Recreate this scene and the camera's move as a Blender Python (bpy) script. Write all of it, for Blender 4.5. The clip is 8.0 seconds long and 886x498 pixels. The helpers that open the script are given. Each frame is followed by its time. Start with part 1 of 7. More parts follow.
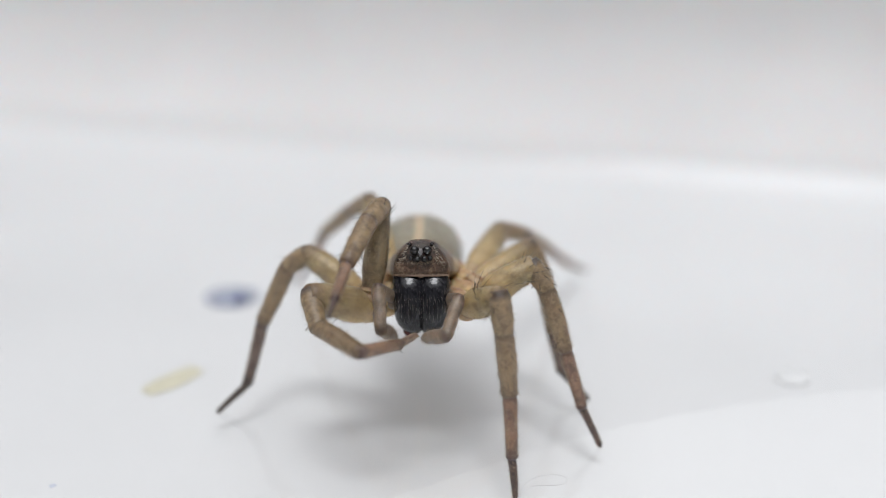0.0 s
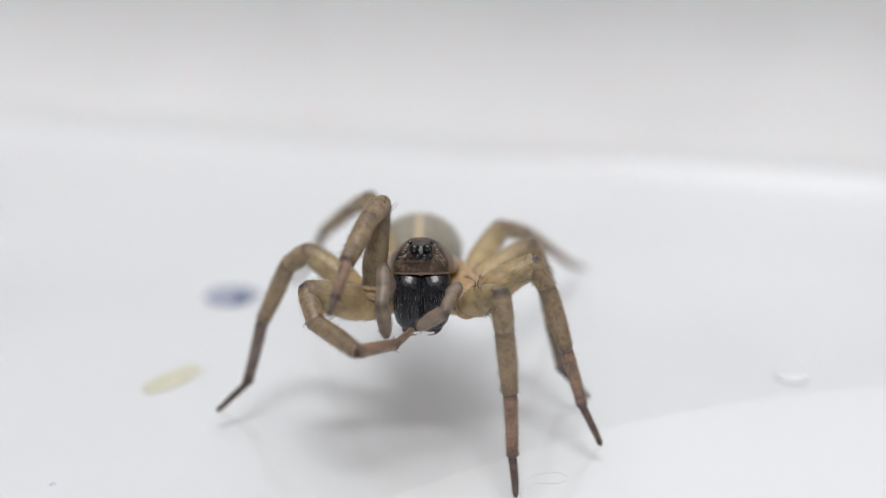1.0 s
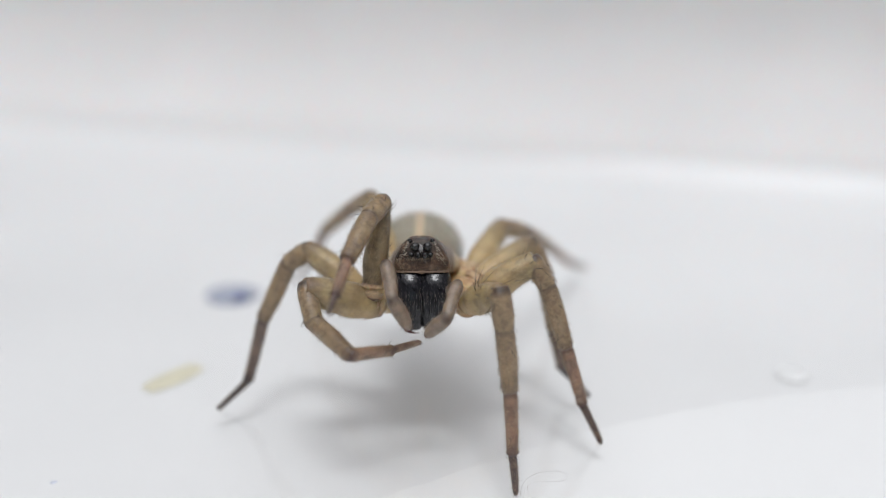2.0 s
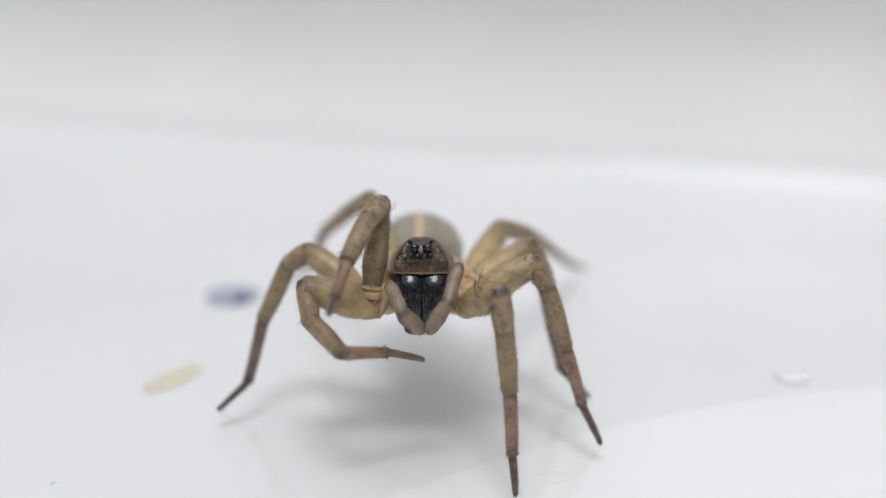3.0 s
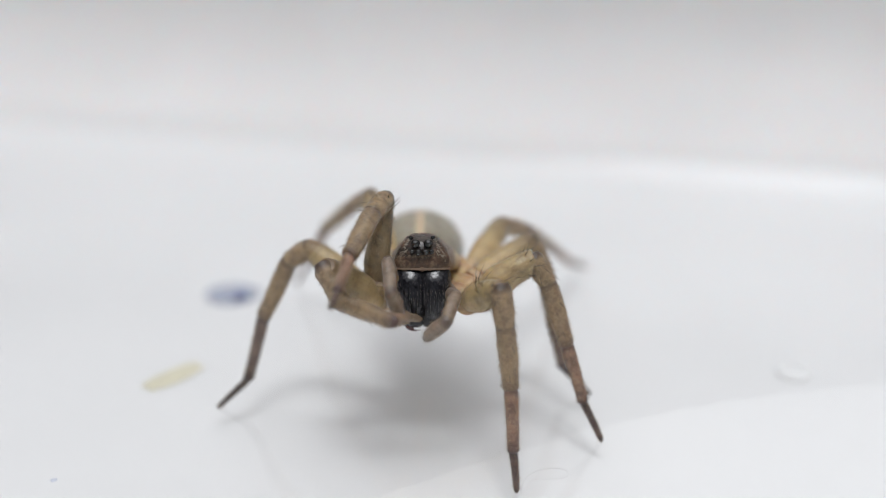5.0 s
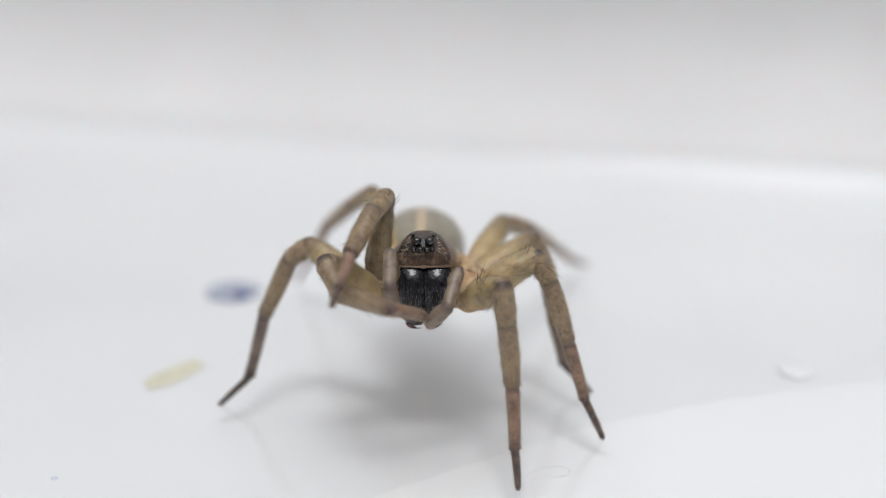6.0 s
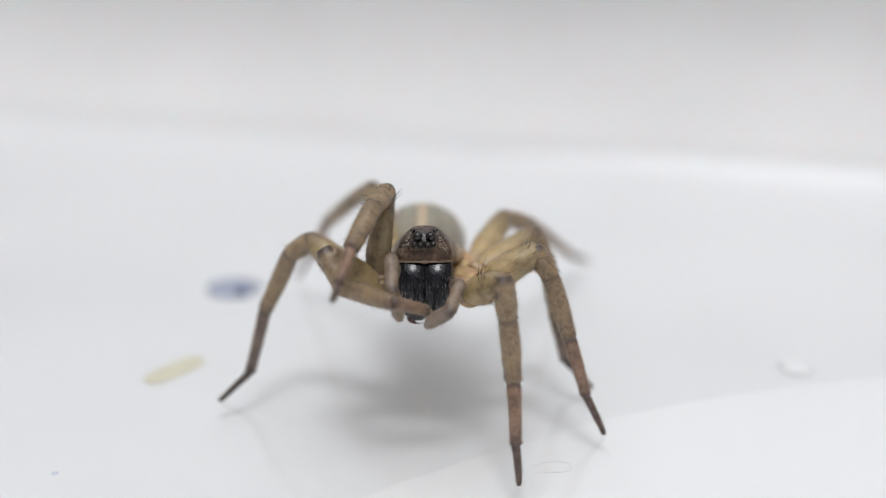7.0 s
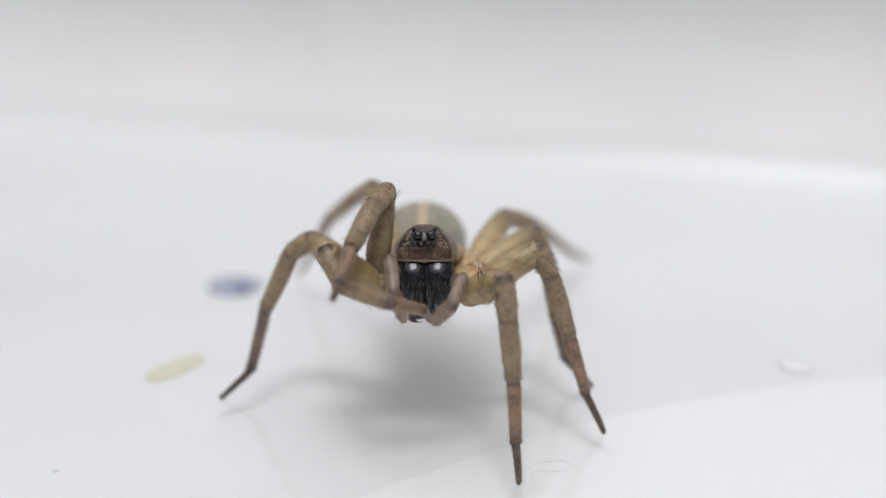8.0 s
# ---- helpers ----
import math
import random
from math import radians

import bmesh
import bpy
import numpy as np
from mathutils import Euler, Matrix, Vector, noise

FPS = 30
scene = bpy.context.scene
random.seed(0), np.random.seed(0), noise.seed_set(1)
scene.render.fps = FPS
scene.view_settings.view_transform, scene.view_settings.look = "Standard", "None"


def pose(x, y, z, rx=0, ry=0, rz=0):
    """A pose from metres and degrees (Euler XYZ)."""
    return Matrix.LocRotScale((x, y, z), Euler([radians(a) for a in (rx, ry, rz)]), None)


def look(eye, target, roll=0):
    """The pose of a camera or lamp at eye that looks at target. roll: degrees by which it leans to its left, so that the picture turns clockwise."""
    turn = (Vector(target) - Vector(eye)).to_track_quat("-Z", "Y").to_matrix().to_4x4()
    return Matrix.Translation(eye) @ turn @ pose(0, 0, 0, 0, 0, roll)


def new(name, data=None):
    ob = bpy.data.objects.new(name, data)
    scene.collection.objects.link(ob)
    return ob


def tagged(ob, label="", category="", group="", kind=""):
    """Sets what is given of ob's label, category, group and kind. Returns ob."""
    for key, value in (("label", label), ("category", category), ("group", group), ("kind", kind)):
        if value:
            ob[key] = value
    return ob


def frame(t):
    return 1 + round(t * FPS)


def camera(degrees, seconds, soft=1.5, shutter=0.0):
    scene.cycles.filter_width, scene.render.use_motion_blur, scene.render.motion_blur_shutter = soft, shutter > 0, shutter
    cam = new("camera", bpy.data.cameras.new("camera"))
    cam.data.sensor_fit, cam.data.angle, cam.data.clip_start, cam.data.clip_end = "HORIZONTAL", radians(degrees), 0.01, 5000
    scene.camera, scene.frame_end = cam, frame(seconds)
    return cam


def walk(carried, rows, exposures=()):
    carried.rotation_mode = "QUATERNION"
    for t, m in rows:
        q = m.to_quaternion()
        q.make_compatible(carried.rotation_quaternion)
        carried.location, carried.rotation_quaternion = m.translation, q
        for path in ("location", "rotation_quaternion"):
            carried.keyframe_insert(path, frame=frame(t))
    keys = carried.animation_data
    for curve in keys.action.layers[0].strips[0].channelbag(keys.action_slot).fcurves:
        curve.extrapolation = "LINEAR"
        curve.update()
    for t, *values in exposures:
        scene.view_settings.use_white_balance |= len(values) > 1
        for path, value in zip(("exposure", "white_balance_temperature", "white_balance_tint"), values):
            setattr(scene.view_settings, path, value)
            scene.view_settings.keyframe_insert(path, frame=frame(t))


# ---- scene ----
cam = camera(45, 8.0, soft=0.6)
cam.data.dof.use_dof = True
cam.data.dof.focus_distance = 0.0471
cam.data.dof.aperture_fstop = 18.0
walk(cam, [
    (0, look((-0.00000, 0.00000, 0.02720), (-0.00000, 0.04358, 0.00959), 0.000)),
    (0.5, look((-0.00002, -0.00008, 0.02704), (-0.00000, 0.04355, 0.00956), -0.015)),
    (1, look((-0.00007, -0.00003, 0.02711), (-0.00001, 0.04355, 0.00951), -0.019)),
    (1.5, look((-0.00002, -0.00012, 0.02699), (-0.00003, 0.04348, 0.00944), 0.002)),
    (3, look((0.00002, -0.00011, 0.02706), (-0.00001, 0.04349, 0.00951), -0.050)),
    (3.5, look((-0.00008, -0.00016, 0.02694), (-0.00004, 0.04347, 0.00945), -0.035)),
    (4, look((0.00000, -0.00013, 0.02702), (-0.00001, 0.04348, 0.00948), -0.029)),
    (4.5, look((-0.00002, -0.00024, 0.02675), (-0.00001, 0.04344, 0.00940), -0.025)),
    (6, look((-0.00012, -0.00013, 0.02667), (-0.00011, 0.04350, 0.00920), -0.027)),
    (6.5, look((-0.00013, -0.00017, 0.02649), (-0.00015, 0.04347, 0.00904), -0.023)),
    (7, look((-0.00014, -0.00011, 0.02651), (-0.00015, 0.04349, 0.00897), -0.031)),
    (7.5, look((-0.00006, -0.00025, 0.02652), (-0.00015, 0.04334, 0.00895), -0.018)),
    (8, look((-0.00006, -0.00011, 0.02662), (-0.00016, 0.04344, 0.00894), -0.012)),
])

# ---- light: added ceiling panel and low tube lamp, both unseen, in a plain white room ----
scene.view_settings.exposure = 0.0
world = bpy.data.worlds.new("world")
world.use_nodes = True
scene.world = world
world.node_tree.nodes["Background"].inputs["Color"].default_value = (0.8, 0.9, 1.0, 1)
world.node_tree.nodes["Background"].inputs["Strength"].default_value = 0.02

lamp_data = bpy.data.lights.new("fill_lamp", "AREA")
lamp_data.shape, lamp_data.size, lamp_data.size_y = "RECTANGLE", 2.20, 2.20
lamp_data.energy = 19.0
lamp_data.color = (0.958, 0.965, 1.0)
lamp = new("fill_lamp", lamp_data)
lamp.matrix_basis = look((0.0, 0.0, 1.555), (0.0, 0.0, 0))
tube_data = bpy.data.lights.new("tube_lamp", "AREA")
tube_data.shape, tube_data.size, tube_data.size_y = "RECTANGLE", 0.12, 0.062
tube_data.energy = 0.60
tube_data.color = (0.96, 0.975, 1.0)
tube = new("tube_lamp", tube_data)
tube.matrix_basis = look((0.004, -0.092, 0.370), (0.002, 0.0, 0))
MM = 0.001


# ---- materials ----
def material(name):
    m = bpy.data.materials.new(name)
    m.use_nodes = True
    nt = m.node_tree
    return m, nt, nt.nodes["Principled BSDF"]


def node(nt, kind, **values):
    n = nt.nodes.new(kind)
    for k, v in values.items():
        n.inputs[k.replace("_", " ")].default_value = v
    return n


def coords(nt, scale=(1, 1, 1), out="Object"):
    """Object space counted in millimetres."""
    tc = nt.nodes.new("ShaderNodeTexCoord")
    mp = nt.nodes.new("ShaderNodeMapping")
    k = 1000 if out == "Object" else 1
    mp.inputs["Scale"].default_value = [k * s for s in scale]
    nt.links.new(tc.outputs[out], mp.inputs["Vector"])
    return mp.outputs["Vector"]


def ramp(nt, fac, stops):
    r = nt.nodes.new("ShaderNodeValToRGB")
    while len(r.color_ramp.elements) < len(stops):
        r.color_ramp.elements.new(0.5)
    for e, (p, c) in zip(r.color_ramp.elements, stops):
        e.position, e.color = p, (*c, 1)
    nt.links.new(fac, r.inputs["Fac"])
    return r.outputs["Color"]


def noise_fac(nt, vec, scale, detail=4.0, rough=0.55):
    n = node(nt, "ShaderNodeTexNoise", Scale=scale, Detail=detail, Roughness=rough)
    nt.links.new(vec, n.inputs["Vector"])
    return n.outputs["Fac"]


def mix(nt, a, b, fac, blend="MIX"):
    n = nt.nodes.new("ShaderNodeMix")
    n.data_type, n.blend_type = "RGBA", blend
    if isinstance(fac, float):
        n.inputs["Factor"].default_value = fac
    else:
        nt.links.new(fac, n.inputs["Factor"])
    for sock, v in ((n.inputs[6], a), (n.inputs[7], b)):
        if isinstance(v, tuple):
            sock.default_value = (*v, 1)
        else:
            nt.links.new(v, sock)
    return n.outputs[2]


def bump(nt, bsdf, height, strength, distance):
    b = node(nt, "ShaderNodeBump", Strength=strength, Distance=distance)
    nt.links.new(height, b.inputs["Height"])
    nt.links.new(b.outputs["Normal"], bsdf.inputs["Normal"])


def skin(name, light, dark, joint, rough=0.33, sss=0.55, mottle=2.2, ends=(0.10, 0.93), root=None):
    """Chitin of a limb: mottled along its length, browner where it meets its neighbours."""
    m, nt, b = material(name)
    v = coords(nt)
    base = ramp(nt, noise_fac(nt, v, mottle, 5.0), [(0.34, dark), (0.56, light)])
    fleck = ramp(nt, noise_fac(nt, v, 3.4, 3.0), [(0.56, (0, 0, 0)), (0.74, (0.55, 0.55, 0.55))])
    base = mix(nt, base, tuple(0.6 * c for c in dark), fleck)
    lines = ramp(nt, noise_fac(nt, coords(nt, (5.0, 5.0, 0.55)), 1.1, 4.0), [(0.36, (0.66, 0.62, 0.58)), (0.62, (1.16, 1.14, 1.12))])
    base = mix(nt, base, lines, 0.32, "MULTIPLY")
    tc = nt.nodes.new("ShaderNodeTexCoord")
    sep = nt.nodes.new("ShaderNodeSeparateXYZ")
    nt.links.new(tc.outputs["Generated"], sep.inputs[0])
    if root:
        base = mix(nt, base, root, ramp(nt, sep.outputs["Z"], [(0.05, (0.75, 0.75, 0.75)), (0.65, (0, 0, 0))]))
    w = ramp(nt, sep.outputs["Z"], [(ends[0] - 0.06, (0.85, 0.85, 0.85)), (ends[0] + 0.10, (0, 0, 0)), (ends[1] - 0.12, (0, 0, 0)), (ends[1] + 0.06, (0.85, 0.85, 0.85))])
    col = mix(nt, base, joint, w)
    nt.links.new(col, b.inputs["Base Color"])
    b.inputs["Roughness"].default_value = rough
    b.inputs["Specular IOR Level"].default_value = 0.5
    b.inputs["Subsurface Weight"].default_value = sss
    b.inputs["Subsurface Radius"].default_value = (1.0, 0.7, 0.35)
    b.inputs["Subsurface Scale"].default_value = 0.0007
    bump(nt, b, noise_fac(nt, v, 12.0, 4.0), 0.5, 0.00005)
    return m


def plain(name, color, rough=0.5, metal=0.0, sss=0.0, spec=0.5):
    m, nt, b = material(name)
    v = coords(nt)
    col = ramp(nt, noise_fac(nt, v, 3.0), [(0.3, tuple(0.8 * c for c in color)), (0.7, tuple(min(1, 1.12 * c) for c in color))])
    nt.links.new(col, b.inputs["Base Color"])
    b.inputs["Roughness"].default_value, b.inputs["Metallic"].default_value = rough, metal
    b.inputs["Specular IOR Level"].default_value = spec
    if sss:
        b.inputs["Subsurface Weight"].default_value = sss
        b.inputs["Subsurface Radius"].default_value = (1.0, 0.7, 0.4)
        b.inputs["Subsurface Scale"].default_value = 0.0005
    return m


M_FEMUR = skin("femur_skin", (0.423, 0.329, 0.180), (0.225, 0.167, 0.095), (0.153, 0.099, 0.063), mottle=1.3, root=(0.648, 0.468, 0.234))
M_PATELLA = skin("patella_skin", (0.329, 0.243, 0.149), (0.189, 0.135, 0.086), (0.045, 0.031, 0.029), ends=(0.13, 0.97))
M_TIBIA = skin("tibia_skin", (0.329, 0.243, 0.149), (0.189, 0.135, 0.088), (0.117, 0.077, 0.059))
M_META = skin("metatarsus_skin", (0.306, 0.194, 0.135), (0.162, 0.101, 0.076), (0.063, 0.041, 0.041), ends=(0.06, 0.90))
M_TARSUS = skin("tarsus_skin", (0.104, 0.068, 0.059), (0.056, 0.039, 0.037), (0.032, 0.024, 0.024), sss=0.2)
M_TARSUS_PALE = skin("tarsus_pale", (0.225, 0.153, 0.113), (0.135, 0.090, 0.072), (0.063, 0.045, 0.041), sss=0.35)
M_FEMUR_DARK = skin("femur_dark", (0.29, 0.222, 0.132), (0.155, 0.112, 0.068), (0.12, 0.07, 0.05), mottle=1.3)
M_META_DARK = skin("metatarsus_dark", (0.185, 0.135, 0.115), (0.105, 0.075, 0.068), (0.04, 0.03, 0.032), ends=(0.06, 0.88), sss=0.3)
M_TARSUS_DARK = skin("tarsus_dark", (0.07, 0.054, 0.054), (0.04, 0.031, 0.033), (0.025, 0.02, 0.022), sss=0.1)
M_COXA = skin("coxa_skin", (0.70, 0.53, 0.30), (0.54, 0.385, 0.20), (0.26, 0.12, 0.07))
M_JOINT = skin("joint_membrane", (0.46, 0.34, 0.21), (0.27, 0.15, 0.095), (0.17, 0.08, 0.05), mottle=3.5)
M_PALP = skin("palp_skin", (0.27, 0.212, 0.162), (0.18, 0.137, 0.103), (0.085, 0.058, 0.045), sss=0.6)
M_HAIR = plain("fine_hair", (0.44, 0.34, 0.22), 0.5)
M_BROWN_HAIR = plain("brown_hair", (0.17, 0.12, 0.08), 0.5)
M_PALE_HAIR = plain("pale_hair", (0.50, 0.44, 0.36), 0.5)
M_WHITE_HAIR = plain("white_hair", (0.52, 0.51, 0.51), 0.5)
M_TAN_HAIR = plain("tan_hair", (0.34, 0.26, 0.19), 0.5)
M_LIP = plain("clypeus_tan", (0.22, 0.145, 0.10), 0.5)
M_MOUTH = plain("mouth_brown", (0.03, 0.018, 0.014), 0.4)
M_GREY_HAIR = plain("grey_hair", (0.15, 0.14, 0.13), 0.45)
M_JAW_HAIR = plain("jaw_hair", (0.23, 0.20, 0.175), 0.45)
M_SPINE = plain("spine_black", (0.035, 0.025, 0.02), 0.35)
M_EYE = plain("eye_black", (0.004, 0.004, 0.005), 0.10, spec=0.5)
M_EYE.node_tree.nodes["Principled BSDF"].inputs["IOR"].default_value = 1.7
M_RIM = plain("eye_rim", (0.04, 0.03, 0.026), 0.5)
M_FANG = plain("fang_red", (0.075, 0.02, 0.018), 0.18, sss=0.2)


def carapace_material():
    m, nt, b = material("carapace_brown")
    v = coords(nt)
    base = ramp(nt, noise_fac(nt, v, 2.7, 6.0, 0.7), [(0.40, (0.012, 0.008, 0.006)), (0.50, (0.085, 0.048, 0.031)), (0.59, (0.18, 0.108, 0.07)), (0.69, (0.45, 0.34, 0.25))])
    fine = ramp(nt, noise_fac(nt, v, 13.0, 3.0), [(0.40, (0.25, 0.22, 0.20)), (0.60, (1.25, 1.2, 1.15))])
    col = mix(nt, base, fine, 0.65, "MULTIPLY")
    # lighter lower face
    sep2 = nt.nodes.new("ShaderNodeSeparateXYZ")
    nt.links.new(v, sep2.inputs[0])
    low = node(nt, "ShaderNodeMapRange")
    low.inputs["From Min"].default_value, low.inputs["From Max"].default_value = 8.9, 8.45
    low.inputs["To Max"].default_value = 0.6
    nt.links.new(sep2.outputs["Z"], low.inputs["Value"])
    col = mix(nt, col, (0.17, 0.112, 0.078), low.outputs["Result"])
    # darker grey mask round the eyes
    gap = node(nt, "ShaderNodeVectorMath")
    gap.operation = "DISTANCE"
    gap.inputs[1].default_value = (0.0, -3.4, 9.46)
    nt.links.new(v, gap.inputs[0])
    mask = ramp(nt, gap.outputs["Value"], [(0.42, (0.85, 0.85, 0.85)), (0.72, (0, 0, 0))])
    col = mix(nt, col, (0.055, 0.047, 0.042), mask)
    sep = nt.nodes.new("ShaderNodeSeparateXYZ")
    nt.links.new(v, sep.inputs[0])
    side = node(nt, "ShaderNodeMath")
    side.operation = "ABSOLUTE"
    nt.links.new(sep.outputs["X"], side.inputs[0])
    half = node(nt, "ShaderNodeMath")
    half.operation = "MULTIPLY"
    half.inputs[1].default_value = 0.4
    nt.links.new(side.outputs[0], half.inputs[0])
    band = ramp(nt, half.outputs[0], [(0.55, (0, 0, 0)), (0.62, (1, 1, 1))])
    col = mix(nt, col, (0.48, 0.37, 0.23), band)
    nt.links.new(col, b.inputs["Base Color"])
    b.inputs["Roughness"].default_value = 0.33
    b.inputs["Subsurface Weight"].default_value = 0.1
    b.inputs["Subsurface Radius"].default_value = (1.0, 0.6, 0.3)
    b.inputs["Subsurface Scale"].default_value = 0.0004
    bump(nt, b, noise_fac(nt, v, 7.0, 5.0), 0.9, 0.00014)
    return m


def chelicera_material():
    m, nt, b = material("chelicera_black")
    v = coords(nt, (7.0, 7.0, 0.9))
    streak = noise_fac(nt, v, 1.6, 4.0, 0.6)
    col = ramp(nt, streak, [(0.40, (0.006, 0.0065, 0.009)), (0.58, (0.018, 0.018, 0.022)), (0.76, (0.075, 0.07, 0.068))])
    nt.links.new(col, b.inputs["Base Color"])
    b.inputs["Roughness"].default_value = 0.14
    b.inputs["Specular IOR Level"].default_value = 0.28
    bump(nt, b, streak, 0.18, 0.00003)
    return m


def abdomen_material():
    """Grey-olive velvet with a pale stripe along the middle of the back."""
    m, nt, b = material("abdomen_velvet")
    v = coords(nt)
    base = ramp(nt, noise_fac(nt, v, 2.0, 5.0), [(0.33, (0.20, 0.18, 0.135)), (0.66, (0.31, 0.28, 0.21))])
    sep = nt.nodes.new("ShaderNodeSeparateXYZ")
    nt.links.new(v, sep.inputs[0])
    shift = node(nt, "ShaderNodeMath")
    shift.operation = "MULTIPLY_ADD"
    shift.inputs[1].default_value = 0.35
    nt.links.new(noise_fac(nt, v, 1.4, 3.0), shift.inputs[0])
    nt.links.new(sep.outputs["X"], shift.inputs[2])
    centre = node(nt, "ShaderNodeMath")
    centre.operation = "SUBTRACT"
    centre.inputs[1].default_value = 0.175
    nt.links.new(shift.outputs[0], centre.inputs[0])
    wob = node(nt, "ShaderNodeMath")
    wob.operation = "ABSOLUTE"
    nt.links.new(centre.outputs[0], wob.inputs[0])
    stripe = ramp(nt, wob.outputs[0], [(0.14, (0.85, 0.85, 0.85)), (0.34, (0, 0, 0))])
    col = mix(nt, base, (0.55, 0.42, 0.28), stripe)
    nt.links.new(col, b.inputs["Base Color"])
    b.inputs["Roughness"].default_value = 0.75
    b.inputs["Sheen Weight"].default_value = 0.35
    b.inputs["Subsurface Weight"].default_value = 0.2
    b.inputs["Subsurface Scale"].default_value = 0.0005
    bump(nt, b, noise_fac(nt, v, 14.0, 3.0), 0.5, 0.00006)
    return m


def plastic_material(name, color, rough, spec=0.5, stain=0.94, milky=0.0):
    m, nt, b = material(name)
    v = coords(nt)
    big = ramp(nt, noise_fac(nt, v, 0.05, 4.0), [(0.3, tuple(stain * c for c in color)), (0.7, color)])
    small = ramp(nt, noise_fac(nt, v, 0.9, 5.0), [(0.35, (0.985, 0.985, 0.985)), (0.6, (1, 1, 1))])
    col = mix(nt, big, small, 1.0, "MULTIPLY")
    nt.links.new(col, b.inputs["Base Color"])
    b.inputs["Roughness"].default_value = rough
    b.inputs["Specular IOR Level"].default_value = spec
    b.inputs["Subsurface Weight"].default_value = milky
    b.inputs["Subsurface Radius"].default_value = (1.5, 1.0, 0.85)
    b.inputs["Subsurface Scale"].default_value = 0.0014
    bump(nt, b, noise_fac(nt, v, 0.05, 2.0), 0.25, 0.0008)
    return m


def clear_material(gloss):
    """Clear stiff plastic: see-through, with a gloss that grows towards grazing angles."""
    m, nt, b = material("clear_plastic" if gloss else "clear_plastic_body")
    nt.nodes.remove(b)
    clear = node(nt, "ShaderNodeBsdfTransparent", Color=(0.99, 0.992, 0.992, 1))
    shown = clear.outputs[0]
    if gloss:
        shine = node(nt, "ShaderNodeBsdfGlossy", Roughness=0.12, Color=(1, 1, 1, 1))
        edge = node(nt, "ShaderNodeLayerWeight", Blend=0.5)
        steep = node(nt, "ShaderNodeMath")
        steep.operation, steep.inputs[1].default_value = "POWER", 5.0
        nt.links.new(edge.outputs["Facing"], steep.inputs[0])
        share = node(nt, "ShaderNodeMath")
        share.operation, share.inputs[1].default_value, share.inputs[2].default_value = "MULTIPLY_ADD", 0.92, 0.08
        nt.links.new(steep.outputs[0], share.inputs[0])
        both = nt.nodes.new("ShaderNodeMixShader")
        nt.links.new(share.outputs[0], both.inputs[0])
        nt.links.new(clear.outputs[0], both.inputs[1])
        nt.links.new(shine.outputs[0], both.inputs[2])
        shown = both.outputs[0]
    nt.links.new(shown, nt.nodes["Material Output"].inputs["Surface"])
    return m


M_CARAPACE = carapace_material()
M_CHEL = chelicera_material()
M_ABDOMEN = abdomen_material()
# wall plastic coloured darker than the floor's, standing in for shade on the walls
M_TRAY_SHADED = plastic_material("tray_plastic_shaded", (0.70, 0.692, 0.69), 0.5, 0.35, milky=0.7)
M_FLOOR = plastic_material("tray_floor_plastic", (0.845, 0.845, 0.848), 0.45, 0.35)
M_CLEAR, M_CLEAR_BODY = clear_material(True), clear_material(False)
# paler than the rest of the tray: the ridge's highlight is in this colour
M_RIDGE_LIT = plastic_material("ridge_plastic_lit", (0.93, 0.93, 0.935), 0.28, 0.6)
M_SHEET = plastic_material("paper_white", (0.89, 0.89, 0.892), 0.55, 0.4, 0.98)
M_GLOW = bpy.data.materials.new("lamp_diffuser")
M_GLOW.use_nodes = True
M_GLOW.node_tree.nodes["Principled BSDF"].inputs["Emission Color"].default_value = (0.945, 0.965, 1.0, 1)
M_GLOW.node_tree.nodes["Principled BSDF"].inputs["Emission Strength"].default_value = 0.25
M_WALL = plastic_material("wall_paint", (0.74, 0.735, 0.73), 0.8, 0.3)
M_TABLE = plastic_material("table_laminate", (0.55, 0.54, 0.53), 0.5)


# ---- geometry helpers, counted in millimetres ----
def part(name, geo, mats, parent=None, label="", smooth=True):
    verts, faces, ids = geo
    me = bpy.data.meshes.new(name)
    me.from_pydata([(x * MM, y * MM, z * MM) for x, y, z in verts], [], faces)
    for m in mats if isinstance(mats, (list, tuple)) else [mats]:
        me.materials.append(m)
    me.polygons.foreach_set("material_index", ids)
    me.polygons.foreach_set("use_smooth", [smooth] * len(faces))
    me.update()
    ob = new(name, me)
    ob.parent = parent
    if label:
        tagged(ob, label)
    return ob


def at(ob, x, y, z):
    ob.location = (x * MM, y * MM, z * MM)
    return ob


def rings(loops, close_start=True, close_end=True, mat=0):
    """A skin over a row of closed loops of equal length."""
    n = len(loops[0])
    verts = [tuple(p) for lp in loops for p in lp]
    faces = []
    for i in range(len(loops) - 1):
        for j in range(n):
            k = (j + 1) % n
            faces.append((i * n + j, i * n + k, (i + 1) * n + k, (i + 1) * n + j))
    if close_start:
        faces.append(tuple(range(n - 1, -1, -1)))
    if close_end:
        faces.append(tuple(range((len(loops) - 1) * n, len(loops) * n)))
    return verts, faces, [mat] * len(faces)


def joined(*geos):
    verts, faces, ids = [], [], []
    for v, f, m in geos:
        o = len(verts)
        verts += v
        faces += [tuple(i + o for i in q) for q in f]
        ids += m
    return verts, faces, ids


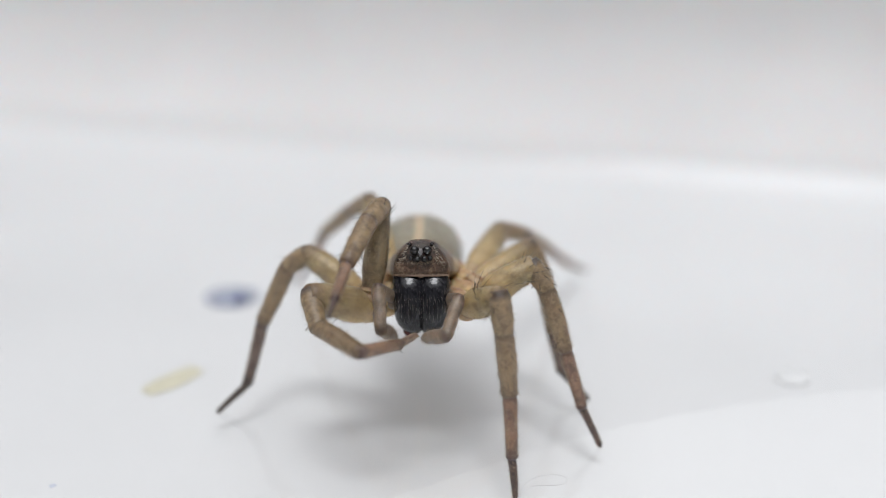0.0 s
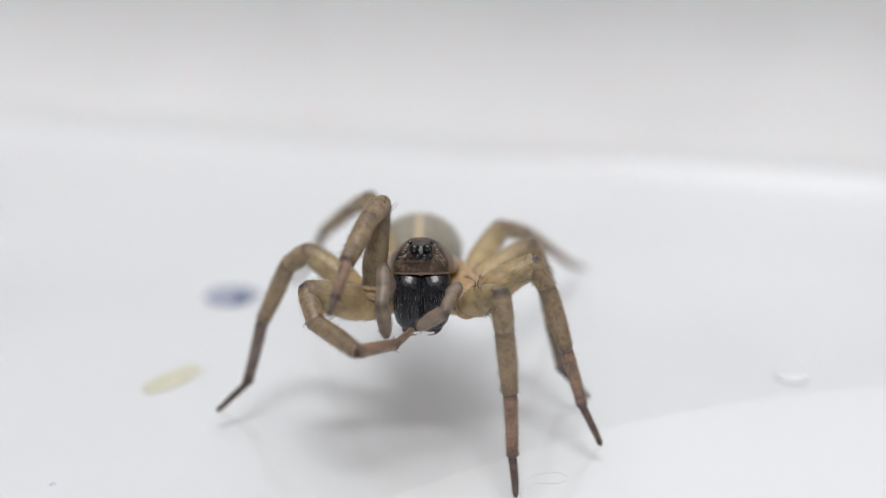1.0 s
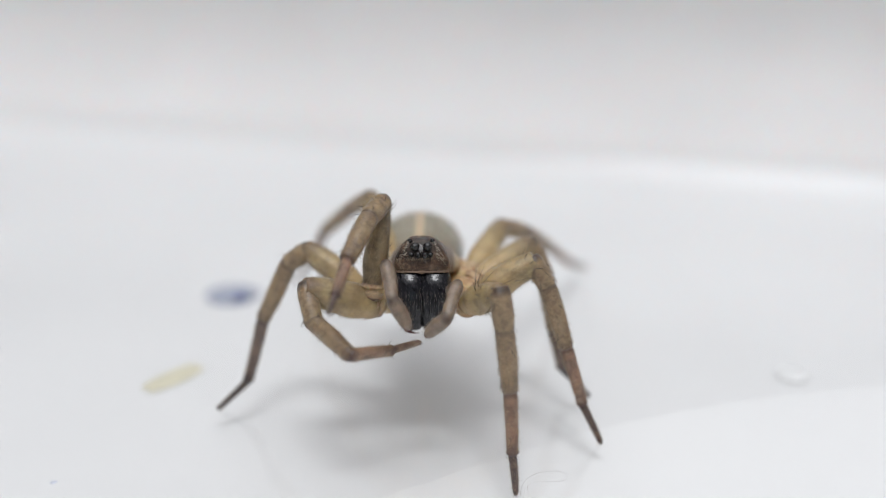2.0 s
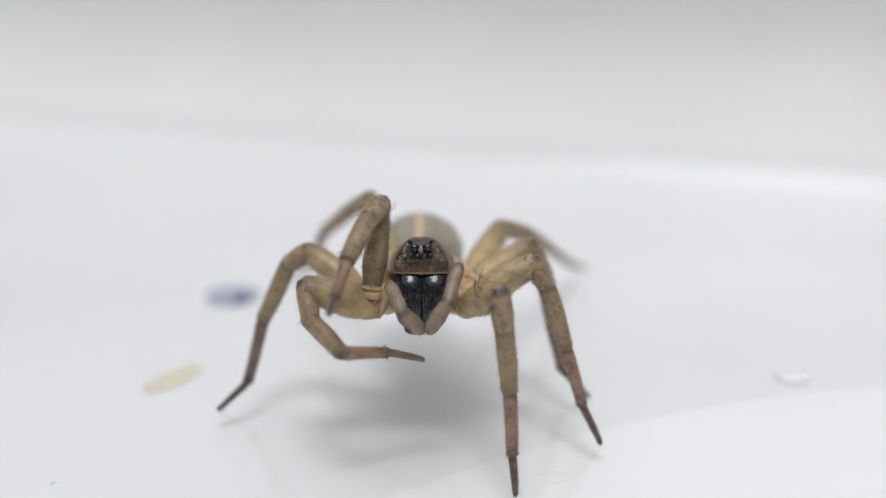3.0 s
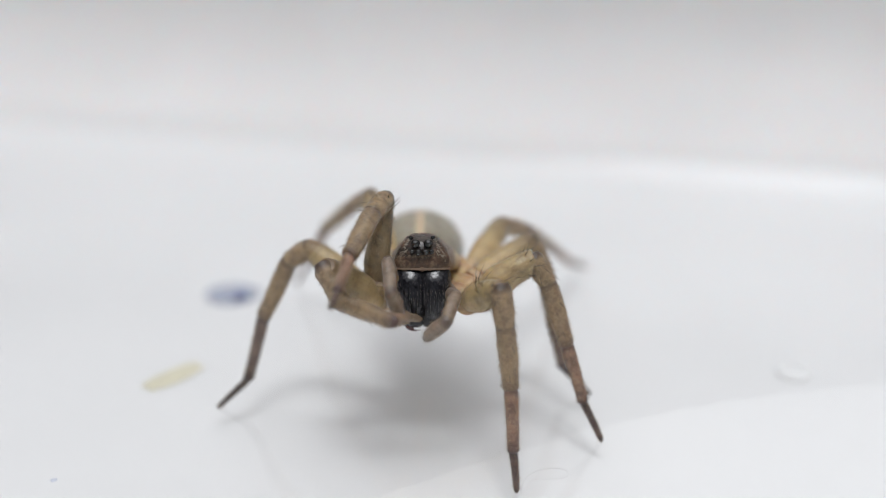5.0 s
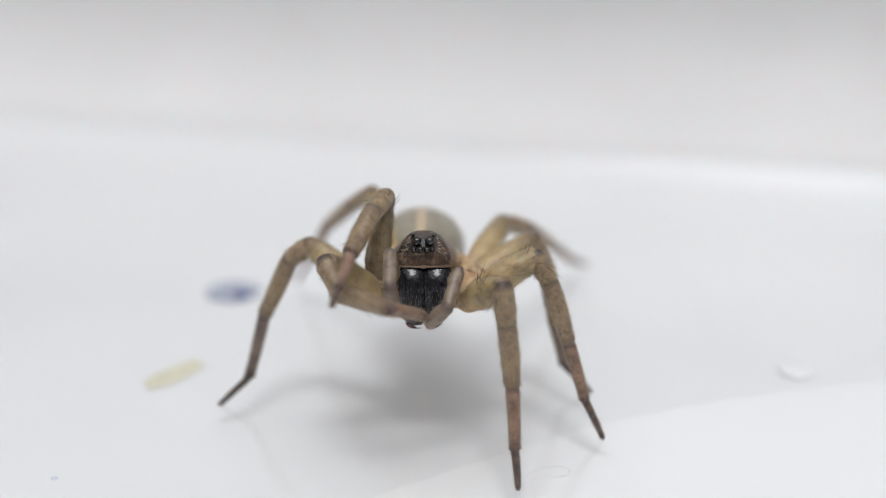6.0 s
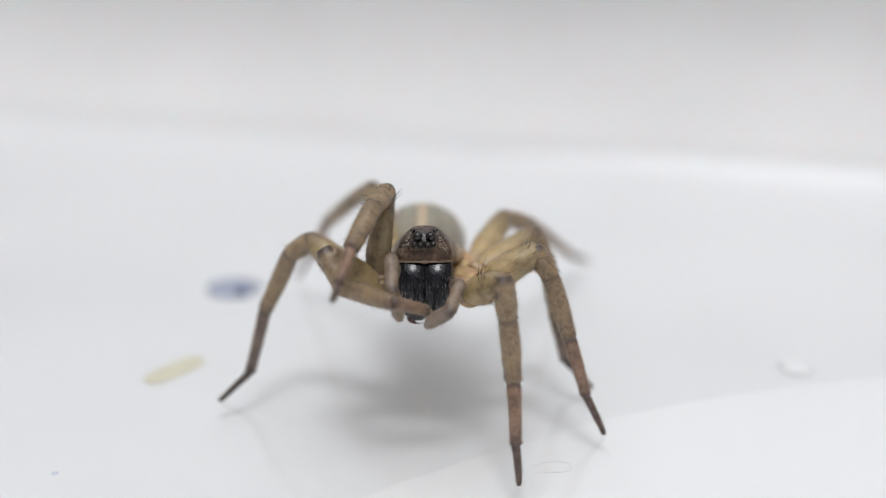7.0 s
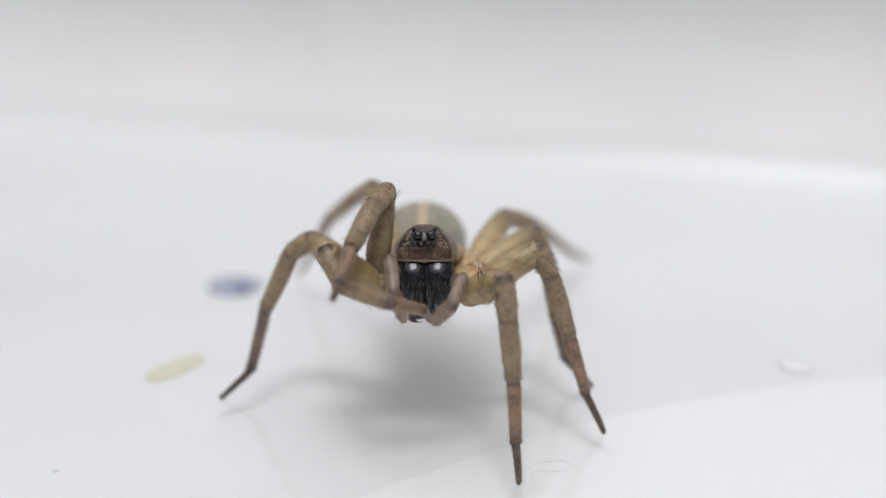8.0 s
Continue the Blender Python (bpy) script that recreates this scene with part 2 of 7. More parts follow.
def spike(a, b, r, mat, bend=(0, 0, 0)):
    """A thin tapered bristle from a to b."""
    a, b = Vector(a), Vector(b)
    d = (b - a).normalized()
    u = d.orthogonal().normalized()
    w = d.cross(u)
    mid = (a + b) / 2 + Vector(bend)
    lo = [a + r * (math.cos(t) * u + math.sin(t) * w) for t in (0, 2.094, 4.189)]
    md = [mid + 0.7 * r * (math.cos(t) * u + math.sin(t) * w) for t in (0, 2.094, 4.189)]
    verts = [tuple(p) for p in lo + md] + [tuple(b)]
    faces = [(0, 1, 4, 3), (1, 2, 5, 4), (2, 0, 3, 5), (3, 4, 6), (4, 5, 6), (5, 3, 6)]
    return verts, faces, [mat] * 6


def limb(length, profile, rng, hairs=120, hair_len=0.17, spines=(), sag=0.0, flat=1.0, hair_r=0.005, hair_mat=1):
    """A limb segment along +Z: profile rows (share of length, radius); hairs lean to the tip; spines are (share, angle, length)."""
    n, loops = 22, []
    lump = [rng.uniform(-0.02, 0.02) for _ in range(6)]

    def radius(s):
        for (s0, r0), (s1, r1) in zip(profile, profile[1:]):
            if s <= s1:
                k = (s - s0) / max(1e-6, s1 - s0)
                k = k * k * (3 - 2 * k)
                return r0 + (r1 - r0) * k
        return profile[-1][1]

    def axis(s):
        return sag * math.sin(math.pi * min(1, max(0, s)))

    def surf(s, a):
        r = radius(s) * (1 + lump[0] * math.sin(9 * s + 2 * a) + lump[1] * math.sin(17 * s - a))
        return Vector((r * math.cos(a) + axis(s), flat * r * math.sin(a), s * length))

    steps = 26
    s0, s1 = profile[0][0], profile[-1][0]
    for i in range(steps + 1):
        s = s0 + (s1 - s0) * i / steps
        loops.append([surf(s, 2 * math.pi * j / n) for j in range(n)])
    geos = [rings(loops)]
    for _ in range(hairs):
        s, a = rng.uniform(0.03, 0.97), rng.uniform(0, 2 * math.pi)
        p = surf(s, a)
        out = Vector((math.cos(a), math.sin(a), 0))
        ln = hair_len * rng.uniform(0.5, 1.3)
        d = (out * rng.uniform(0.45, 1.0) + Vector((rng.uniform(-0.2, 0.2), rng.uniform(-0.2, 0.2), rng.uniform(0.5, 1.1)))).normalized()
        geos.append(spike(p - out * 0.02, p + d * ln * (1.25 if _ % 4 == 0 else 1), hair_r * (0.85 if _ % 4 == 0 else 1), 3 if _ % 4 == 0 else hair_mat, out * 0.1 * ln))
    for s, a, ln in spines:
        p = surf(s, a)
        out = Vector((math.cos(a), math.sin(a), 0))
        geos.append(spike(p - out * 0.03, p + (out * 0.55 + Vector((0, 0, 0.85))).normalized() * ln, 0.017, 2, out * 0.05))
    return joined(*geos)


def aim(a, b, side=1):
    """The pose of a limb segment that starts at a and points to b (millimetres)."""
    a, b = Vector(a) * MM, Vector(b) * MM
    z = (b - a).normalized()
    x = (Vector((side, 0, 1)) - z * z.dot(Vector((side, 0, 1)))).normalized()
    y = z.cross(x)
    m = Matrix((x, y, z)).transposed().to_4x4()
    m.translation = a
    return m


def ball(rx, ry, rz, n=20, m=14, mat=0):
    loops = []
    for i in range(m + 1):
        t = math.pi * (0.02 + 0.96 * i / m)
        loops.append([(rx * math.sin(t) * math.cos(2 * math.pi * j / n), ry * math.sin(t) * math.sin(2 * math.pi * j / n), -rz * math.cos(t)) for j in range(n)])
    return rings(loops, mat=mat)


def box(x0, x1, y0, y1, z0, z1):
    v = [(x, y, z) for z in (z0, z1) for x, y in ((x0, y0), (x1, y0), (x1, y1), (x0, y1))]
    f = [(0, 3, 2, 1), (4, 5, 6, 7), (0, 1, 5, 4), (1, 2, 6, 5), (2, 3, 7, 6), (3, 0, 4, 7)]
    return v, f, [0] * 6


# ---- the room and the support ----
def room():
    tagged(part("table", box(-1800, 1800, -1800, 1800, -40, -1.6), M_TABLE, smooth=False), "pale laminate table top under the tray", "table", kind="structure")
    for i, (x0, x1, y0, y1) in enumerate(((-1900, 1900, 1800, 1900), (-1900, 1900, -1900, -1800), (-1900, -1800, -1800, 1800), (1800, 1900, -1800, 1800))):
        name = ("wall_north", "wall_south", "wall_west", "wall_east")[i]
        tagged(part(name, box(x0, x1, y0, y1, -40, 1600), M_WALL, smooth=False), "plain off-white painted wall", "wall", kind="structure")
    tagged(part("ceiling", box(-1900, 1900, -1900, 1900, 1600, 1660), M_WALL, smooth=False), "plain off-white painted ceiling", "ceiling", kind="structure")


def fill_panel():
    # unseen panel, added as soft fill from overhead
    light = new("fill_panel")
    tagged(light, "large square white ceiling light panel with a glowing diffuser, unseen, added as soft fill", "ceiling light")
    light.matrix_basis = pose(0.0, 0.0, 1.6)
    for x0, x1, y0, y1 in ((-1140, 1140, 1110, 1140), (-1140, 1140, -1140, -1110), (-1140, -1110, -1110, 1110), (1110, 1140, -1110, 1110)):
        part("frame", box(x0, x1, y0, y1, -34, -0.5), M_WALL, light, smooth=False)
    part("diffuser", box(-1110, 1110, -1110, 1110, -22, -18), M_GLOW, light, "glowing white diffuser", smooth=False)


def tube_light():
    """A short tube lamp, unseen and added, that hangs low over the tray on two cords."""
    light = new("added_lamp")
    tagged(light, "short white tube lamp hanging low over the tray, unseen and added", "pendant lamp")
    light.matrix_basis = pose(0.004, -0.092, 0.40, 12, 0, 0)
    part("housing", rings([[(x, w * math.cos(a), -22 + h * math.sin(a)) for a in [math.pi * k / 12 for k in range(13)]] for x, w, h in ((-72, 25, 8), (-70, 38, 18), (70, 38, 18), (72, 25, 8))]), M_WALL, light)
    part("diffuser", box(-61, 61, -31.5, 31.5, -27, -22.5), M_GLOW, light, "glowing white diffuser", smooth=False)
    for x in (-58, 58):
        part("cord", rings([[(x + 1.2 * math.cos(math.pi * k / 4), 1.2 * math.sin(math.pi * k / 4), z) for k in range(8)] for z in (-5, 1170)]), M_WALL, light)


def tray():
    """Shallow white plastic tray with filleted walls and a rolled rim."""
    a, b, r = 83, 86, 34

    def loop(d, z):
        rr = max(2.0, r - d)
        pts = []
        for cx, cy, t0 in ((a - d - rr, b - d - rr, 0), (-(a - d - rr), b - d - rr, 90), (-(a - d - rr), -(b - d - rr), 180), (a - d - rr, -(b - d - rr), 270)):
            for k in range(13):
                t = radians(t0 + 90 * k / 12)
                pts.append((cx + rr * math.cos(t), cy + rr * math.sin(t), z))
        return pts

    prof = [(20.0, -1.6), (14.0, -0.8), (6.5, 5.0), (2.4, 23.0), (0.4, 24.2), (0.0, 25.0), (0.5, 25.6), (1.6, 25.6), (2.4, 25.0), (3.4, 20.0)]
    prof += [(21.0 - 16.5 * math.sin(radians(t)), 16.5 - 16.5 * math.cos(radians(t))) for t in range(78, -1, -3)]
    lps = [loop(d, z) for d, z in prof]
    ob = new("tray")
    tagged(ob, "shallow white plastic tray with rounded walls", "tray")
    ob.matrix_basis = pose(-15.0 * MM, 28.2 * MM, -1.1 * MM, 0, 0, -14.4)
    part("underside", rings(lps[:4], True, False), M_TRAY_SHADED, ob)
    part("rim", rings(lps[3:9], False, False), M_TRAY_SHADED, ob, "rolled white rim")
    # the wall's shade is in its colour; the base keeps the lighter one
    part("wall", rings(lps[8:-1], False, False), M_TRAY_SHADED, ob)
    # a low moulded ridge along the foot of the far wall, fading out at one end, its highlight put into a paler colour
    bars = []
    for k in range(25):
        u = k / 24
        hgt = 0.9 * min(1, 4.5 * u) ** 1.3
        wid = 1.0 + 0.5 * min(1, 2 * u)
        bars.append([(3 + 53 * u, 65.5 + wid * math.cos(math.pi * q / 12), 0.0 + hgt * math.sin(math.pi * q / 12) ** 1.5) for q in range(13)] + [(3 + 53 * u, 65.5, -0.5)])
    part("ridge", rings(bars), M_RIDGE_LIT, ob, "low moulded ridge, its highlight put into a paler white")
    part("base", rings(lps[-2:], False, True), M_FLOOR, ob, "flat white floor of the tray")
    # a clear stiff sheet lies in the tray, its edge caught by the rounded foot of the wall
    pane = part("clear_sheet", rings([loop(15.9, -0.06), loop(15.8, 0.0)]), [M_CLEAR_BODY, M_CLEAR], smooth=False)
    pane.data.polygons[-1].material_index = 1
    tagged(pane, "clear glossy plastic sheet lying over the white tray floor", "plastic sheet")
    pane.matrix_basis = pose(-15.0 * MM, 28.2 * MM, 0, 0, 0, -14.4)
    return ob


def sheet():
    """Thin white sheet with a torn, curving edge on the tray's floor, under the clear sheet."""
    edge = [(-9.0, 33.5), (-5.2, 36.6), (-2.29, 38.68), (-0.10, 39.99), (2.73, 41.60), (5.74, 43.22), (8.59, 44.53), (14.55, 46.55), (22.78, 48.32), (34.0, 49.5)]
    line = []
    for i in range(len(edge) - 1):
        p0, p1, p2, p3 = (Vector(edge[max(0, min(len(edge) - 1, i + k))]) for k in (-1, 0, 1, 2))
        for k in range(8):
            t = k / 8
            q = 0.5 * (2 * p1 + (p2 - p0) * t + (2 * p0 - 5 * p1 + 4 * p2 - p3) * t * t + (3 * p1 - p0 - 3 * p2 + p3) * t ** 3)
            line.append((q.x, q.y + 0.05 * math.sin(2.3 * q.x)))
    line += [(34.0, 49.5), (36.0, 20.0), (-14.0, 20.0)]
    n = len(line)
    line = [(1.038 * x, 1.038 * y) for x, y in line]
    top = [(x, y, -1.06) for x, y in line]
    low = [(x, y, -1.094) for x, y in line]
    faces = [tuple(range(n - 1, -1, -1))] + [tuple(range(n, 2 * n))]
    faces += [(i, (i + 1) % n + 0, n + (i + 1) % n, n + i) for i in range(n)]
    ob = part("paper_sheet", (top + low, faces, [0] * len(faces)), M_SHEET, smooth=False)
    tagged(ob, "thin bright white paper sheet under the clear plastic", "paper")


# ---- the spider ----
def build_leg(root, name, joints, rng, scale=1.0, label="", tip=1.0, long_spines=False, foot=None, thigh=1.0, knee=False, shin=None, femur=None):
    base = Vector(joints[0])
    loc = [Vector(j) - base for j in joints]
    d = loc[1]
    ln = d.length
    leg = part(name, limb(ln, [(-0.15, 0.35), (0.15, 0.62), (0.55, 0.66), (0.8, 0.52), (1.0, 0.58), (1.12, 0.42)], rng, 50, 0.12), [M_COXA, M_HAIR, M_SPINE, M_BROWN_HAIR], root, label)
    # the coxa's mesh keeps the leg's axes, so that the joints below read in the body's space
    turn = aim((0, 0, 0), d)
    leg.data.transform(turn)
    at(leg, *base)
    segs = {}
    mats = (femur or M_FEMUR, M_PATELLA, M_TIBIA, shin or M_META, foot or M_TARSUS)
    profs = ([(-0.08, 0.40), (0.08, 0.58), (0.35, 0.74), (0.75, 0.66), (0.95, 0.56), (1.05, 0.47)],
             [(-0.2, 0.40), (0.0, 0.51), (0.5, 0.51), (0.9, 0.47), (1.06, 0.43)],
             [(-0.06, 0.41), (0.05, 0.45), (0.4, 0.455), (0.85, 0.39), (0.97, 0.385), (1.02, 0.31)],
             [(-0.04, 0.28), (0.03, 0.33), (0.5, 0.30), (0.93, 0.27), (0.985, 0.29), (1.02, 0.19)],
             [(-0.05, 0.15), (0.05, 0.195), (0.5, 0.175), (0.92, 0.135), (1.0, 0.06)])
    spin = (((0.45, 1.2, 0.75), (0.62, 1.5, 0.7), (0.8, 1.9, 0.6), (0.55, 4.0, 0.6)),
            ((0.85, 0.4, 0.45), (0.9, 2.2, 0.4)),
            ((0.3, 0.8, 0.5), (0.55, 3.6, 0.5), (0.8, 2.2, 0.45), (0.7, 5.0, 0.5), (0.18, 4.6, 0.4), (0.42, 4.9, 0.45), (0.75, 1.4, 0.4), (0.92, 4.4, 0.35)),
            ((0.25, 1.0, 0.5), (0.55, 4.2, 0.45), (0.93, 2.0, 0.35), (0.93, 5.2, 0.35)), ((0.95, 1.2, 0.12), (0.95, 2.0, 0.12)))
    if long_spines:
        more = tuple((0.22 + 0.13 * k, 0.35 + 0.5 * k, 1.4) for k in range(5)) + ((0.93, 2.6, 0.8), (0.93, 3.4, 0.7))
        spin = (spin[0] + more, spin[1] + ((0.3, 3.0, 0.7), (0.2, 2.0, 0.6)), *spin[2:])
    if knee:
        crown = tuple((0.93 + 0.02 * (k % 3), 0.35 + 0.63 * k, 0.62 + 0.1 * (k % 3)) for k in range(10))
        spin = (spin[0] + crown, spin[1] + tuple((0.25 + 0.2 * (k % 3), 0.9 * k, 0.5) for k in range(7)), *spin[2:])
    for i, nm in enumerate(("femur", "patella", "tibia", "metatarsus", "tarsus")):
        length = (loc[i + 2] - loc[i + 1]).length
        prof = [(s, r * scale * (tip if i > 2 else thigh if i == 0 else 1)) for s, r in profs[i]]
        ob = part(nm, limb(length, prof, rng, (1300, 520, 1150, 900, 520)[i], (0.16, 0.15, 0.15, 0.13, 0.10)[i], spin[i], 0.05 if i == 0 else 0.02), [mats[i], M_HAIR, M_SPINE, M_BROWN_HAIR], leg)
        ob.matrix_basis = aim(loc[i + 1], loc[i + 2])
        segs[nm] = ob
    d = (loc[2] - loc[1]).normalized()
    ring = part("trochanter", limb(0.62, [(-0.2, 0.40), (0.05, 0.58), (0.35, 0.62), (0.55, 0.50), (0.75, 0.60), (1.0, 0.46)], rng, 40, 0.12), [M_JOINT, M_HAIR, M_SPINE, M_BROWN_HAIR], leg, "cream joint ring with brown lines")
    ring.matrix_basis = aim(loc[1] - 0.28 * d, loc[2])
    segs["leg"] = leg
    return segs


def build_palp(root, joints, rng):
    base = Vector(joints[0])
    # lengths of femur, tibia with patella, and tarsus
    palp = part("pedipalp", ball(0.45, 0.45, 0.5), [M_PALP, M_HAIR, M_SPINE], root, "translucent beige hairy feeler")
    at(palp, *base)
    segs = {}
    data = (("femur", 2.5, [(-0.05, 0.26), (0.1, 0.32), (0.7, 0.34), (0.95, 0.33), (1.06, 0.2)], 140),
            ("tibia", 1.75, [(-0.14, 0.22), (0.0, 0.34), (0.35, 0.35), (0.48, 0.31), (0.6, 0.34), (0.95, 0.31), (1.08, 0.2)], 260),
            ("tarsus", 1.6, [(-0.08, 0.2), (0.06, 0.30), (0.4, 0.32), (0.75, 0.27), (0.94, 0.17), (1.0, 0.06)], 340))
    for nm, ln, prof, h in data:
        segs[nm] = part(nm, limb(ln, [(q, (1.02 if nm == "tarsus" else 0.86) * r) for q, r in prof], rng, h, 0.14, (), 0.02, hair_r=0.005), [M_PALP, M_TAN_HAIR, M_SPINE, M_BROWN_HAIR], palp)
    return segs


def build_carapace(root):
    """High narrow head in front, wide low thorax behind; rows are y, half width low, half width top, z low, z top."""
    rows = [(-3.50, 0.64, 0.30, 8.50, 9.34), (-3.45, 1.10, 0.50, 8.36, 9.54), (-3.35, 1.36, 0.66, 8.22, 9.70), (-3.18, 1.46, 0.73, 8.08, 9.80), (-2.7, 1.50, 0.78, 7.75, 9.78), (-1.9, 1.55, 0.76, 7.4, 9.45),
            (-0.9, 1.95, 0.85, 7.05, 9.0), (0.1, 2.1, 0.85, 6.9, 8.5), (1.0, 1.9, 0.75, 6.9, 8.0), (1.6, 1.3, 0.5, 6.95, 7.5), (1.85, 0.6, 0.3, 7.0, 7.35)]
    loops = []
    for y, wl, wt, zl, zt in rows:
        lp = []
        for k in range(40):
            a = 2 * math.pi * k / 40
            c, s = math.cos(a), math.sin(a)
            v = math.copysign(abs(s) ** 0.72, s)
            u = math.copysign(abs(c) ** 0.62, c)
            f = (v + 1) / 2
            w = wl + (wt - wl) * f ** 1.25
            front = 0.20 * math.exp(-((f - 0.58) / 0.22) ** 2) * max(0.0, 1 - (u * w / 0.75) ** 2) if y < -3 else 0.0
            lp.append((u * w, y - front, zl + (zt - zl) * f))
        loops.append(lp)
    rng = random.Random(5)
    geos = [rings(loops)]
    for _ in range(520):
        i = rng.randrange(1, len(loops) - 2)
        k = rng.randrange(40)
        p, q = Vector(loops[i][k]), Vector(loops[i + 1][k])
        p = p.lerp(q, rng.random()).lerp(Vector(loops[i][(k + 1) % 40]), 0.5 * rng.random())
        out = Vector((p.x, 0, 1.4 * (p.z - 8.3))).normalized()
        d = (out * 0.45 + Vector((rng.uniform(-0.4, 0.4), -0.5 + rng.uniform(-0.5, 0.5), rng.uniform(-0.5, 0.3)))).normalized()
        geos.append(spike(p - out * 0.02, p + d * rng.uniform(0.08, 0.2), 0.007, 1))
    for _ in range(260):
        x, z = rng.uniform(-1.05, 1.05), rng.uniform(8.3, 9.0)
        p = Vector((x, -3.45, z))
        d = Vector((-0.4 * x + rng.uniform(-0.4, 0.4), -0.35, -0.6 + rng.uniform(-0.4, 0.4))).normalized()
        geos.append(spike(p, p + d * rng.uniform(0.08, 0.18), 0.007, 1))
    # pale hairs lying in rows that fan out over the cheeks
    for _ in range(420):
        a = rng.choice((-1, 1)) * (0.95 + 0.21 * rng.randrange(6) + rng.gauss(0, 0.05))
        q = rng.uniform(0.62, 1.25)
        x, z = q * math.sin(a), 9.38 + 0.95 * q * math.cos(a)
        if abs(x) > 1.24 - 0.64 * max(0.0, (z - 8.4) / 1.3) ** 1.3 or z < 8.5:
            continue
        p = Vector((x, -3.515 + 0.2 * max(0.0, (abs(x) - 0.5) / 0.75) ** 2, z))
        d = Vector((math.sin(a) + rng.uniform(-0.5, 0.5), -0.12 + 0.3 * abs(x), math.cos(a) + rng.uniform(-0.6, 0.2))).normalized()
        geos.append(spike(p, p + d * rng.uniform(0.09, 0.17), 0.009, 2))
    # whitish down between the large eyes and under the lower row
    for _ in range(170):
        p = Vector((rng.gauss(0, 0.035), -3.60, 9.53 + rng.gauss(0, 0.08)))
        geos.append(spike(p, p + Vector((rng.uniform(-0.4, 0.4), -0.6, rng.uniform(-0.8, 0.4))).normalized() * 0.11, 0.010, 3))
    for _ in range(120):
        p = Vector((rng.gauss(0, 0.3), -3.58, 9.04 + rng.gauss(0, 0.04)))
        geos.append(spike(p, p + Vector((rng.uniform(-0.5, 0.5), -0.5, -0.5)).normalized() * 0.12, 0.008, 1))
    car = part("carapace", joined(*geos), [M_CARAPACE, M_TAN_HAIR, M_PALE_HAIR, M_WHITE_HAIR], root, "mottled reddish-brown head shield with pale hairs")
    lip = []
    for k in range(17):
        u = -1 + k / 8
        lip.append([(1.24 * u, -3.34 - 0.15 * (1 - u * u) + 0.05 * math.cos(q), 8.34 - 0.03 * u * u + (0.05 + 0.07 * max(0.0, 1 - 7 * abs(u))) * math.sin(q)) for q in [2 * math.pi * m / 8 for m in range(8)]])
    part("clypeus", rings(lip), M_LIP, car, "brown rim above the jaws")
    # two large eyes, two small ones beside them, four in a row beneath
    for x, z, r, y in ((-0.285, 9.545, 0.205, -3.48), (0.275, 9.555, 0.205, -3.48), (-0.50, 9.735, 0.09, -3.25), (0.48, 9.745, 0.09, -3.25),
                       (-0.43, 9.245, 0.11, -3.62), (-0.15, 9.225, 0.135, -3.66), (0.155, 9.225, 0.135, -3.66), (0.40, 9.245, 0.11, -3.62)):
        eye = part("eye", ball(r, r, r), M_EYE, car, "glossy black eye")
        at(eye, x, y, z)
        loops = []
        for k in range(9):
            t = 2 * math.pi * k / 8
            loops.append([((r + 0.010 * (1 + math.cos(t))) * math.cos(j * math.pi / 10), -r * 0.2 + 0.02 * math.sin(t), (r + 0.010 * (1 + math.cos(t))) * math.sin(j * math.pi / 10)) for j in range(20)])
        part("rim", rings(loops, False, False), M_RIM, eye)
    return car


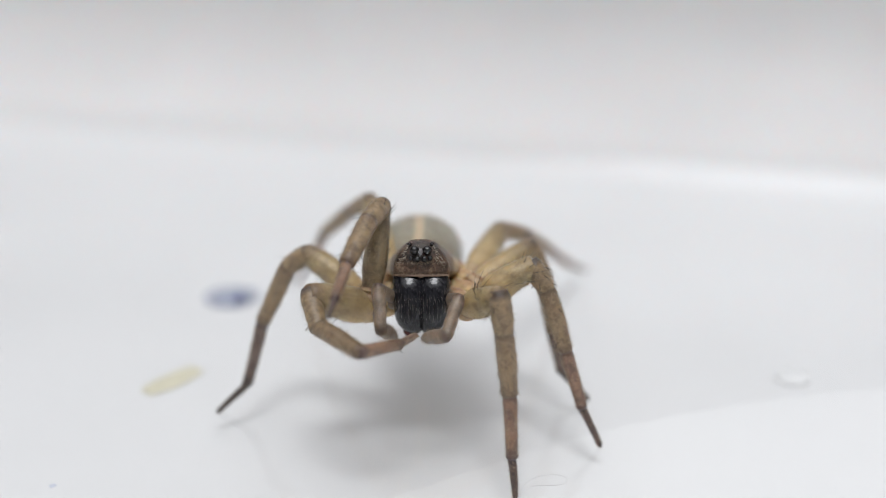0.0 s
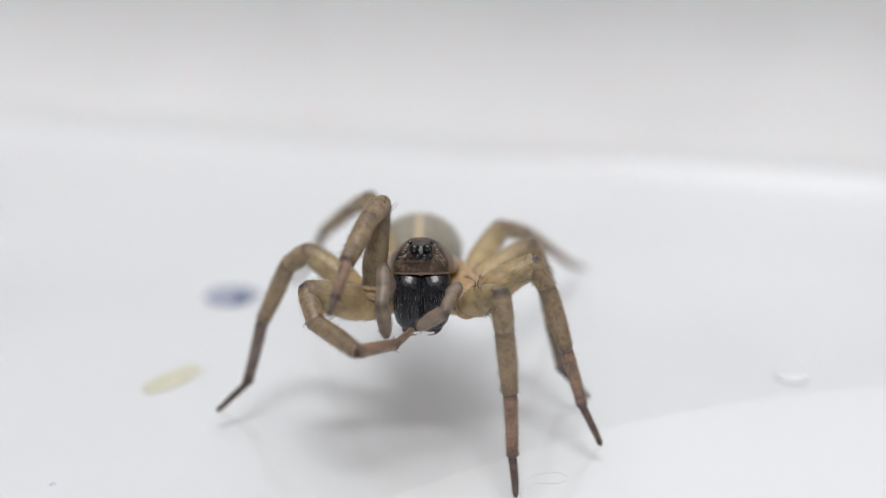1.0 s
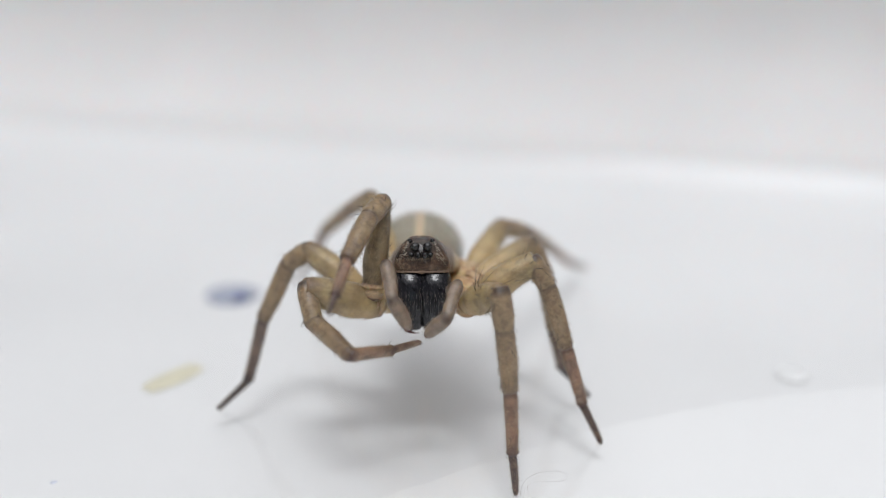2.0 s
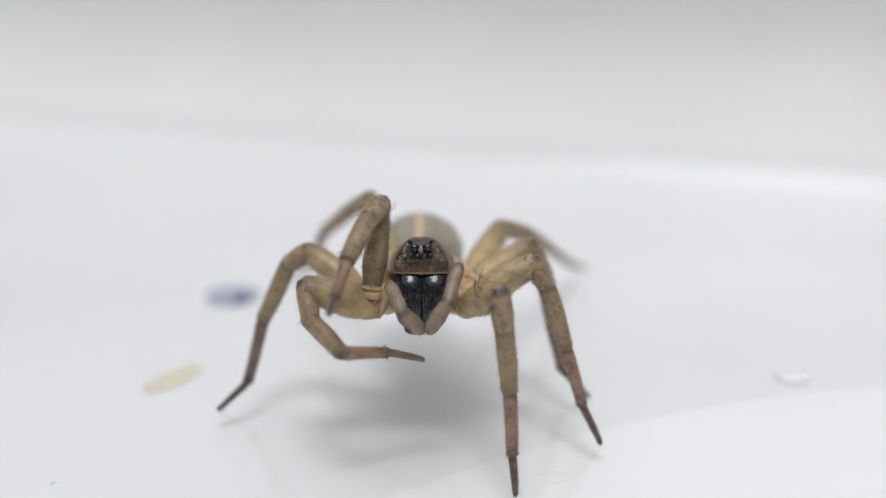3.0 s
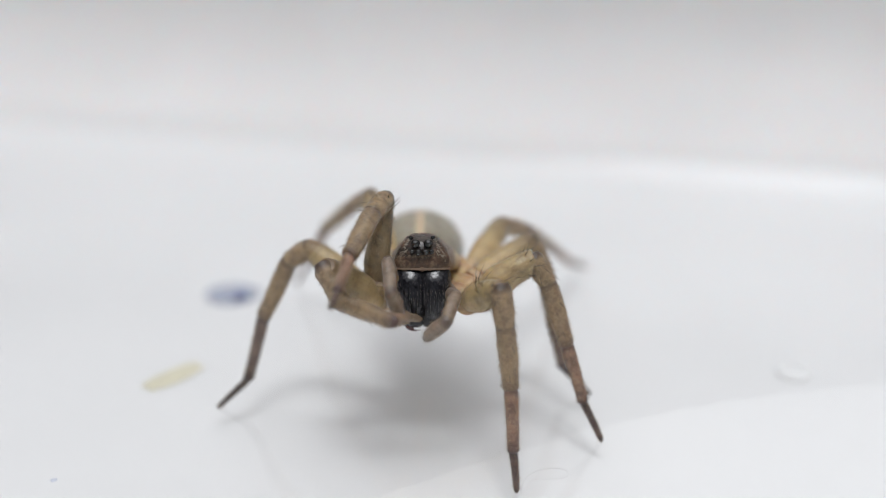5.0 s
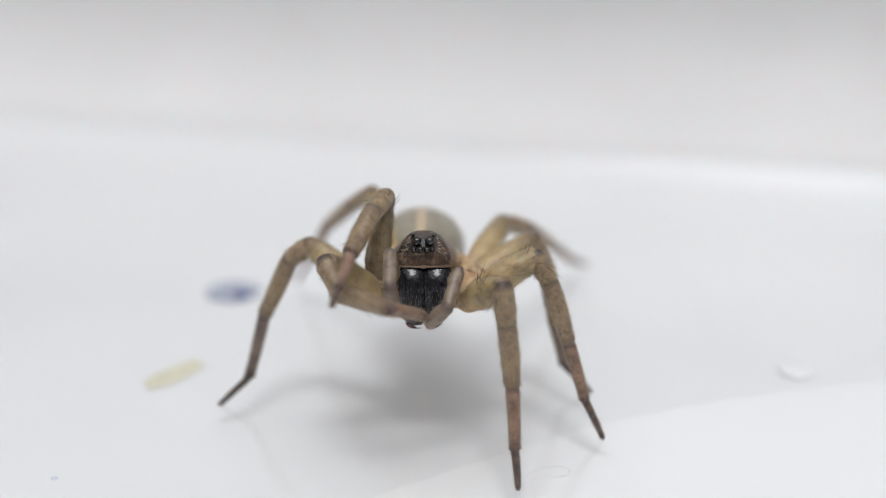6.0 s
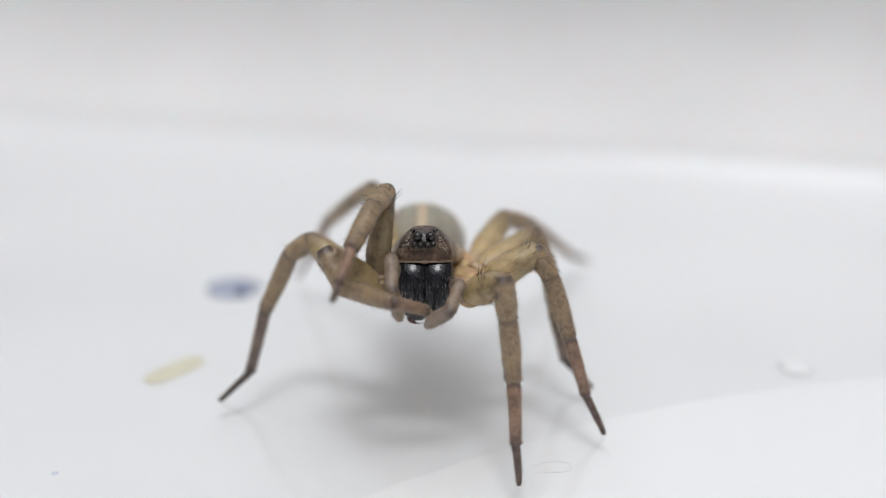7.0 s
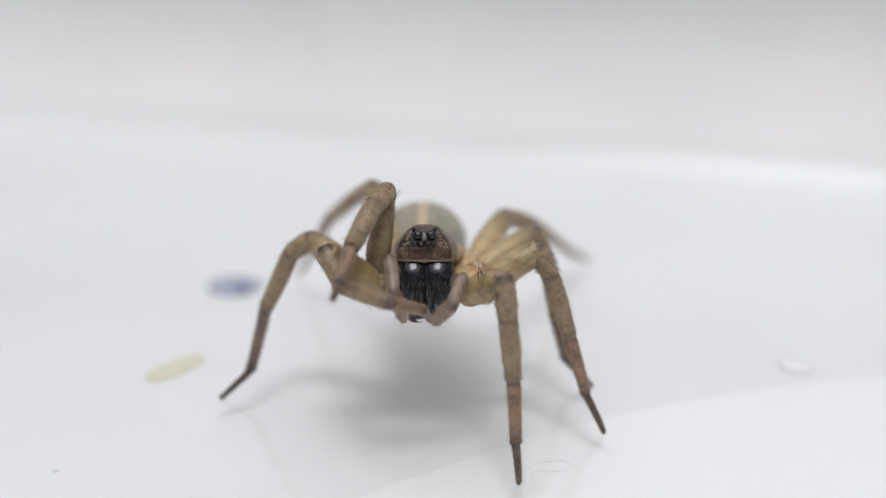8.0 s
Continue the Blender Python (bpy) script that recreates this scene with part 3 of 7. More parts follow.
def build_chelicera(root, side, rng):
    """Stout black jaw, narrowing below, its hair combed downwards, with a hooked fang."""
    rows = [(0.14, 0.50, 0.14, 0.0, 0.03), (0.06, 0.60, 0.24, 0.0, 0.03), (-0.06, 0.655, 0.36, 0.0, 0.01), (-0.28, 0.69, 0.55, 0.0, -0.05), (-0.50, 0.70, 0.67, 0.0, -0.14), (-0.78, 0.705, 0.73, 0.0, -0.22),
            (-1.1, 0.705, 0.75, 0.0, -0.27), (-1.5, 0.70, 0.74, 0.0, -0.27), (-2.0, 0.68, 0.66, 0.01, -0.2), (-2.45, 0.61, 0.54, 0.05, -0.1), (-2.75, 0.49, 0.42, 0.13, -0.02), (-2.95, 0.33, 0.28, 0.2, 0.02), (-3.03, 0.15, 0.14, 0.24, 0.04)]
    loops = []
    for z, w, d, cx, cy in rows:
        lp = []
        for k in range(28):
            a = 2 * math.pi * k / 28
            c, s = math.cos(a), math.sin(a)
            lp.append((-side * cx + w * math.copysign(abs(c) ** 0.93, c), cy + d * math.copysign(abs(s) ** 0.95, s), z))
        loops.append(lp)
    geos = [rings(loops[::-1])]
    for _ in range(620):
        i = rng.randrange(1, len(loops) - 2)
        k = rng.randrange(28)
        p = Vector(loops[i][k]).lerp(Vector(loops[i + 1][k]), rng.random())
        out = Vector((p.x, p.y, 0)).normalized()
        d = (out * 0.3 + Vector((rng.uniform(-0.12, 0.12), 0, -1))).normalized()
        if -1.9 < p.z < -0.35:
            geos.append(spike(p - out * 0.01, p + d * rng.uniform(0.14, 0.30), 0.0045, 1, out * 0.01))
    # lighter hairs on the shoulder and along the outer side
    for _ in range(700):
        i, k = rng.randrange(2, 7), rng.randrange(28)
        p = Vector(loops[i][k]).lerp(Vector(loops[i + 1][k]), rng.random()).lerp(Vector(loops[i][(k + 1) % 28]), 0.5 * rng.random())
        if p.z > -0.2 or rng.random() < 0.55 * (-p.z - 0.2) - 0.25 * side * p.x:
            continue
        out = Vector((p.x, p.y, 0)).normalized()
        d = (out * 0.22 + Vector((rng.uniform(-0.2, 0.2) + 0.15 * side, 0, -1))).normalized()
        geos.append(spike(p - out * 0.01, p + d * rng.uniform(0.12, 0.26), 0.0048, 2, out * 0.02))
    ob = part("chelicera", joined(*geos), [M_CHEL, M_GREY_HAIR, M_JAW_HAIR], root, "glossy black jaw with grey combed hairs")
    at(ob, side * 0.555, -3.05, 8.335)
    fl = []
    for k in range(9):
        t = k / 8
        cx, cz, r = side * (0.12 - 0.55 * t * t), -2.85 - 0.32 * math.sin(math.pi * 0.6 * t), 0.17 * (1 - t) + 0.02
        fl.append([(cx + r * math.cos(j * math.pi / 5), -0.1 + r * math.sin(j * math.pi / 5), cz + 0.3 * r * math.cos(j * math.pi / 5)) for j in range(10)])
    part("fang", rings(fl), M_FANG, ob, "dark red fang")
    return ob


def build_abdomen(root, rng):
    loops = []
    for i in range(25):
        t = math.pi * (0.02 + 0.96 * i / 24)
        w = math.sin(t) ** 0.86
        y = -3.35 * math.cos(t)
        lp = []
        for k in range(36):
            a = 2 * math.pi * k / 36
            lp.append((2.27 * w * (1 + 0.06 * y / 3.3) * math.cos(a), y, 2.0 * w * math.sin(a) + 0.10 * math.cos(t)))
        loops.append(lp)
    geos = [rings(loops[::-1])]
    for _ in range(1500):
        i, k = rng.randrange(1, 23), rng.randrange(36)
        p = Vector(loops[i][k]).lerp(Vector(loops[i + 1][k]), rng.random()).lerp(Vector(loops[i][(k + 1) % 36]), 0.5 * rng.random())
        out = Vector((p.x, 0.3 * p.y, p.z)).normalized()
        d = (out + Vector((rng.uniform(-0.4, 0.4), 0.6, rng.uniform(-0.4, 0.4)))).normalized()
        geos.append(spike(p - out * 0.02, p + d * rng.uniform(0.12, 0.26), 0.010, 1))
    ob = part("abdomen", joined(*geos), [M_ABDOMEN, M_PALE_HAIR], root, "grey-olive velvety abdomen with a pale orange stripe")
    ob.matrix_basis = pose(-0.26 * MM, 5.0 * MM, 5.90 * MM, -6, 0, 0)
    return ob


def spider():
    rng = random.Random(11)
    root = new("spider")
    root.matrix_basis = pose(-0.97 * MM, 47.0 * MM, 0)
    tagged(root, "olive-brown hairy wolf spider grooming on a white tray floor", "spider")
    build_carapace(root)
    under = part("sternum", ball(1.35, 2.3, 0.55), M_COXA, root, "yellow-brown underside plate")
    at(under, 0, -0.6, 6.55)
    stalk = part("pedicel", ball(0.5, 0.9, 0.5), M_COXA, root)
    at(stalk, 0, 1.9, 6.7)
    build_abdomen(root, rng)
    mouth = part("mouthparts", ball(0.75, 0.55, 1.1), M_MOUTH, root, "dark brown mouth behind the jaws")
    at(mouth, 0, -2.45, 6.75)
    jaws = [build_chelicera(root, s, rng) for s in (-1, 1)]
    C = [(-1.10, -2.00, 6.60), (-2.31, -3.05, 7.22), (-1.83, -1.60, 10.89), (-2.30, -3.06, 10.76), (-3.10, -5.52, 9.75), (-3.41, -7.72, 9.09), (-3.61, -8.62, 8.74)]
    B = [(-1.30, 0.30, 6.40), (-2.72, -1.32, 6.26), (-5.47, 0.21, 7.90), (-6.47, 0.15, 7.22), (-7.82, -0.13, 4.38), (-8.65, -0.72, 1.33), (-10.16, -1.20, 0.00)]
    D = [(-1.00, 1.60, 6.30), (-1.58, 1.63, 6.07), (-2.88, 5.86, 8.55), (-3.83, 7.12, 7.66), (-5.77, 9.91, 5.22), (-7.24, 12.89, 1.93), (-8.27, 14.01, 0.00)]
    E = [(1.15, -1.60, 6.40), (2.04, -3.21, 6.65), (3.37, -5.68, 8.28), (3.57, -6.08, 6.74), (3.83, -6.90, 4.19), (3.92, -7.90, 1.72), (4.08, -8.40, 0.00)]
    F = [(1.30, -0.60, 6.40), (2.67, -2.50, 6.74), (5.02, -2.40, 8.36), (5.68, -2.75, 7.32), (6.58, -3.41, 4.55), (7.40, -3.86, 1.84), (8.31, -4.31, 0.00)]
    G = [(1.30, 0.50, 6.40), (2.51, -0.91, 6.74), (5.20, 1.22, 7.75), (5.97, 0.93, 6.22), (6.42, 0.65, 3.45), (6.92, 0.50, 1.35), (8.32, 0.02, 0.00)]
    H = [(1.00, 1.60, 6.30), (2.34, 1.66, 6.15), (3.99, 5.30, 7.15), (5.25, 6.61, 6.39), (7.05, 10.96, 3.82), (9.02, 15.66, 0.76), (10.19, 16.71, 0.00)]
    A = [(-1.15, -1.70, 6.40), (-2.11, -2.92, 6.57), (-4.83, -4.48, 8.01), (-4.41, -5.63, 6.97), (-2.43, -7.80, 6.76), (-0.88, -5.92, 6.19), (-0.19, -4.35, 5.86)]
    PALP_A = [(-1.21, -2.84, 6.92), (-1.89, -4.80, 8.31), (-1.64, -5.87, 6.94), (-1.20, -4.74, 5.90)]
    PALP_B = [(1.12, -2.76, 6.87), (1.69, -5.00, 7.83), (1.06, -6.16, 6.68), (0.07, -5.09, 6.02)]
    still = "olive-brown walking leg with dark foot planted on the tray"
    build_leg(root, "leg", B, rng, 0.9, still, shin=M_META_DARK, foot=M_TARSUS_DARK)
    build_leg(root, "leg", D, rng, 0.85, still)
    build_leg(root, "leg", E, rng, 0.93, still, long_spines=True)
    build_leg(root, "leg", F, rng, 0.92, still, thigh=1.06, knee=True)
    build_leg(root, "leg", G, rng, 0.9, still, shin=M_META_DARK, foot=M_TARSUS_DARK)
    build_leg(root, "leg", H, rng, 0.9, still)
    lifted = build_leg(root, "leg", C, rng, 0.95, "olive-brown leg lifted high with its tip in the air", 0.82, thigh=0.8, knee=True, femur=M_FEMUR_DARK)
    groom = build_leg(root, "leg", A, rng, 0.87, "olive-brown leg folded up to the mouth", foot=M_TARSUS_PALE, thigh=1.26)
    palp_a = build_palp(root, PALP_A, rng)
    palp_b = build_palp(root, PALP_B, rng)
    return jaws, lifted, groom, palp_a, palp_b


# ---- small things on the tray floor ----
def bits():
    # pale yellow husk
    loops = []
    for i in range(17):
        t = i / 16
        w = 0.78 * math.sin(math.pi * (0.10 + 0.80 * t)) ** 0.45
        loops.append([(w * math.cos(a), 3.5 * (t - 0.5), 0.03 + 0.03 * math.sin(a) + 0.015 * (1 + math.sin(9 * t)) * abs(math.cos(a))) for a in [2 * math.pi * k / 14 for k in range(14)]])
    husk = tagged(part("husk", rings(loops), plain("husk_straw", (0.73, 0.69, 0.53), 0.8)), "pale straw-yellow husk flake lying on the tray", "husk")
    husk.matrix_basis = pose(-14.62 * MM, 50.98 * MM, -1.1 * MM, 0, 0, -40)
    # drop with its blue reflection put into the colour and a dark core
    m, nt, b = material("drop_blue")
    v = coords(nt)
    nt.links.new(ramp(nt, noise_fac(nt, v, 0.8), [(0.35, (0.60, 0.65, 0.82)), (0.65, (0.75, 0.79, 0.89))]), b.inputs["Base Color"])
    b.inputs["Roughness"].default_value = 0.12
    b.inputs["Transmission Weight"].default_value = 0.55
    b.inputs["IOR"].default_value = 1.35
    chip = tagged(part("blue_drop", rings([[(1.75 * w * math.cos(a) * (1 + 0.06 * math.sin(3 * a)), 1.5 * w * math.sin(a), z) for a in [2 * math.pi * k / 28 for k in range(28)]] for w, z in ((0.96, 0.0), (1.0, 0.08), (0.9, 0.22), (0.7, 0.32), (0.4, 0.36), (0.1, 0.37))]), m), "small water drop with its blue reflection built as colour and a core", "chip")
    at(chip, -13.37, 61.7, -1.098)
    core = part("core", rings([[(0.5 * w * math.cos(a), 0.55 * w * math.sin(a), z) for a in [2 * math.pi * k / 18 for k in range(18)]] for w, z in ((0.8, 0.0), (1.0, 0.1), (0.7, 0.25), (0.1, 0.3))]), plain("reflection_blue", (0.06, 0.09, 0.27), 0.3), chip, "dark blue reflection built as a solid core")
    at(core, 0.62, -0.80, 0.20)
    # water drop, coloured mostly solid white for the light it would gather
    m, nt, b = material("water")
    b.inputs["Base Color"].default_value = (1, 1, 1, 1)
    b.inputs["Roughness"].default_value = 0.1
    b.inputs["Transmission Weight"].default_value = 0.2
    b.inputs["IOR"].default_value = 1.33
    drop = tagged(part("water_drop", rings([[(0.95 * w * math.cos(a), 0.95 * w * math.sin(a), z) for a in [2 * math.pi * k / 32 for k in range(32)]] for w, z in ((0.98, 0.0), (1.0, 0.04), (0.95, 0.13), (0.82, 0.22), (0.6, 0.30), (0.33, 0.34), (0.06, 0.35))]), m), "round water drop on the white paper, its bright middle put in as white colour", "water drop")
    at(drop, 18.94, 51.2, -1.056)
    # curled fibre on the sheet
    path = [(3.30, 38.51), (3.46, 39.39), (3.90, 40.08), (4.55, 40.38), (5.31, 40.34), (5.47, 39.99), (5.24, 39.69), (4.61, 39.60), (3.99, 39.56), (3.67, 39.26), (3.70, 38.76), (3.88, 38.23)]
    thread("fibre", path, 0.0085, 0.010, plain("fibre_grey", (0.58, 0.57, 0.56), 0.6), "thin curled grey fibre lying on the clear sheet", "fibre")
    thread("silk_strand", [(-0.80, 43.8), (-0.86, 44.7), (-0.93, 45.6), (-0.92, 46.6)], 0.02, 0.03, plain("silk_white", (0.85, 0.85, 0.85), 0.3), "short white silk strand on the tray", "silk strand")
    blot("speck", -17.8, 41.2, -1.097, 0.16, 0.18, plain("speck_blue", (0.66, 0.69, 0.78), 0.5), "tiny pale blue speck on the tray", "speck")


def blot(name, x, y, z, rx, ry, mat, label, category):
    """A low round-edged spot with an uneven outline."""
    rng = random.Random(int(100 * abs(x)))
    rad = [1 + 0.22 * rng.uniform(-1, 1) for _ in range(24)]
    loops = [[(rx * w * rad[k] * math.cos(math.pi * k / 12), ry * w * rad[k] * math.sin(math.pi * k / 12), h) for k in range(24)] for w, h in ((1.0, 0.0), (0.96, 0.012), (0.5, 0.02), (0.05, 0.022))]
    return at(tagged(part(name, rings(loops), mat), label, category), x, y, z)


def thread(name, path, r, z, mat, label, category):
    cu = bpy.data.curves.new(name, "CURVE")
    cu.dimensions = "3D"
    cu.bevel_depth, cu.bevel_resolution = r * MM, 2
    sp = cu.splines.new("BEZIER")
    sp.bezier_points.add(len(path) - 1)
    for bp, (x, y) in zip(sp.bezier_points, path):
        bp.co = (x * MM, y * MM, z * MM)
        bp.handle_left_type = bp.handle_right_type = "AUTO"
    cu.materials.append(mat)
    tmp = bpy.data.objects.new(name, cu)
    me = bpy.data.meshes.new_from_object(tmp)
    bpy.data.objects.remove(tmp)
    return tagged(new(name, me), label, category)


room()
fill_panel()
tube_light()
tray()
sheet()
jaws, lifted, groom, palp_a, palp_b = spider()
bits()


def motions():
    # the raised leg leans a little as the other one swings past it
    base = lifted["leg"].location.copy() / MM
    walk(lifted["leg"], [(t, pose(base.x * MM, base.y * MM, base.z * MM, 0, turn, 0)) for t, turn in (
        (0, 0), (1.7, 0), (3.0, -0.3), (3.5, 0), (4.0, 1.1), (4.5, 1.6), (6.0, 1.0), (7.0, 0.9), (8.0, 0.9))])
    # the jaws open and close by a few degrees
    for jaw, side in zip(jaws, (-1, 1)):
        p = jaw.location.copy()
        walk(jaw, [(t, pose(p.x, p.y, p.z, 0, -side * (0.6 * turn - 0.3), 0)) for t, turn in (
            (0, 0.5), (0.2, -1), (0.4, 1.5), (0.6, 2), (0.8, 0), (1.0, 3), (1.2, -1), (1.5, -1), (1.7, 2), (2.2, 0), (2.8, -1.5), (3.0, -0.5), (3.2, 0), (3.4, -1),
            (3.6, 4), (3.8, 4.5), (4.0, 2), (4.2, 0), (4.5, -0.5), (5.2, 0), (5.8, 0.5), (6.5, 0), (7.0, 0), (7.3, 1.5), (7.5, 0), (8.0, 0))])
    walk(groom["femur"], [
        (0, aim((-0.96, -1.22, -0.02), (-3.68, -2.78, 1.41))),
        (0.1, aim((-0.96, -1.22, -0.02), (-3.63, -2.92, 1.34))),
        (0.2, aim((-0.96, -1.22, -0.02), (-3.58, -3.05, 1.26))),
        (0.3, aim((-0.96, -1.22, -0.02), (-3.67, -2.96, 1.21))),
        (0.4, aim((-0.96, -1.22, -0.02), (-3.67, -2.94, 1.23))),
        (0.5, aim((-0.96, -1.22, -0.02), (-3.68, -2.90, 1.27))),
        (0.6, aim((-0.96, -1.22, -0.02), (-3.77, -2.75, 1.25))),
        (0.7, aim((-0.96, -1.22, -0.02), (-3.76, -2.72, 1.30))),
        (0.8, aim((-0.96, -1.22, -0.02), (-3.76, -2.69, 1.35))),
        (0.9, aim((-0.96, -1.22, -0.02), (-3.80, -2.60, 1.37))),
        (1, aim((-0.96, -1.22, -0.02), (-3.84, -2.52, 1.36))),
        (1.1, aim((-0.96, -1.22, -0.02), (-3.79, -2.63, 1.34))),
        (1.2, aim((-0.96, -1.22, -0.02), (-3.75, -2.75, 1.31))),
        (1.3, aim((-0.96, -1.22, -0.02), (-3.76, -2.78, 1.26))),
        (1.4, aim((-0.96, -1.22, -0.02), (-3.78, -2.79, 1.20))),
        (1.5, aim((-0.96, -1.22, -0.02), (-3.80, -2.78, 1.16))),
        (1.6, aim((-0.96, -1.22, -0.02), (-3.86, -2.62, 1.21))),
        (1.7, aim((-0.96, -1.22, -0.02), (-3.91, -2.44, 1.28))),
        (1.8, aim((-0.96, -1.22, -0.02), (-3.91, -2.41, 1.31))),
        (1.9, aim((-0.96, -1.22, -0.02), (-3.91, -2.38, 1.33))),
        (2, aim((-0.96, -1.22, -0.02), (-3.91, -2.36, 1.34))),
        (2.1, aim((-0.96, -1.22, -0.02), (-3.91, -2.35, 1.36))),
        (2.2, aim((-0.96, -1.22, -0.02), (-3.91, -2.33, 1.37))),
        (2.3, aim((-0.96, -1.22, -0.02), (-3.91, -2.30, 1.38))),
        (2.4, aim((-0.96, -1.22, -0.02), (-3.92, -2.27, 1.39))),
        (2.5, aim((-0.96, -1.22, -0.02), (-3.93, -2.23, 1.40))),
        (2.6, aim((-0.96, -1.22, -0.02), (-3.95, -2.19, 1.40))),
        (2.7, aim((-0.96, -1.22, -0.02), (-3.96, -2.15, 1.40))),
        (2.8, aim((-0.96, -1.22, -0.02), (-3.97, -2.13, 1.40))),
        (2.9, aim((-0.96, -1.22, -0.02), (-3.97, -2.12, 1.39))),
        (3, aim((-0.96, -1.22, -0.02), (-3.98, -2.11, 1.38))),
        (3.1, aim((-0.96, -1.22, -0.02), (-3.99, -2.12, 1.36))),
        (3.2, aim((-0.96, -1.22, -0.02), (-3.99, -2.12, 1.34))),
        (3.3, aim((-0.96, -1.22, -0.01), (-3.93, -2.15, 1.51))),
        (3.4, aim((-0.96, -1.22, 0.00), (-3.76, -2.27, 1.78))),
        (3.5, aim((-0.96, -1.22, 0.02), (-3.42, -2.64, 2.08))),
        (3.6, aim((-0.96, -1.22, 0.03), (-2.81, -3.42, 2.07))),
        (3.7, aim((-0.96, -1.22, 0.03), (-2.43, -3.73, 2.02))),
        (3.8, aim((-0.96, -1.22, 0.03), (-2.48, -3.39, 2.37))),
        (3.9, aim((-0.96, -1.22, 0.03), (-2.71, -3.27, 2.33))),
        (4, aim((-0.96, -1.22, 0.03), (-2.81, -3.27, 2.23))),
        (4.1, aim((-0.96, -1.22, 0.03), (-2.86, -3.21, 2.24))),
        (4.2, aim((-0.96, -1.22, 0.03), (-2.90, -3.17, 2.25))),
        (4.3, aim((-0.96, -1.22, 0.03), (-2.91, -3.25, 2.16))),
        (4.4, aim((-0.96, -1.22, 0.03), (-2.88, -3.25, 2.18))),
        (4.5, aim((-0.96, -1.22, 0.03), (-2.86, -3.24, 2.22))),
        (4.6, aim((-0.96, -1.22, 0.03), (-2.94, -3.12, 2.26))),
        (4.7, aim((-0.96, -1.22, 0.03), (-3.02, -2.99, 2.29))),
        (4.8, aim((-0.96, -1.22, 0.03), (-3.03, -2.94, 2.32))),
        (4.9, aim((-0.96, -1.22, 0.03), (-3.04, -2.90, 2.35))),
        (5, aim((-0.96, -1.22, 0.03), (-3.05, -2.85, 2.38))),
        (5.1, aim((-0.96, -1.22, 0.03), (-3.05, -2.81, 2.40))),
        (5.2, aim((-0.96, -1.22, 0.03), (-3.06, -2.77, 2.42))),
        (5.3, aim((-0.96, -1.22, 0.03), (-3.07, -2.74, 2.44))),
        (5.4, aim((-0.96, -1.22, 0.03), (-3.07, -2.71, 2.45))),
        (5.5, aim((-0.96, -1.22, 0.03), (-3.07, -2.69, 2.46))),
        (5.6, aim((-0.96, -1.22, 0.03), (-3.08, -2.68, 2.47))),
        (5.7, aim((-0.96, -1.22, 0.03), (-3.08, -2.68, 2.47))),
        (5.8, aim((-0.96, -1.22, 0.03), (-3.08, -2.69, 2.46))),
        (5.9, aim((-0.96, -1.22, 0.03), (-3.06, -2.71, 2.46))),
        (6, aim((-0.96, -1.22, 0.03), (-3.03, -2.75, 2.47))),
        (6.1, aim((-0.96, -1.22, 0.03), (-2.98, -2.74, 2.52))),
        (6.2, aim((-0.96, -1.22, 0.03), (-2.95, -2.69, 2.57))),
        (6.3, aim((-0.96, -1.22, 0.03), (-2.95, -2.70, 2.57))),
        (6.4, aim((-0.96, -1.22, 0.03), (-2.94, -2.72, 2.56))),
        (6.5, aim((-0.96, -1.22, 0.03), (-2.95, -2.73, 2.55))),
        (6.6, aim((-0.96, -1.22, 0.03), (-3.00, -2.60, 2.58))),
        (6.7, aim((-0.96, -1.22, 0.03), (-3.06, -2.48, 2.60))),
        (6.8, aim((-0.96, -1.22, 0.03), (-3.07, -2.49, 2.58))),
        (6.9, aim((-0.96, -1.22, 0.03), (-3.07, -2.52, 2.56))),
        (7, aim((-0.96, -1.22, 0.03), (-3.07, -2.55, 2.55))),
        (7.1, aim((-0.96, -1.22, 0.03), (-3.08, -2.55, 2.54))),
        (7.2, aim((-0.96, -1.22, 0.03), (-3.08, -2.54, 2.55))),
        (7.3, aim((-0.96, -1.22, 0.03), (-3.08, -2.52, 2.55))),
        (7.4, aim((-0.96, -1.22, 0.03), (-3.09, -2.51, 2.56))),
        (7.5, aim((-0.96, -1.22, 0.03), (-3.09, -2.51, 2.56))),
        (7.6, aim((-0.96, -1.22, 0.03), (-3.09, -2.50, 2.56))),
        (7.7, aim((-0.96, -1.22, 0.03), (-3.09, -2.50, 2.56))),
        (7.8, aim((-0.96, -1.22, 0.03), (-3.09, -2.49, 2.56))),
        (7.9, aim((-0.96, -1.22, 0.03), (-3.09, -2.49, 2.57))),
        (8, aim((-0.96, -1.22, 0.03), (-3.09, -2.48, 2.57)))])
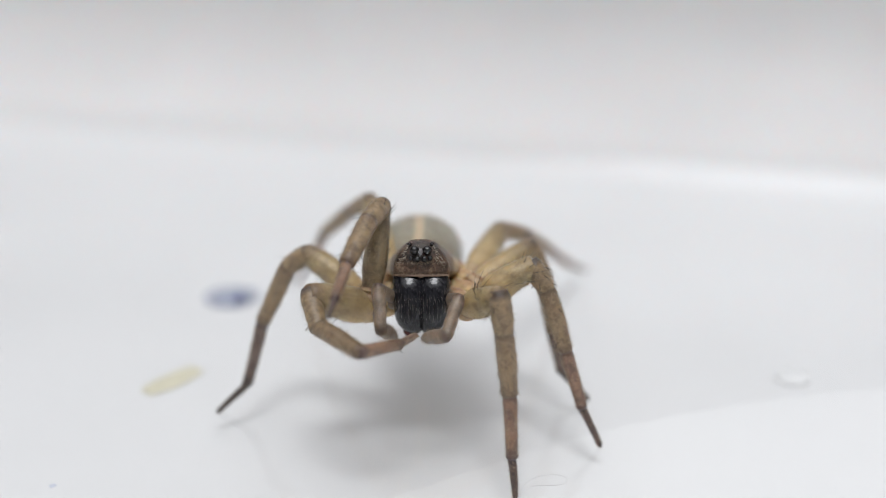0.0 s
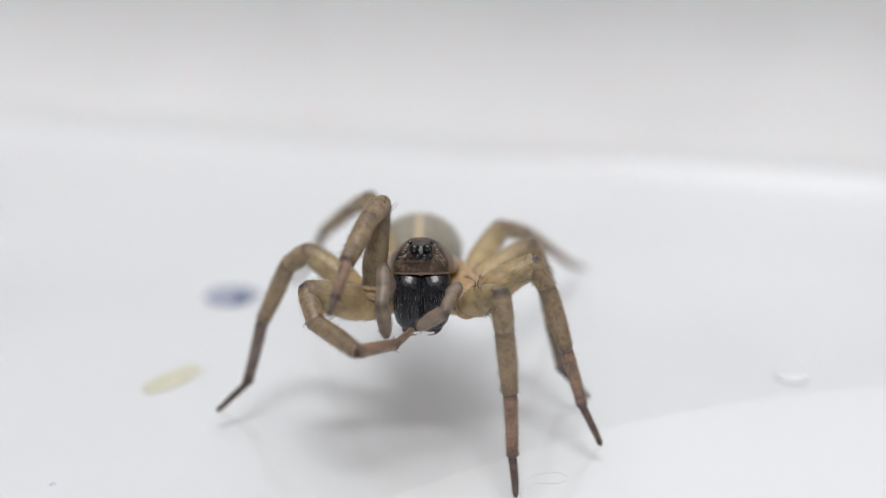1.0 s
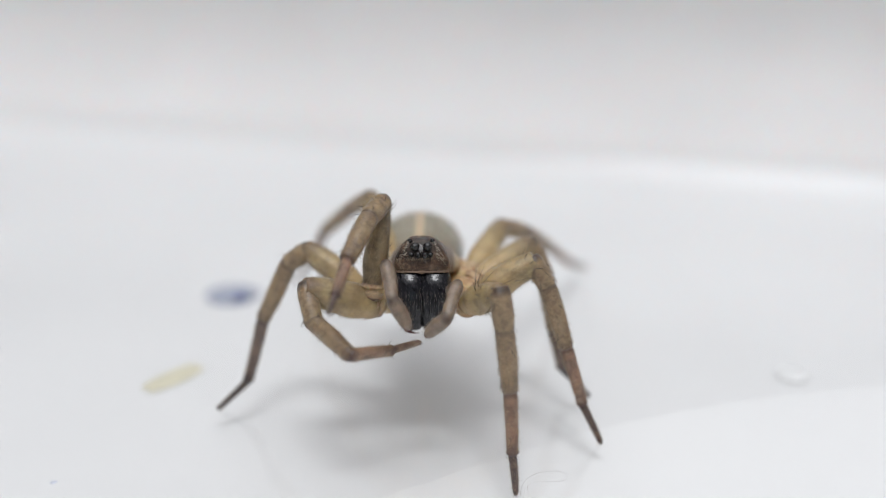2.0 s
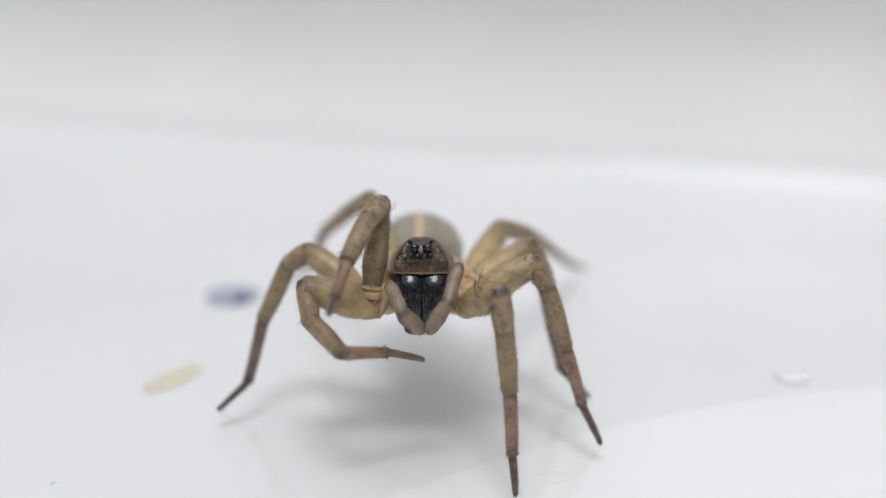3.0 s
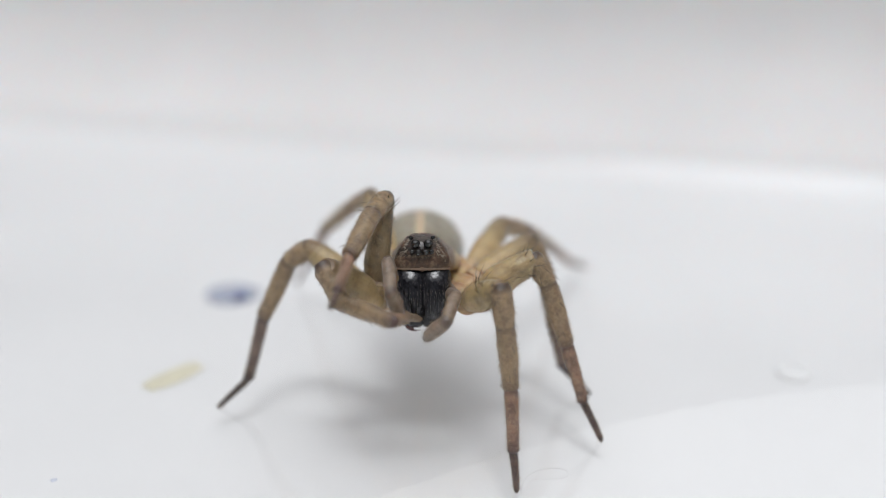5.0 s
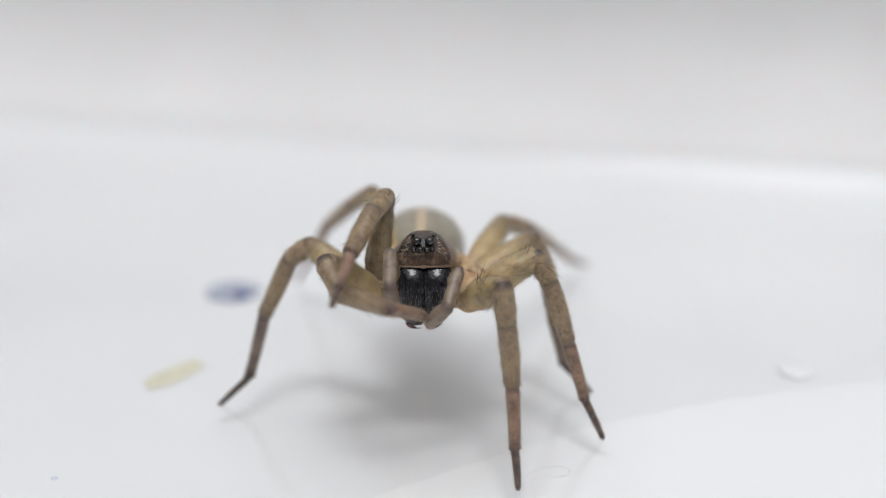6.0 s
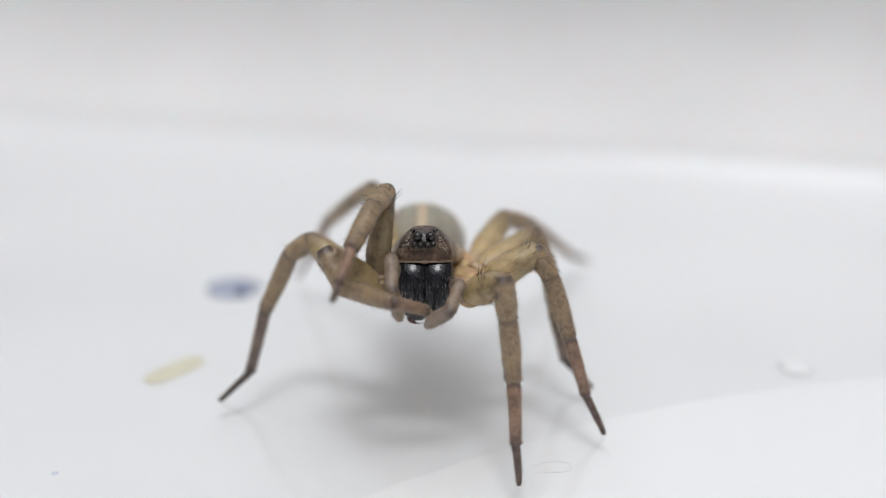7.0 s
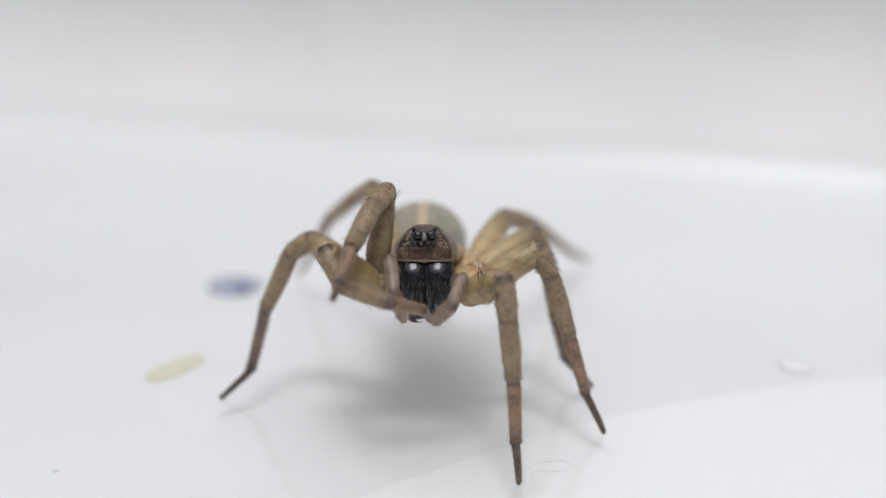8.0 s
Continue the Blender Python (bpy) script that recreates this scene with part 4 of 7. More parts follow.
    walk(groom["patella"], [
        (0, aim((-3.68, -2.78, 1.41), (-3.26, -3.93, 0.47))),
        (0.1, aim((-3.63, -2.92, 1.34), (-3.23, -4.18, 0.53))),
        (0.2, aim((-3.58, -3.05, 1.26), (-3.19, -4.39, 0.57))),
        (0.3, aim((-3.67, -2.96, 1.21), (-3.23, -4.27, 0.50))),
        (0.4, aim((-3.67, -2.94, 1.23), (-3.21, -4.24, 0.51))),
        (0.5, aim((-3.68, -2.90, 1.27), (-3.20, -4.19, 0.55))),
        (0.6, aim((-3.77, -2.75, 1.25), (-3.34, -4.09, 0.59))),
        (0.7, aim((-3.76, -2.72, 1.30), (-3.34, -4.00, 0.54))),
        (0.8, aim((-3.76, -2.69, 1.35), (-3.35, -3.90, 0.48))),
        (0.9, aim((-3.80, -2.60, 1.37), (-3.38, -3.77, 0.46))),
        (1, aim((-3.84, -2.52, 1.36), (-3.40, -3.70, 0.47))),
        (1.1, aim((-3.79, -2.63, 1.34), (-3.37, -3.73, 0.36))),
        (1.2, aim((-3.75, -2.75, 1.31), (-3.35, -3.78, 0.26))),
        (1.3, aim((-3.76, -2.78, 1.26), (-3.35, -3.90, 0.29))),
        (1.4, aim((-3.78, -2.79, 1.20), (-3.37, -3.97, 0.30))),
        (1.5, aim((-3.80, -2.78, 1.16), (-3.39, -3.98, 0.29))),
        (1.6, aim((-3.86, -2.62, 1.21), (-3.44, -3.77, 0.29))),
        (1.7, aim((-3.91, -2.44, 1.28), (-3.50, -3.52, 0.28))),
        (1.8, aim((-3.91, -2.41, 1.31), (-3.52, -3.48, 0.29))),
        (1.9, aim((-3.91, -2.38, 1.33), (-3.54, -3.44, 0.29))),
        (2, aim((-3.91, -2.36, 1.34), (-3.55, -3.42, 0.29))),
        (2.1, aim((-3.91, -2.35, 1.36), (-3.57, -3.40, 0.30))),
        (2.2, aim((-3.91, -2.33, 1.37), (-3.58, -3.37, 0.30))),
        (2.3, aim((-3.91, -2.30, 1.38), (-3.61, -3.34, 0.30))),
        (2.4, aim((-3.92, -2.27, 1.39), (-3.63, -3.29, 0.29))),
        (2.5, aim((-3.93, -2.23, 1.40), (-3.66, -3.23, 0.28))),
        (2.6, aim((-3.95, -2.19, 1.40), (-3.69, -3.18, 0.26))),
        (2.7, aim((-3.96, -2.15, 1.40), (-3.71, -3.13, 0.25))),
        (2.8, aim((-3.97, -2.13, 1.40), (-3.72, -3.09, 0.24))),
        (2.9, aim((-3.97, -2.12, 1.39), (-3.72, -3.07, 0.23))),
        (3, aim((-3.98, -2.11, 1.38), (-3.71, -3.05, 0.22))),
        (3.1, aim((-3.99, -2.12, 1.36), (-3.70, -3.04, 0.18))),
        (3.2, aim((-3.99, -2.12, 1.34), (-3.69, -3.02, 0.15))),
        (3.3, aim((-3.93, -2.15, 1.51), (-3.63, -2.83, 0.16))),
        (3.4, aim((-3.76, -2.27, 1.78), (-3.46, -2.91, 0.40))),
        (3.5, aim((-3.42, -2.64, 2.08), (-3.04, -3.26, 0.68))),
        (3.6, aim((-2.81, -3.42, 2.07), (-2.17, -4.00, 0.73))),
        (3.7, aim((-2.43, -3.73, 2.02), (-1.64, -4.89, 1.26))),
        (3.8, aim((-2.48, -3.39, 2.37), (-1.69, -4.43, 1.45))),
        (3.9, aim((-2.71, -3.27, 2.33), (-1.92, -4.30, 1.39))),
        (4, aim((-2.81, -3.27, 2.23), (-2.09, -4.48, 1.48))),
        (4.1, aim((-2.86, -3.21, 2.24), (-2.15, -4.39, 1.42))),
        (4.2, aim((-2.90, -3.17, 2.25), (-2.19, -4.28, 1.35))),
        (4.3, aim((-2.91, -3.25, 2.16), (-2.12, -4.26, 1.22))),
        (4.4, aim((-2.88, -3.25, 2.18), (-2.13, -4.33, 1.27))),
        (4.5, aim((-2.86, -3.24, 2.22), (-2.15, -4.35, 1.32))),
        (4.6, aim((-2.94, -3.12, 2.26), (-2.20, -4.11, 1.25))),
        (4.7, aim((-3.02, -2.99, 2.29), (-2.25, -3.78, 1.13))),
        (4.8, aim((-3.03, -2.94, 2.32), (-2.28, -3.71, 1.13))),
        (4.9, aim((-3.04, -2.90, 2.35), (-2.31, -3.64, 1.14))),
        (5, aim((-3.05, -2.85, 2.38), (-2.33, -3.59, 1.15))),
        (5.1, aim((-3.05, -2.81, 2.40), (-2.35, -3.55, 1.17))),
        (5.2, aim((-3.06, -2.77, 2.42), (-2.37, -3.53, 1.19))),
        (5.3, aim((-3.07, -2.74, 2.44), (-2.39, -3.53, 1.22))),
        (5.4, aim((-3.07, -2.71, 2.45), (-2.40, -3.55, 1.26))),
        (5.5, aim((-3.07, -2.69, 2.46), (-2.41, -3.58, 1.31))),
        (5.6, aim((-3.08, -2.68, 2.47), (-2.42, -3.63, 1.36))),
        (5.7, aim((-3.08, -2.68, 2.47), (-2.42, -3.68, 1.41))),
        (5.8, aim((-3.08, -2.69, 2.46), (-2.42, -3.75, 1.46))),
        (5.9, aim((-3.06, -2.71, 2.46), (-2.40, -3.82, 1.51))),
        (6, aim((-3.03, -2.75, 2.47), (-2.36, -3.89, 1.56))),
        (6.1, aim((-2.98, -2.74, 2.52), (-2.33, -3.83, 1.55))),
        (6.2, aim((-2.95, -2.69, 2.57), (-2.31, -3.69, 1.50))),
        (6.3, aim((-2.95, -2.70, 2.57), (-2.30, -3.69, 1.49))),
        (6.4, aim((-2.94, -2.72, 2.56), (-2.29, -3.71, 1.48))),
        (6.5, aim((-2.95, -2.73, 2.55), (-2.29, -3.71, 1.47))),
        (6.6, aim((-3.00, -2.60, 2.58), (-2.31, -3.47, 1.42))),
        (6.7, aim((-3.06, -2.48, 2.60), (-2.35, -3.11, 1.32))),
        (6.8, aim((-3.07, -2.49, 2.58), (-2.34, -3.17, 1.33))),
        (6.9, aim((-3.07, -2.52, 2.56), (-2.33, -3.29, 1.37))),
        (7, aim((-3.07, -2.55, 2.55), (-2.32, -3.35, 1.38))),
        (7.1, aim((-3.08, -2.55, 2.54), (-2.33, -3.35, 1.38))),
        (7.2, aim((-3.08, -2.54, 2.55), (-2.34, -3.35, 1.39))),
        (7.3, aim((-3.08, -2.52, 2.55), (-2.35, -3.35, 1.40))),
        (7.4, aim((-3.09, -2.51, 2.56), (-2.36, -3.35, 1.41))),
        (7.5, aim((-3.09, -2.51, 2.56), (-2.37, -3.35, 1.40))),
        (7.6, aim((-3.09, -2.50, 2.56), (-2.37, -3.35, 1.41))),
        (7.7, aim((-3.09, -2.50, 2.56), (-2.37, -3.35, 1.41))),
        (7.8, aim((-3.09, -2.49, 2.56), (-2.37, -3.34, 1.42))),
        (7.9, aim((-3.09, -2.49, 2.57), (-2.37, -3.34, 1.42))),
        (8, aim((-3.09, -2.48, 2.57), (-2.37, -3.34, 1.43)))])
    walk(groom["tibia"], [
        (0, aim((-3.26, -3.93, 0.47), (-1.28, -6.10, 0.36))),
        (0.1, aim((-3.23, -4.18, 0.53), (-1.17, -6.29, 0.40))),
        (0.2, aim((-3.19, -4.39, 0.57), (-1.08, -6.43, 0.39))),
        (0.3, aim((-3.23, -4.27, 0.50), (-1.26, -6.44, 0.35))),
        (0.4, aim((-3.21, -4.24, 0.51), (-1.21, -6.38, 0.33))),
        (0.5, aim((-3.20, -4.19, 0.55), (-1.16, -6.30, 0.31))),
        (0.6, aim((-3.34, -4.09, 0.59), (-1.28, -6.16, 0.23))),
        (0.7, aim((-3.34, -4.00, 0.54), (-1.39, -6.17, 0.22))),
        (0.8, aim((-3.35, -3.90, 0.48), (-1.45, -6.12, 0.19))),
        (0.9, aim((-3.38, -3.77, 0.46), (-1.45, -5.97, 0.17))),
        (1, aim((-3.40, -3.70, 0.47), (-1.44, -5.87, 0.18))),
        (1.1, aim((-3.37, -3.73, 0.36), (-1.42, -5.91, -0.19))),
        (1.2, aim((-3.35, -3.78, 0.26), (-1.41, -5.98, -0.13))),
        (1.3, aim((-3.35, -3.90, 0.29), (-1.41, -6.10, -0.11))),
        (1.4, aim((-3.37, -3.97, 0.30), (-1.42, -6.17, -0.09))),
        (1.5, aim((-3.39, -3.98, 0.29), (-1.45, -6.18, -0.27))),
        (1.6, aim((-3.44, -3.77, 0.29), (-1.52, -5.97, -0.21))),
        (1.7, aim((-3.50, -3.52, 0.28), (-1.62, -5.72, -0.22))),
        (1.8, aim((-3.52, -3.48, 0.29), (-1.67, -5.70, -0.20))),
        (1.9, aim((-3.54, -3.44, 0.29), (-1.73, -5.70, -0.18))),
        (2, aim((-3.55, -3.42, 0.29), (-1.78, -5.71, -0.16))),
        (2.1, aim((-3.57, -3.40, 0.30), (-1.83, -5.72, -0.13))),
        (2.2, aim((-3.58, -3.37, 0.30), (-1.88, -5.72, -0.11))),
        (2.3, aim((-3.61, -3.34, 0.30), (-1.93, -5.71, -0.09))),
        (2.4, aim((-3.63, -3.29, 0.29), (-1.99, -5.69, -0.09))),
        (2.5, aim((-3.66, -3.23, 0.28), (-2.05, -5.66, -0.09))),
        (2.6, aim((-3.69, -3.18, 0.26), (-2.10, -5.62, -0.09))),
        (2.7, aim((-3.71, -3.13, 0.25), (-2.14, -5.58, -0.10))),
        (2.8, aim((-3.72, -3.09, 0.24), (-2.15, -5.55, -0.10))),
        (2.9, aim((-3.72, -3.07, 0.23), (-2.15, -5.52, -0.11))),
        (3, aim((-3.71, -3.05, 0.22), (-2.12, -5.50, -0.12))),
        (3.1, aim((-3.70, -3.04, 0.18), (-2.10, -5.48, -0.14))),
        (3.2, aim((-3.69, -3.02, 0.15), (-2.07, -5.45, -0.17))),
        (3.3, aim((-3.63, -2.83, 0.16), (-2.03, -5.28, -0.10))),
        (3.4, aim((-3.46, -2.91, 0.40), (-1.91, -5.40, 0.11))),
        (3.5, aim((-3.04, -3.26, 0.68), (-0.94, -5.21, 0.00))),
        (3.6, aim((-2.17, -4.00, 0.73), (0.18, -5.66, 0.08))),
        (3.7, aim((-1.64, -4.89, 1.26), (0.78, -6.42, 0.53))),
        (3.8, aim((-1.69, -4.43, 1.45), (0.83, -5.06, 0.05))),
        (3.9, aim((-1.92, -4.30, 1.39), (0.63, -4.89, 0.03))),
        (4, aim((-2.09, -4.48, 1.48), (0.17, -6.20, 0.68))),
        (4.1, aim((-2.15, -4.39, 1.42), (0.15, -6.07, 0.67))),
        (4.2, aim((-2.19, -4.28, 1.35), (0.14, -5.96, 0.67))),
        (4.3, aim((-2.12, -4.26, 1.22), (0.21, -5.98, 0.66))),
        (4.4, aim((-2.13, -4.33, 1.27), (0.25, -5.98, 0.71))),
        (4.5, aim((-2.15, -4.35, 1.32), (0.27, -5.97, 0.81))),
        (4.6, aim((-2.20, -4.11, 1.25), (0.19, -5.80, 0.86))),
        (4.7, aim((-2.25, -3.78, 1.13), (0.09, -5.55, 0.87))),
        (4.8, aim((-2.28, -3.71, 1.13), (0.04, -5.52, 0.96))),
        (4.9, aim((-2.31, -3.64, 1.14), (-0.00, -5.48, 1.05))),
        (5, aim((-2.33, -3.59, 1.15), (-0.05, -5.46, 1.14))),
        (5.1, aim((-2.35, -3.55, 1.17), (-0.09, -5.44, 1.23))),
        (5.2, aim((-2.37, -3.53, 1.19), (-0.13, -5.44, 1.33))),
        (5.3, aim((-2.39, -3.53, 1.22), (-0.17, -5.46, 1.42))),
        (5.4, aim((-2.40, -3.55, 1.26), (-0.19, -5.49, 1.51))),
        (5.5, aim((-2.41, -3.58, 1.31), (-0.22, -5.54, 1.58))),
        (5.6, aim((-2.42, -3.63, 1.36), (-0.24, -5.59, 1.65))),
        (5.7, aim((-2.42, -3.68, 1.41), (-0.25, -5.65, 1.70))),
        (5.8, aim((-2.42, -3.75, 1.46), (-0.26, -5.73, 1.74))),
        (5.9, aim((-2.40, -3.82, 1.51), (-0.24, -5.81, 1.76))),
        (6, aim((-2.36, -3.89, 1.56), (-0.21, -5.89, 1.79))),
        (6.1, aim((-2.33, -3.83, 1.55), (-0.11, -5.76, 1.77))),
        (6.2, aim((-2.31, -3.69, 1.50), (-0.03, -5.55, 1.72))),
        (6.3, aim((-2.30, -3.69, 1.49), (-0.04, -5.58, 1.69))),
        (6.4, aim((-2.29, -3.71, 1.48), (-0.05, -5.62, 1.67))),
        (6.5, aim((-2.29, -3.71, 1.47), (-0.07, -5.64, 1.64))),
        (6.6, aim((-2.31, -3.47, 1.42), (-0.07, -5.37, 1.60))),
        (6.7, aim((-2.35, -3.11, 1.32), (-0.08, -4.99, 1.51))),
        (6.8, aim((-2.34, -3.17, 1.33), (-0.08, -5.06, 1.52))),
        (6.9, aim((-2.33, -3.29, 1.37), (-0.09, -5.19, 1.55))),
        (7, aim((-2.32, -3.35, 1.38), (-0.10, -5.28, 1.56))),
        (7.1, aim((-2.33, -3.35, 1.38), (-0.11, -5.30, 1.54))),
        (7.2, aim((-2.34, -3.35, 1.39), (-0.13, -5.30, 1.52))),
        (7.3, aim((-2.35, -3.35, 1.40), (-0.15, -5.31, 1.50))),
        (7.4, aim((-2.36, -3.35, 1.41), (-0.17, -5.32, 1.48))),
        (7.5, aim((-2.37, -3.35, 1.40), (-0.18, -5.34, 1.47))),
        (7.6, aim((-2.37, -3.35, 1.41), (-0.20, -5.35, 1.49))),
        (7.7, aim((-2.37, -3.35, 1.41), (-0.23, -5.37, 1.52))),
        (7.8, aim((-2.37, -3.34, 1.42), (-0.25, -5.39, 1.55))),
        (7.9, aim((-2.37, -3.34, 1.42), (-0.26, -5.40, 1.57))),
        (8, aim((-2.37, -3.34, 1.43), (-0.27, -5.41, 1.58)))])
    walk(groom["metatarsus"], [
        (0, aim((-1.28, -6.10, 0.36), (0.27, -4.22, -0.21))),
        (0.1, aim((-1.17, -6.29, 0.40), (0.44, -4.48, -0.21))),
        (0.2, aim((-1.08, -6.43, 0.39), (0.61, -4.69, -0.23))),
        (0.3, aim((-1.26, -6.44, 0.35), (0.43, -4.67, -0.17))),
        (0.4, aim((-1.21, -6.38, 0.33), (0.50, -4.61, -0.11))),
        (0.5, aim((-1.16, -6.30, 0.31), (0.57, -4.54, -0.10))),
        (0.6, aim((-1.28, -6.16, 0.23), (0.26, -4.28, -0.34))),
        (0.7, aim((-1.39, -6.17, 0.22), (0.28, -4.38, -0.30))),
        (0.8, aim((-1.45, -6.12, 0.19), (0.29, -4.40, -0.30))),
        (0.9, aim((-1.45, -5.97, 0.17), (0.18, -4.16, -0.38))),
        (1, aim((-1.44, -5.87, 0.18), (0.07, -3.98, -0.43))),
        (1.1, aim((-1.42, -5.91, -0.19), (0.12, -4.05, -0.52))),
        (1.2, aim((-1.41, -5.98, -0.13), (0.20, -4.17, -0.58))),
        (1.3, aim((-1.41, -6.10, -0.11), (0.24, -4.33, -0.52))),
        (1.4, aim((-1.42, -6.17, -0.09), (0.28, -4.44, -0.49))),
        (1.5, aim((-1.45, -6.18, -0.27), (0.29, -4.49, -0.49))),
        (1.6, aim((-1.52, -5.97, -0.21), (0.14, -4.20, -0.63))),
        (1.7, aim((-1.62, -5.72, -0.22), (-0.05, -3.87, -0.79))),
        (1.8, aim((-1.67, -5.70, -0.20), (-0.08, -3.87, -0.80))),
        (1.9, aim((-1.73, -5.70, -0.18), (-0.10, -3.91, -0.81))),
        (2, aim((-1.78, -5.71, -0.16), (-0.12, -3.97, -0.82))),
        (2.1, aim((-1.83, -5.72, -0.13), (-0.13, -4.03, -0.83))),
        (2.2, aim((-1.88, -5.72, -0.11), (-0.14, -4.07, -0.83))),
        (2.3, aim((-1.93, -5.71, -0.09), (-0.17, -4.10, -0.82))),
        (2.4, aim((-1.99, -5.69, -0.09), (-0.19, -4.12, -0.81))),
        (2.5, aim((-2.05, -5.66, -0.09), (-0.21, -4.12, -0.81))),
        (2.6, aim((-2.10, -5.62, -0.09), (-0.23, -4.12, -0.81))),
        (2.7, aim((-2.14, -5.58, -0.10), (-0.25, -4.10, -0.82))),
        (2.8, aim((-2.15, -5.55, -0.10), (-0.27, -4.07, -0.83))),
        (2.9, aim((-2.15, -5.52, -0.11), (-0.28, -4.03, -0.85))),
        (3, aim((-2.12, -5.50, -0.12), (-0.30, -3.97, -0.87))),
        (3.1, aim((-2.10, -5.48, -0.14), (-0.32, -3.91, -0.92))),
        (3.2, aim((-2.07, -5.45, -0.17), (-0.33, -3.84, -0.97))),
        (3.3, aim((-2.03, -5.28, -0.10), (-0.29, -3.71, -0.99))),
        (3.4, aim((-1.91, -5.40, 0.11), (-0.17, -3.85, -0.79))),
        (3.5, aim((-0.94, -5.21, 0.00), (0.29, -3.20, -0.82))),
        (3.6, aim((0.18, -5.66, 0.08), (1.02, -3.47, -0.78))),
        (3.7, aim((0.78, -6.42, 0.53), (1.39, -4.12, -0.23))),
        (3.8, aim((0.83, -5.06, 0.05), (1.82, -3.02, -0.99))),
        (3.9, aim((0.63, -4.89, 0.03), (1.88, -3.07, -1.13))),
        (4, aim((0.17, -6.20, 0.68), (0.77, -3.90, -0.12))),
        (4.1, aim((0.15, -6.07, 0.67), (0.64, -3.72, -0.01))),
        (4.2, aim((0.14, -5.96, 0.67), (0.59, -3.60, 0.00))),
        (4.3, aim((0.21, -5.98, 0.66), (0.57, -3.60, -0.01))),
        (4.4, aim((0.25, -5.98, 0.71), (0.56, -3.59, 0.04))),
        (4.5, aim((0.27, -5.97, 0.81), (0.53, -3.58, 0.14))),
        (4.6, aim((0.19, -5.80, 0.86), (0.45, -3.41, 0.16))),
        (4.7, aim((0.09, -5.55, 0.87), (0.38, -3.18, 0.13))),
        (4.8, aim((0.04, -5.52, 0.96), (0.39, -3.17, 0.17))),
        (4.9, aim((-0.00, -5.48, 1.05), (0.43, -3.17, 0.21))),
        (5, aim((-0.05, -5.46, 1.14), (0.50, -3.19, 0.25))),
        (5.1, aim((-0.09, -5.44, 1.23), (0.59, -3.23, 0.30))),
        (5.2, aim((-0.13, -5.44, 1.33), (0.69, -3.29, 0.35))),
        (5.3, aim((-0.17, -5.46, 1.42), (0.79, -3.38, 0.42))),
        (5.4, aim((-0.19, -5.49, 1.51), (0.89, -3.49, 0.48))),
        (5.5, aim((-0.22, -5.54, 1.58), (0.99, -3.61, 0.55))),
        (5.6, aim((-0.24, -5.59, 1.65), (1.06, -3.73, 0.61))),
        (5.7, aim((-0.25, -5.65, 1.70), (1.12, -3.84, 0.66))),
        (5.8, aim((-0.26, -5.73, 1.74), (1.14, -3.94, 0.70))),
        (5.9, aim((-0.24, -5.81, 1.76), (1.15, -4.03, 0.68))),
        (6, aim((-0.21, -5.89, 1.79), (1.15, -4.12, 0.66))),
        (6.1, aim((-0.11, -5.76, 1.77), (1.17, -3.93, 0.64))),
        (6.2, aim((-0.03, -5.55, 1.72), (1.22, -3.70, 0.59))),
        (6.3, aim((-0.04, -5.58, 1.69), (1.29, -3.77, 0.59))),
        (6.4, aim((-0.05, -5.62, 1.67), (1.38, -3.87, 0.61))),
        (6.5, aim((-0.07, -5.64, 1.64), (1.42, -3.92, 0.59))),
        (6.6, aim((-0.07, -5.37, 1.60), (1.34, -3.63, 0.50))),
        (6.7, aim((-0.08, -4.99, 1.51), (1.26, -3.22, 0.35))),
        (6.8, aim((-0.08, -5.06, 1.52), (1.25, -3.30, 0.35))),
        (6.9, aim((-0.09, -5.19, 1.55), (1.25, -3.44, 0.38))),
        (7, aim((-0.10, -5.28, 1.56), (1.25, -3.53, 0.39))),
        (7.1, aim((-0.11, -5.30, 1.54), (1.23, -3.54, 0.38))),
        (7.2, aim((-0.13, -5.30, 1.52), (1.21, -3.53, 0.38))),
        (7.3, aim((-0.15, -5.31, 1.50), (1.18, -3.52, 0.37))),
        (7.4, aim((-0.17, -5.32, 1.48), (1.16, -3.51, 0.37))),
        (7.5, aim((-0.18, -5.34, 1.47), (1.14, -3.53, 0.37))),
        (7.6, aim((-0.20, -5.35, 1.49), (1.13, -3.55, 0.38))),
        (7.7, aim((-0.23, -5.37, 1.52), (1.12, -3.59, 0.39))),
        (7.8, aim((-0.25, -5.39, 1.55), (1.11, -3.63, 0.40))),
        (7.9, aim((-0.26, -5.40, 1.57), (1.10, -3.66, 0.40))),
        (8, aim((-0.27, -5.41, 1.58), (1.10, -3.67, 0.41)))])
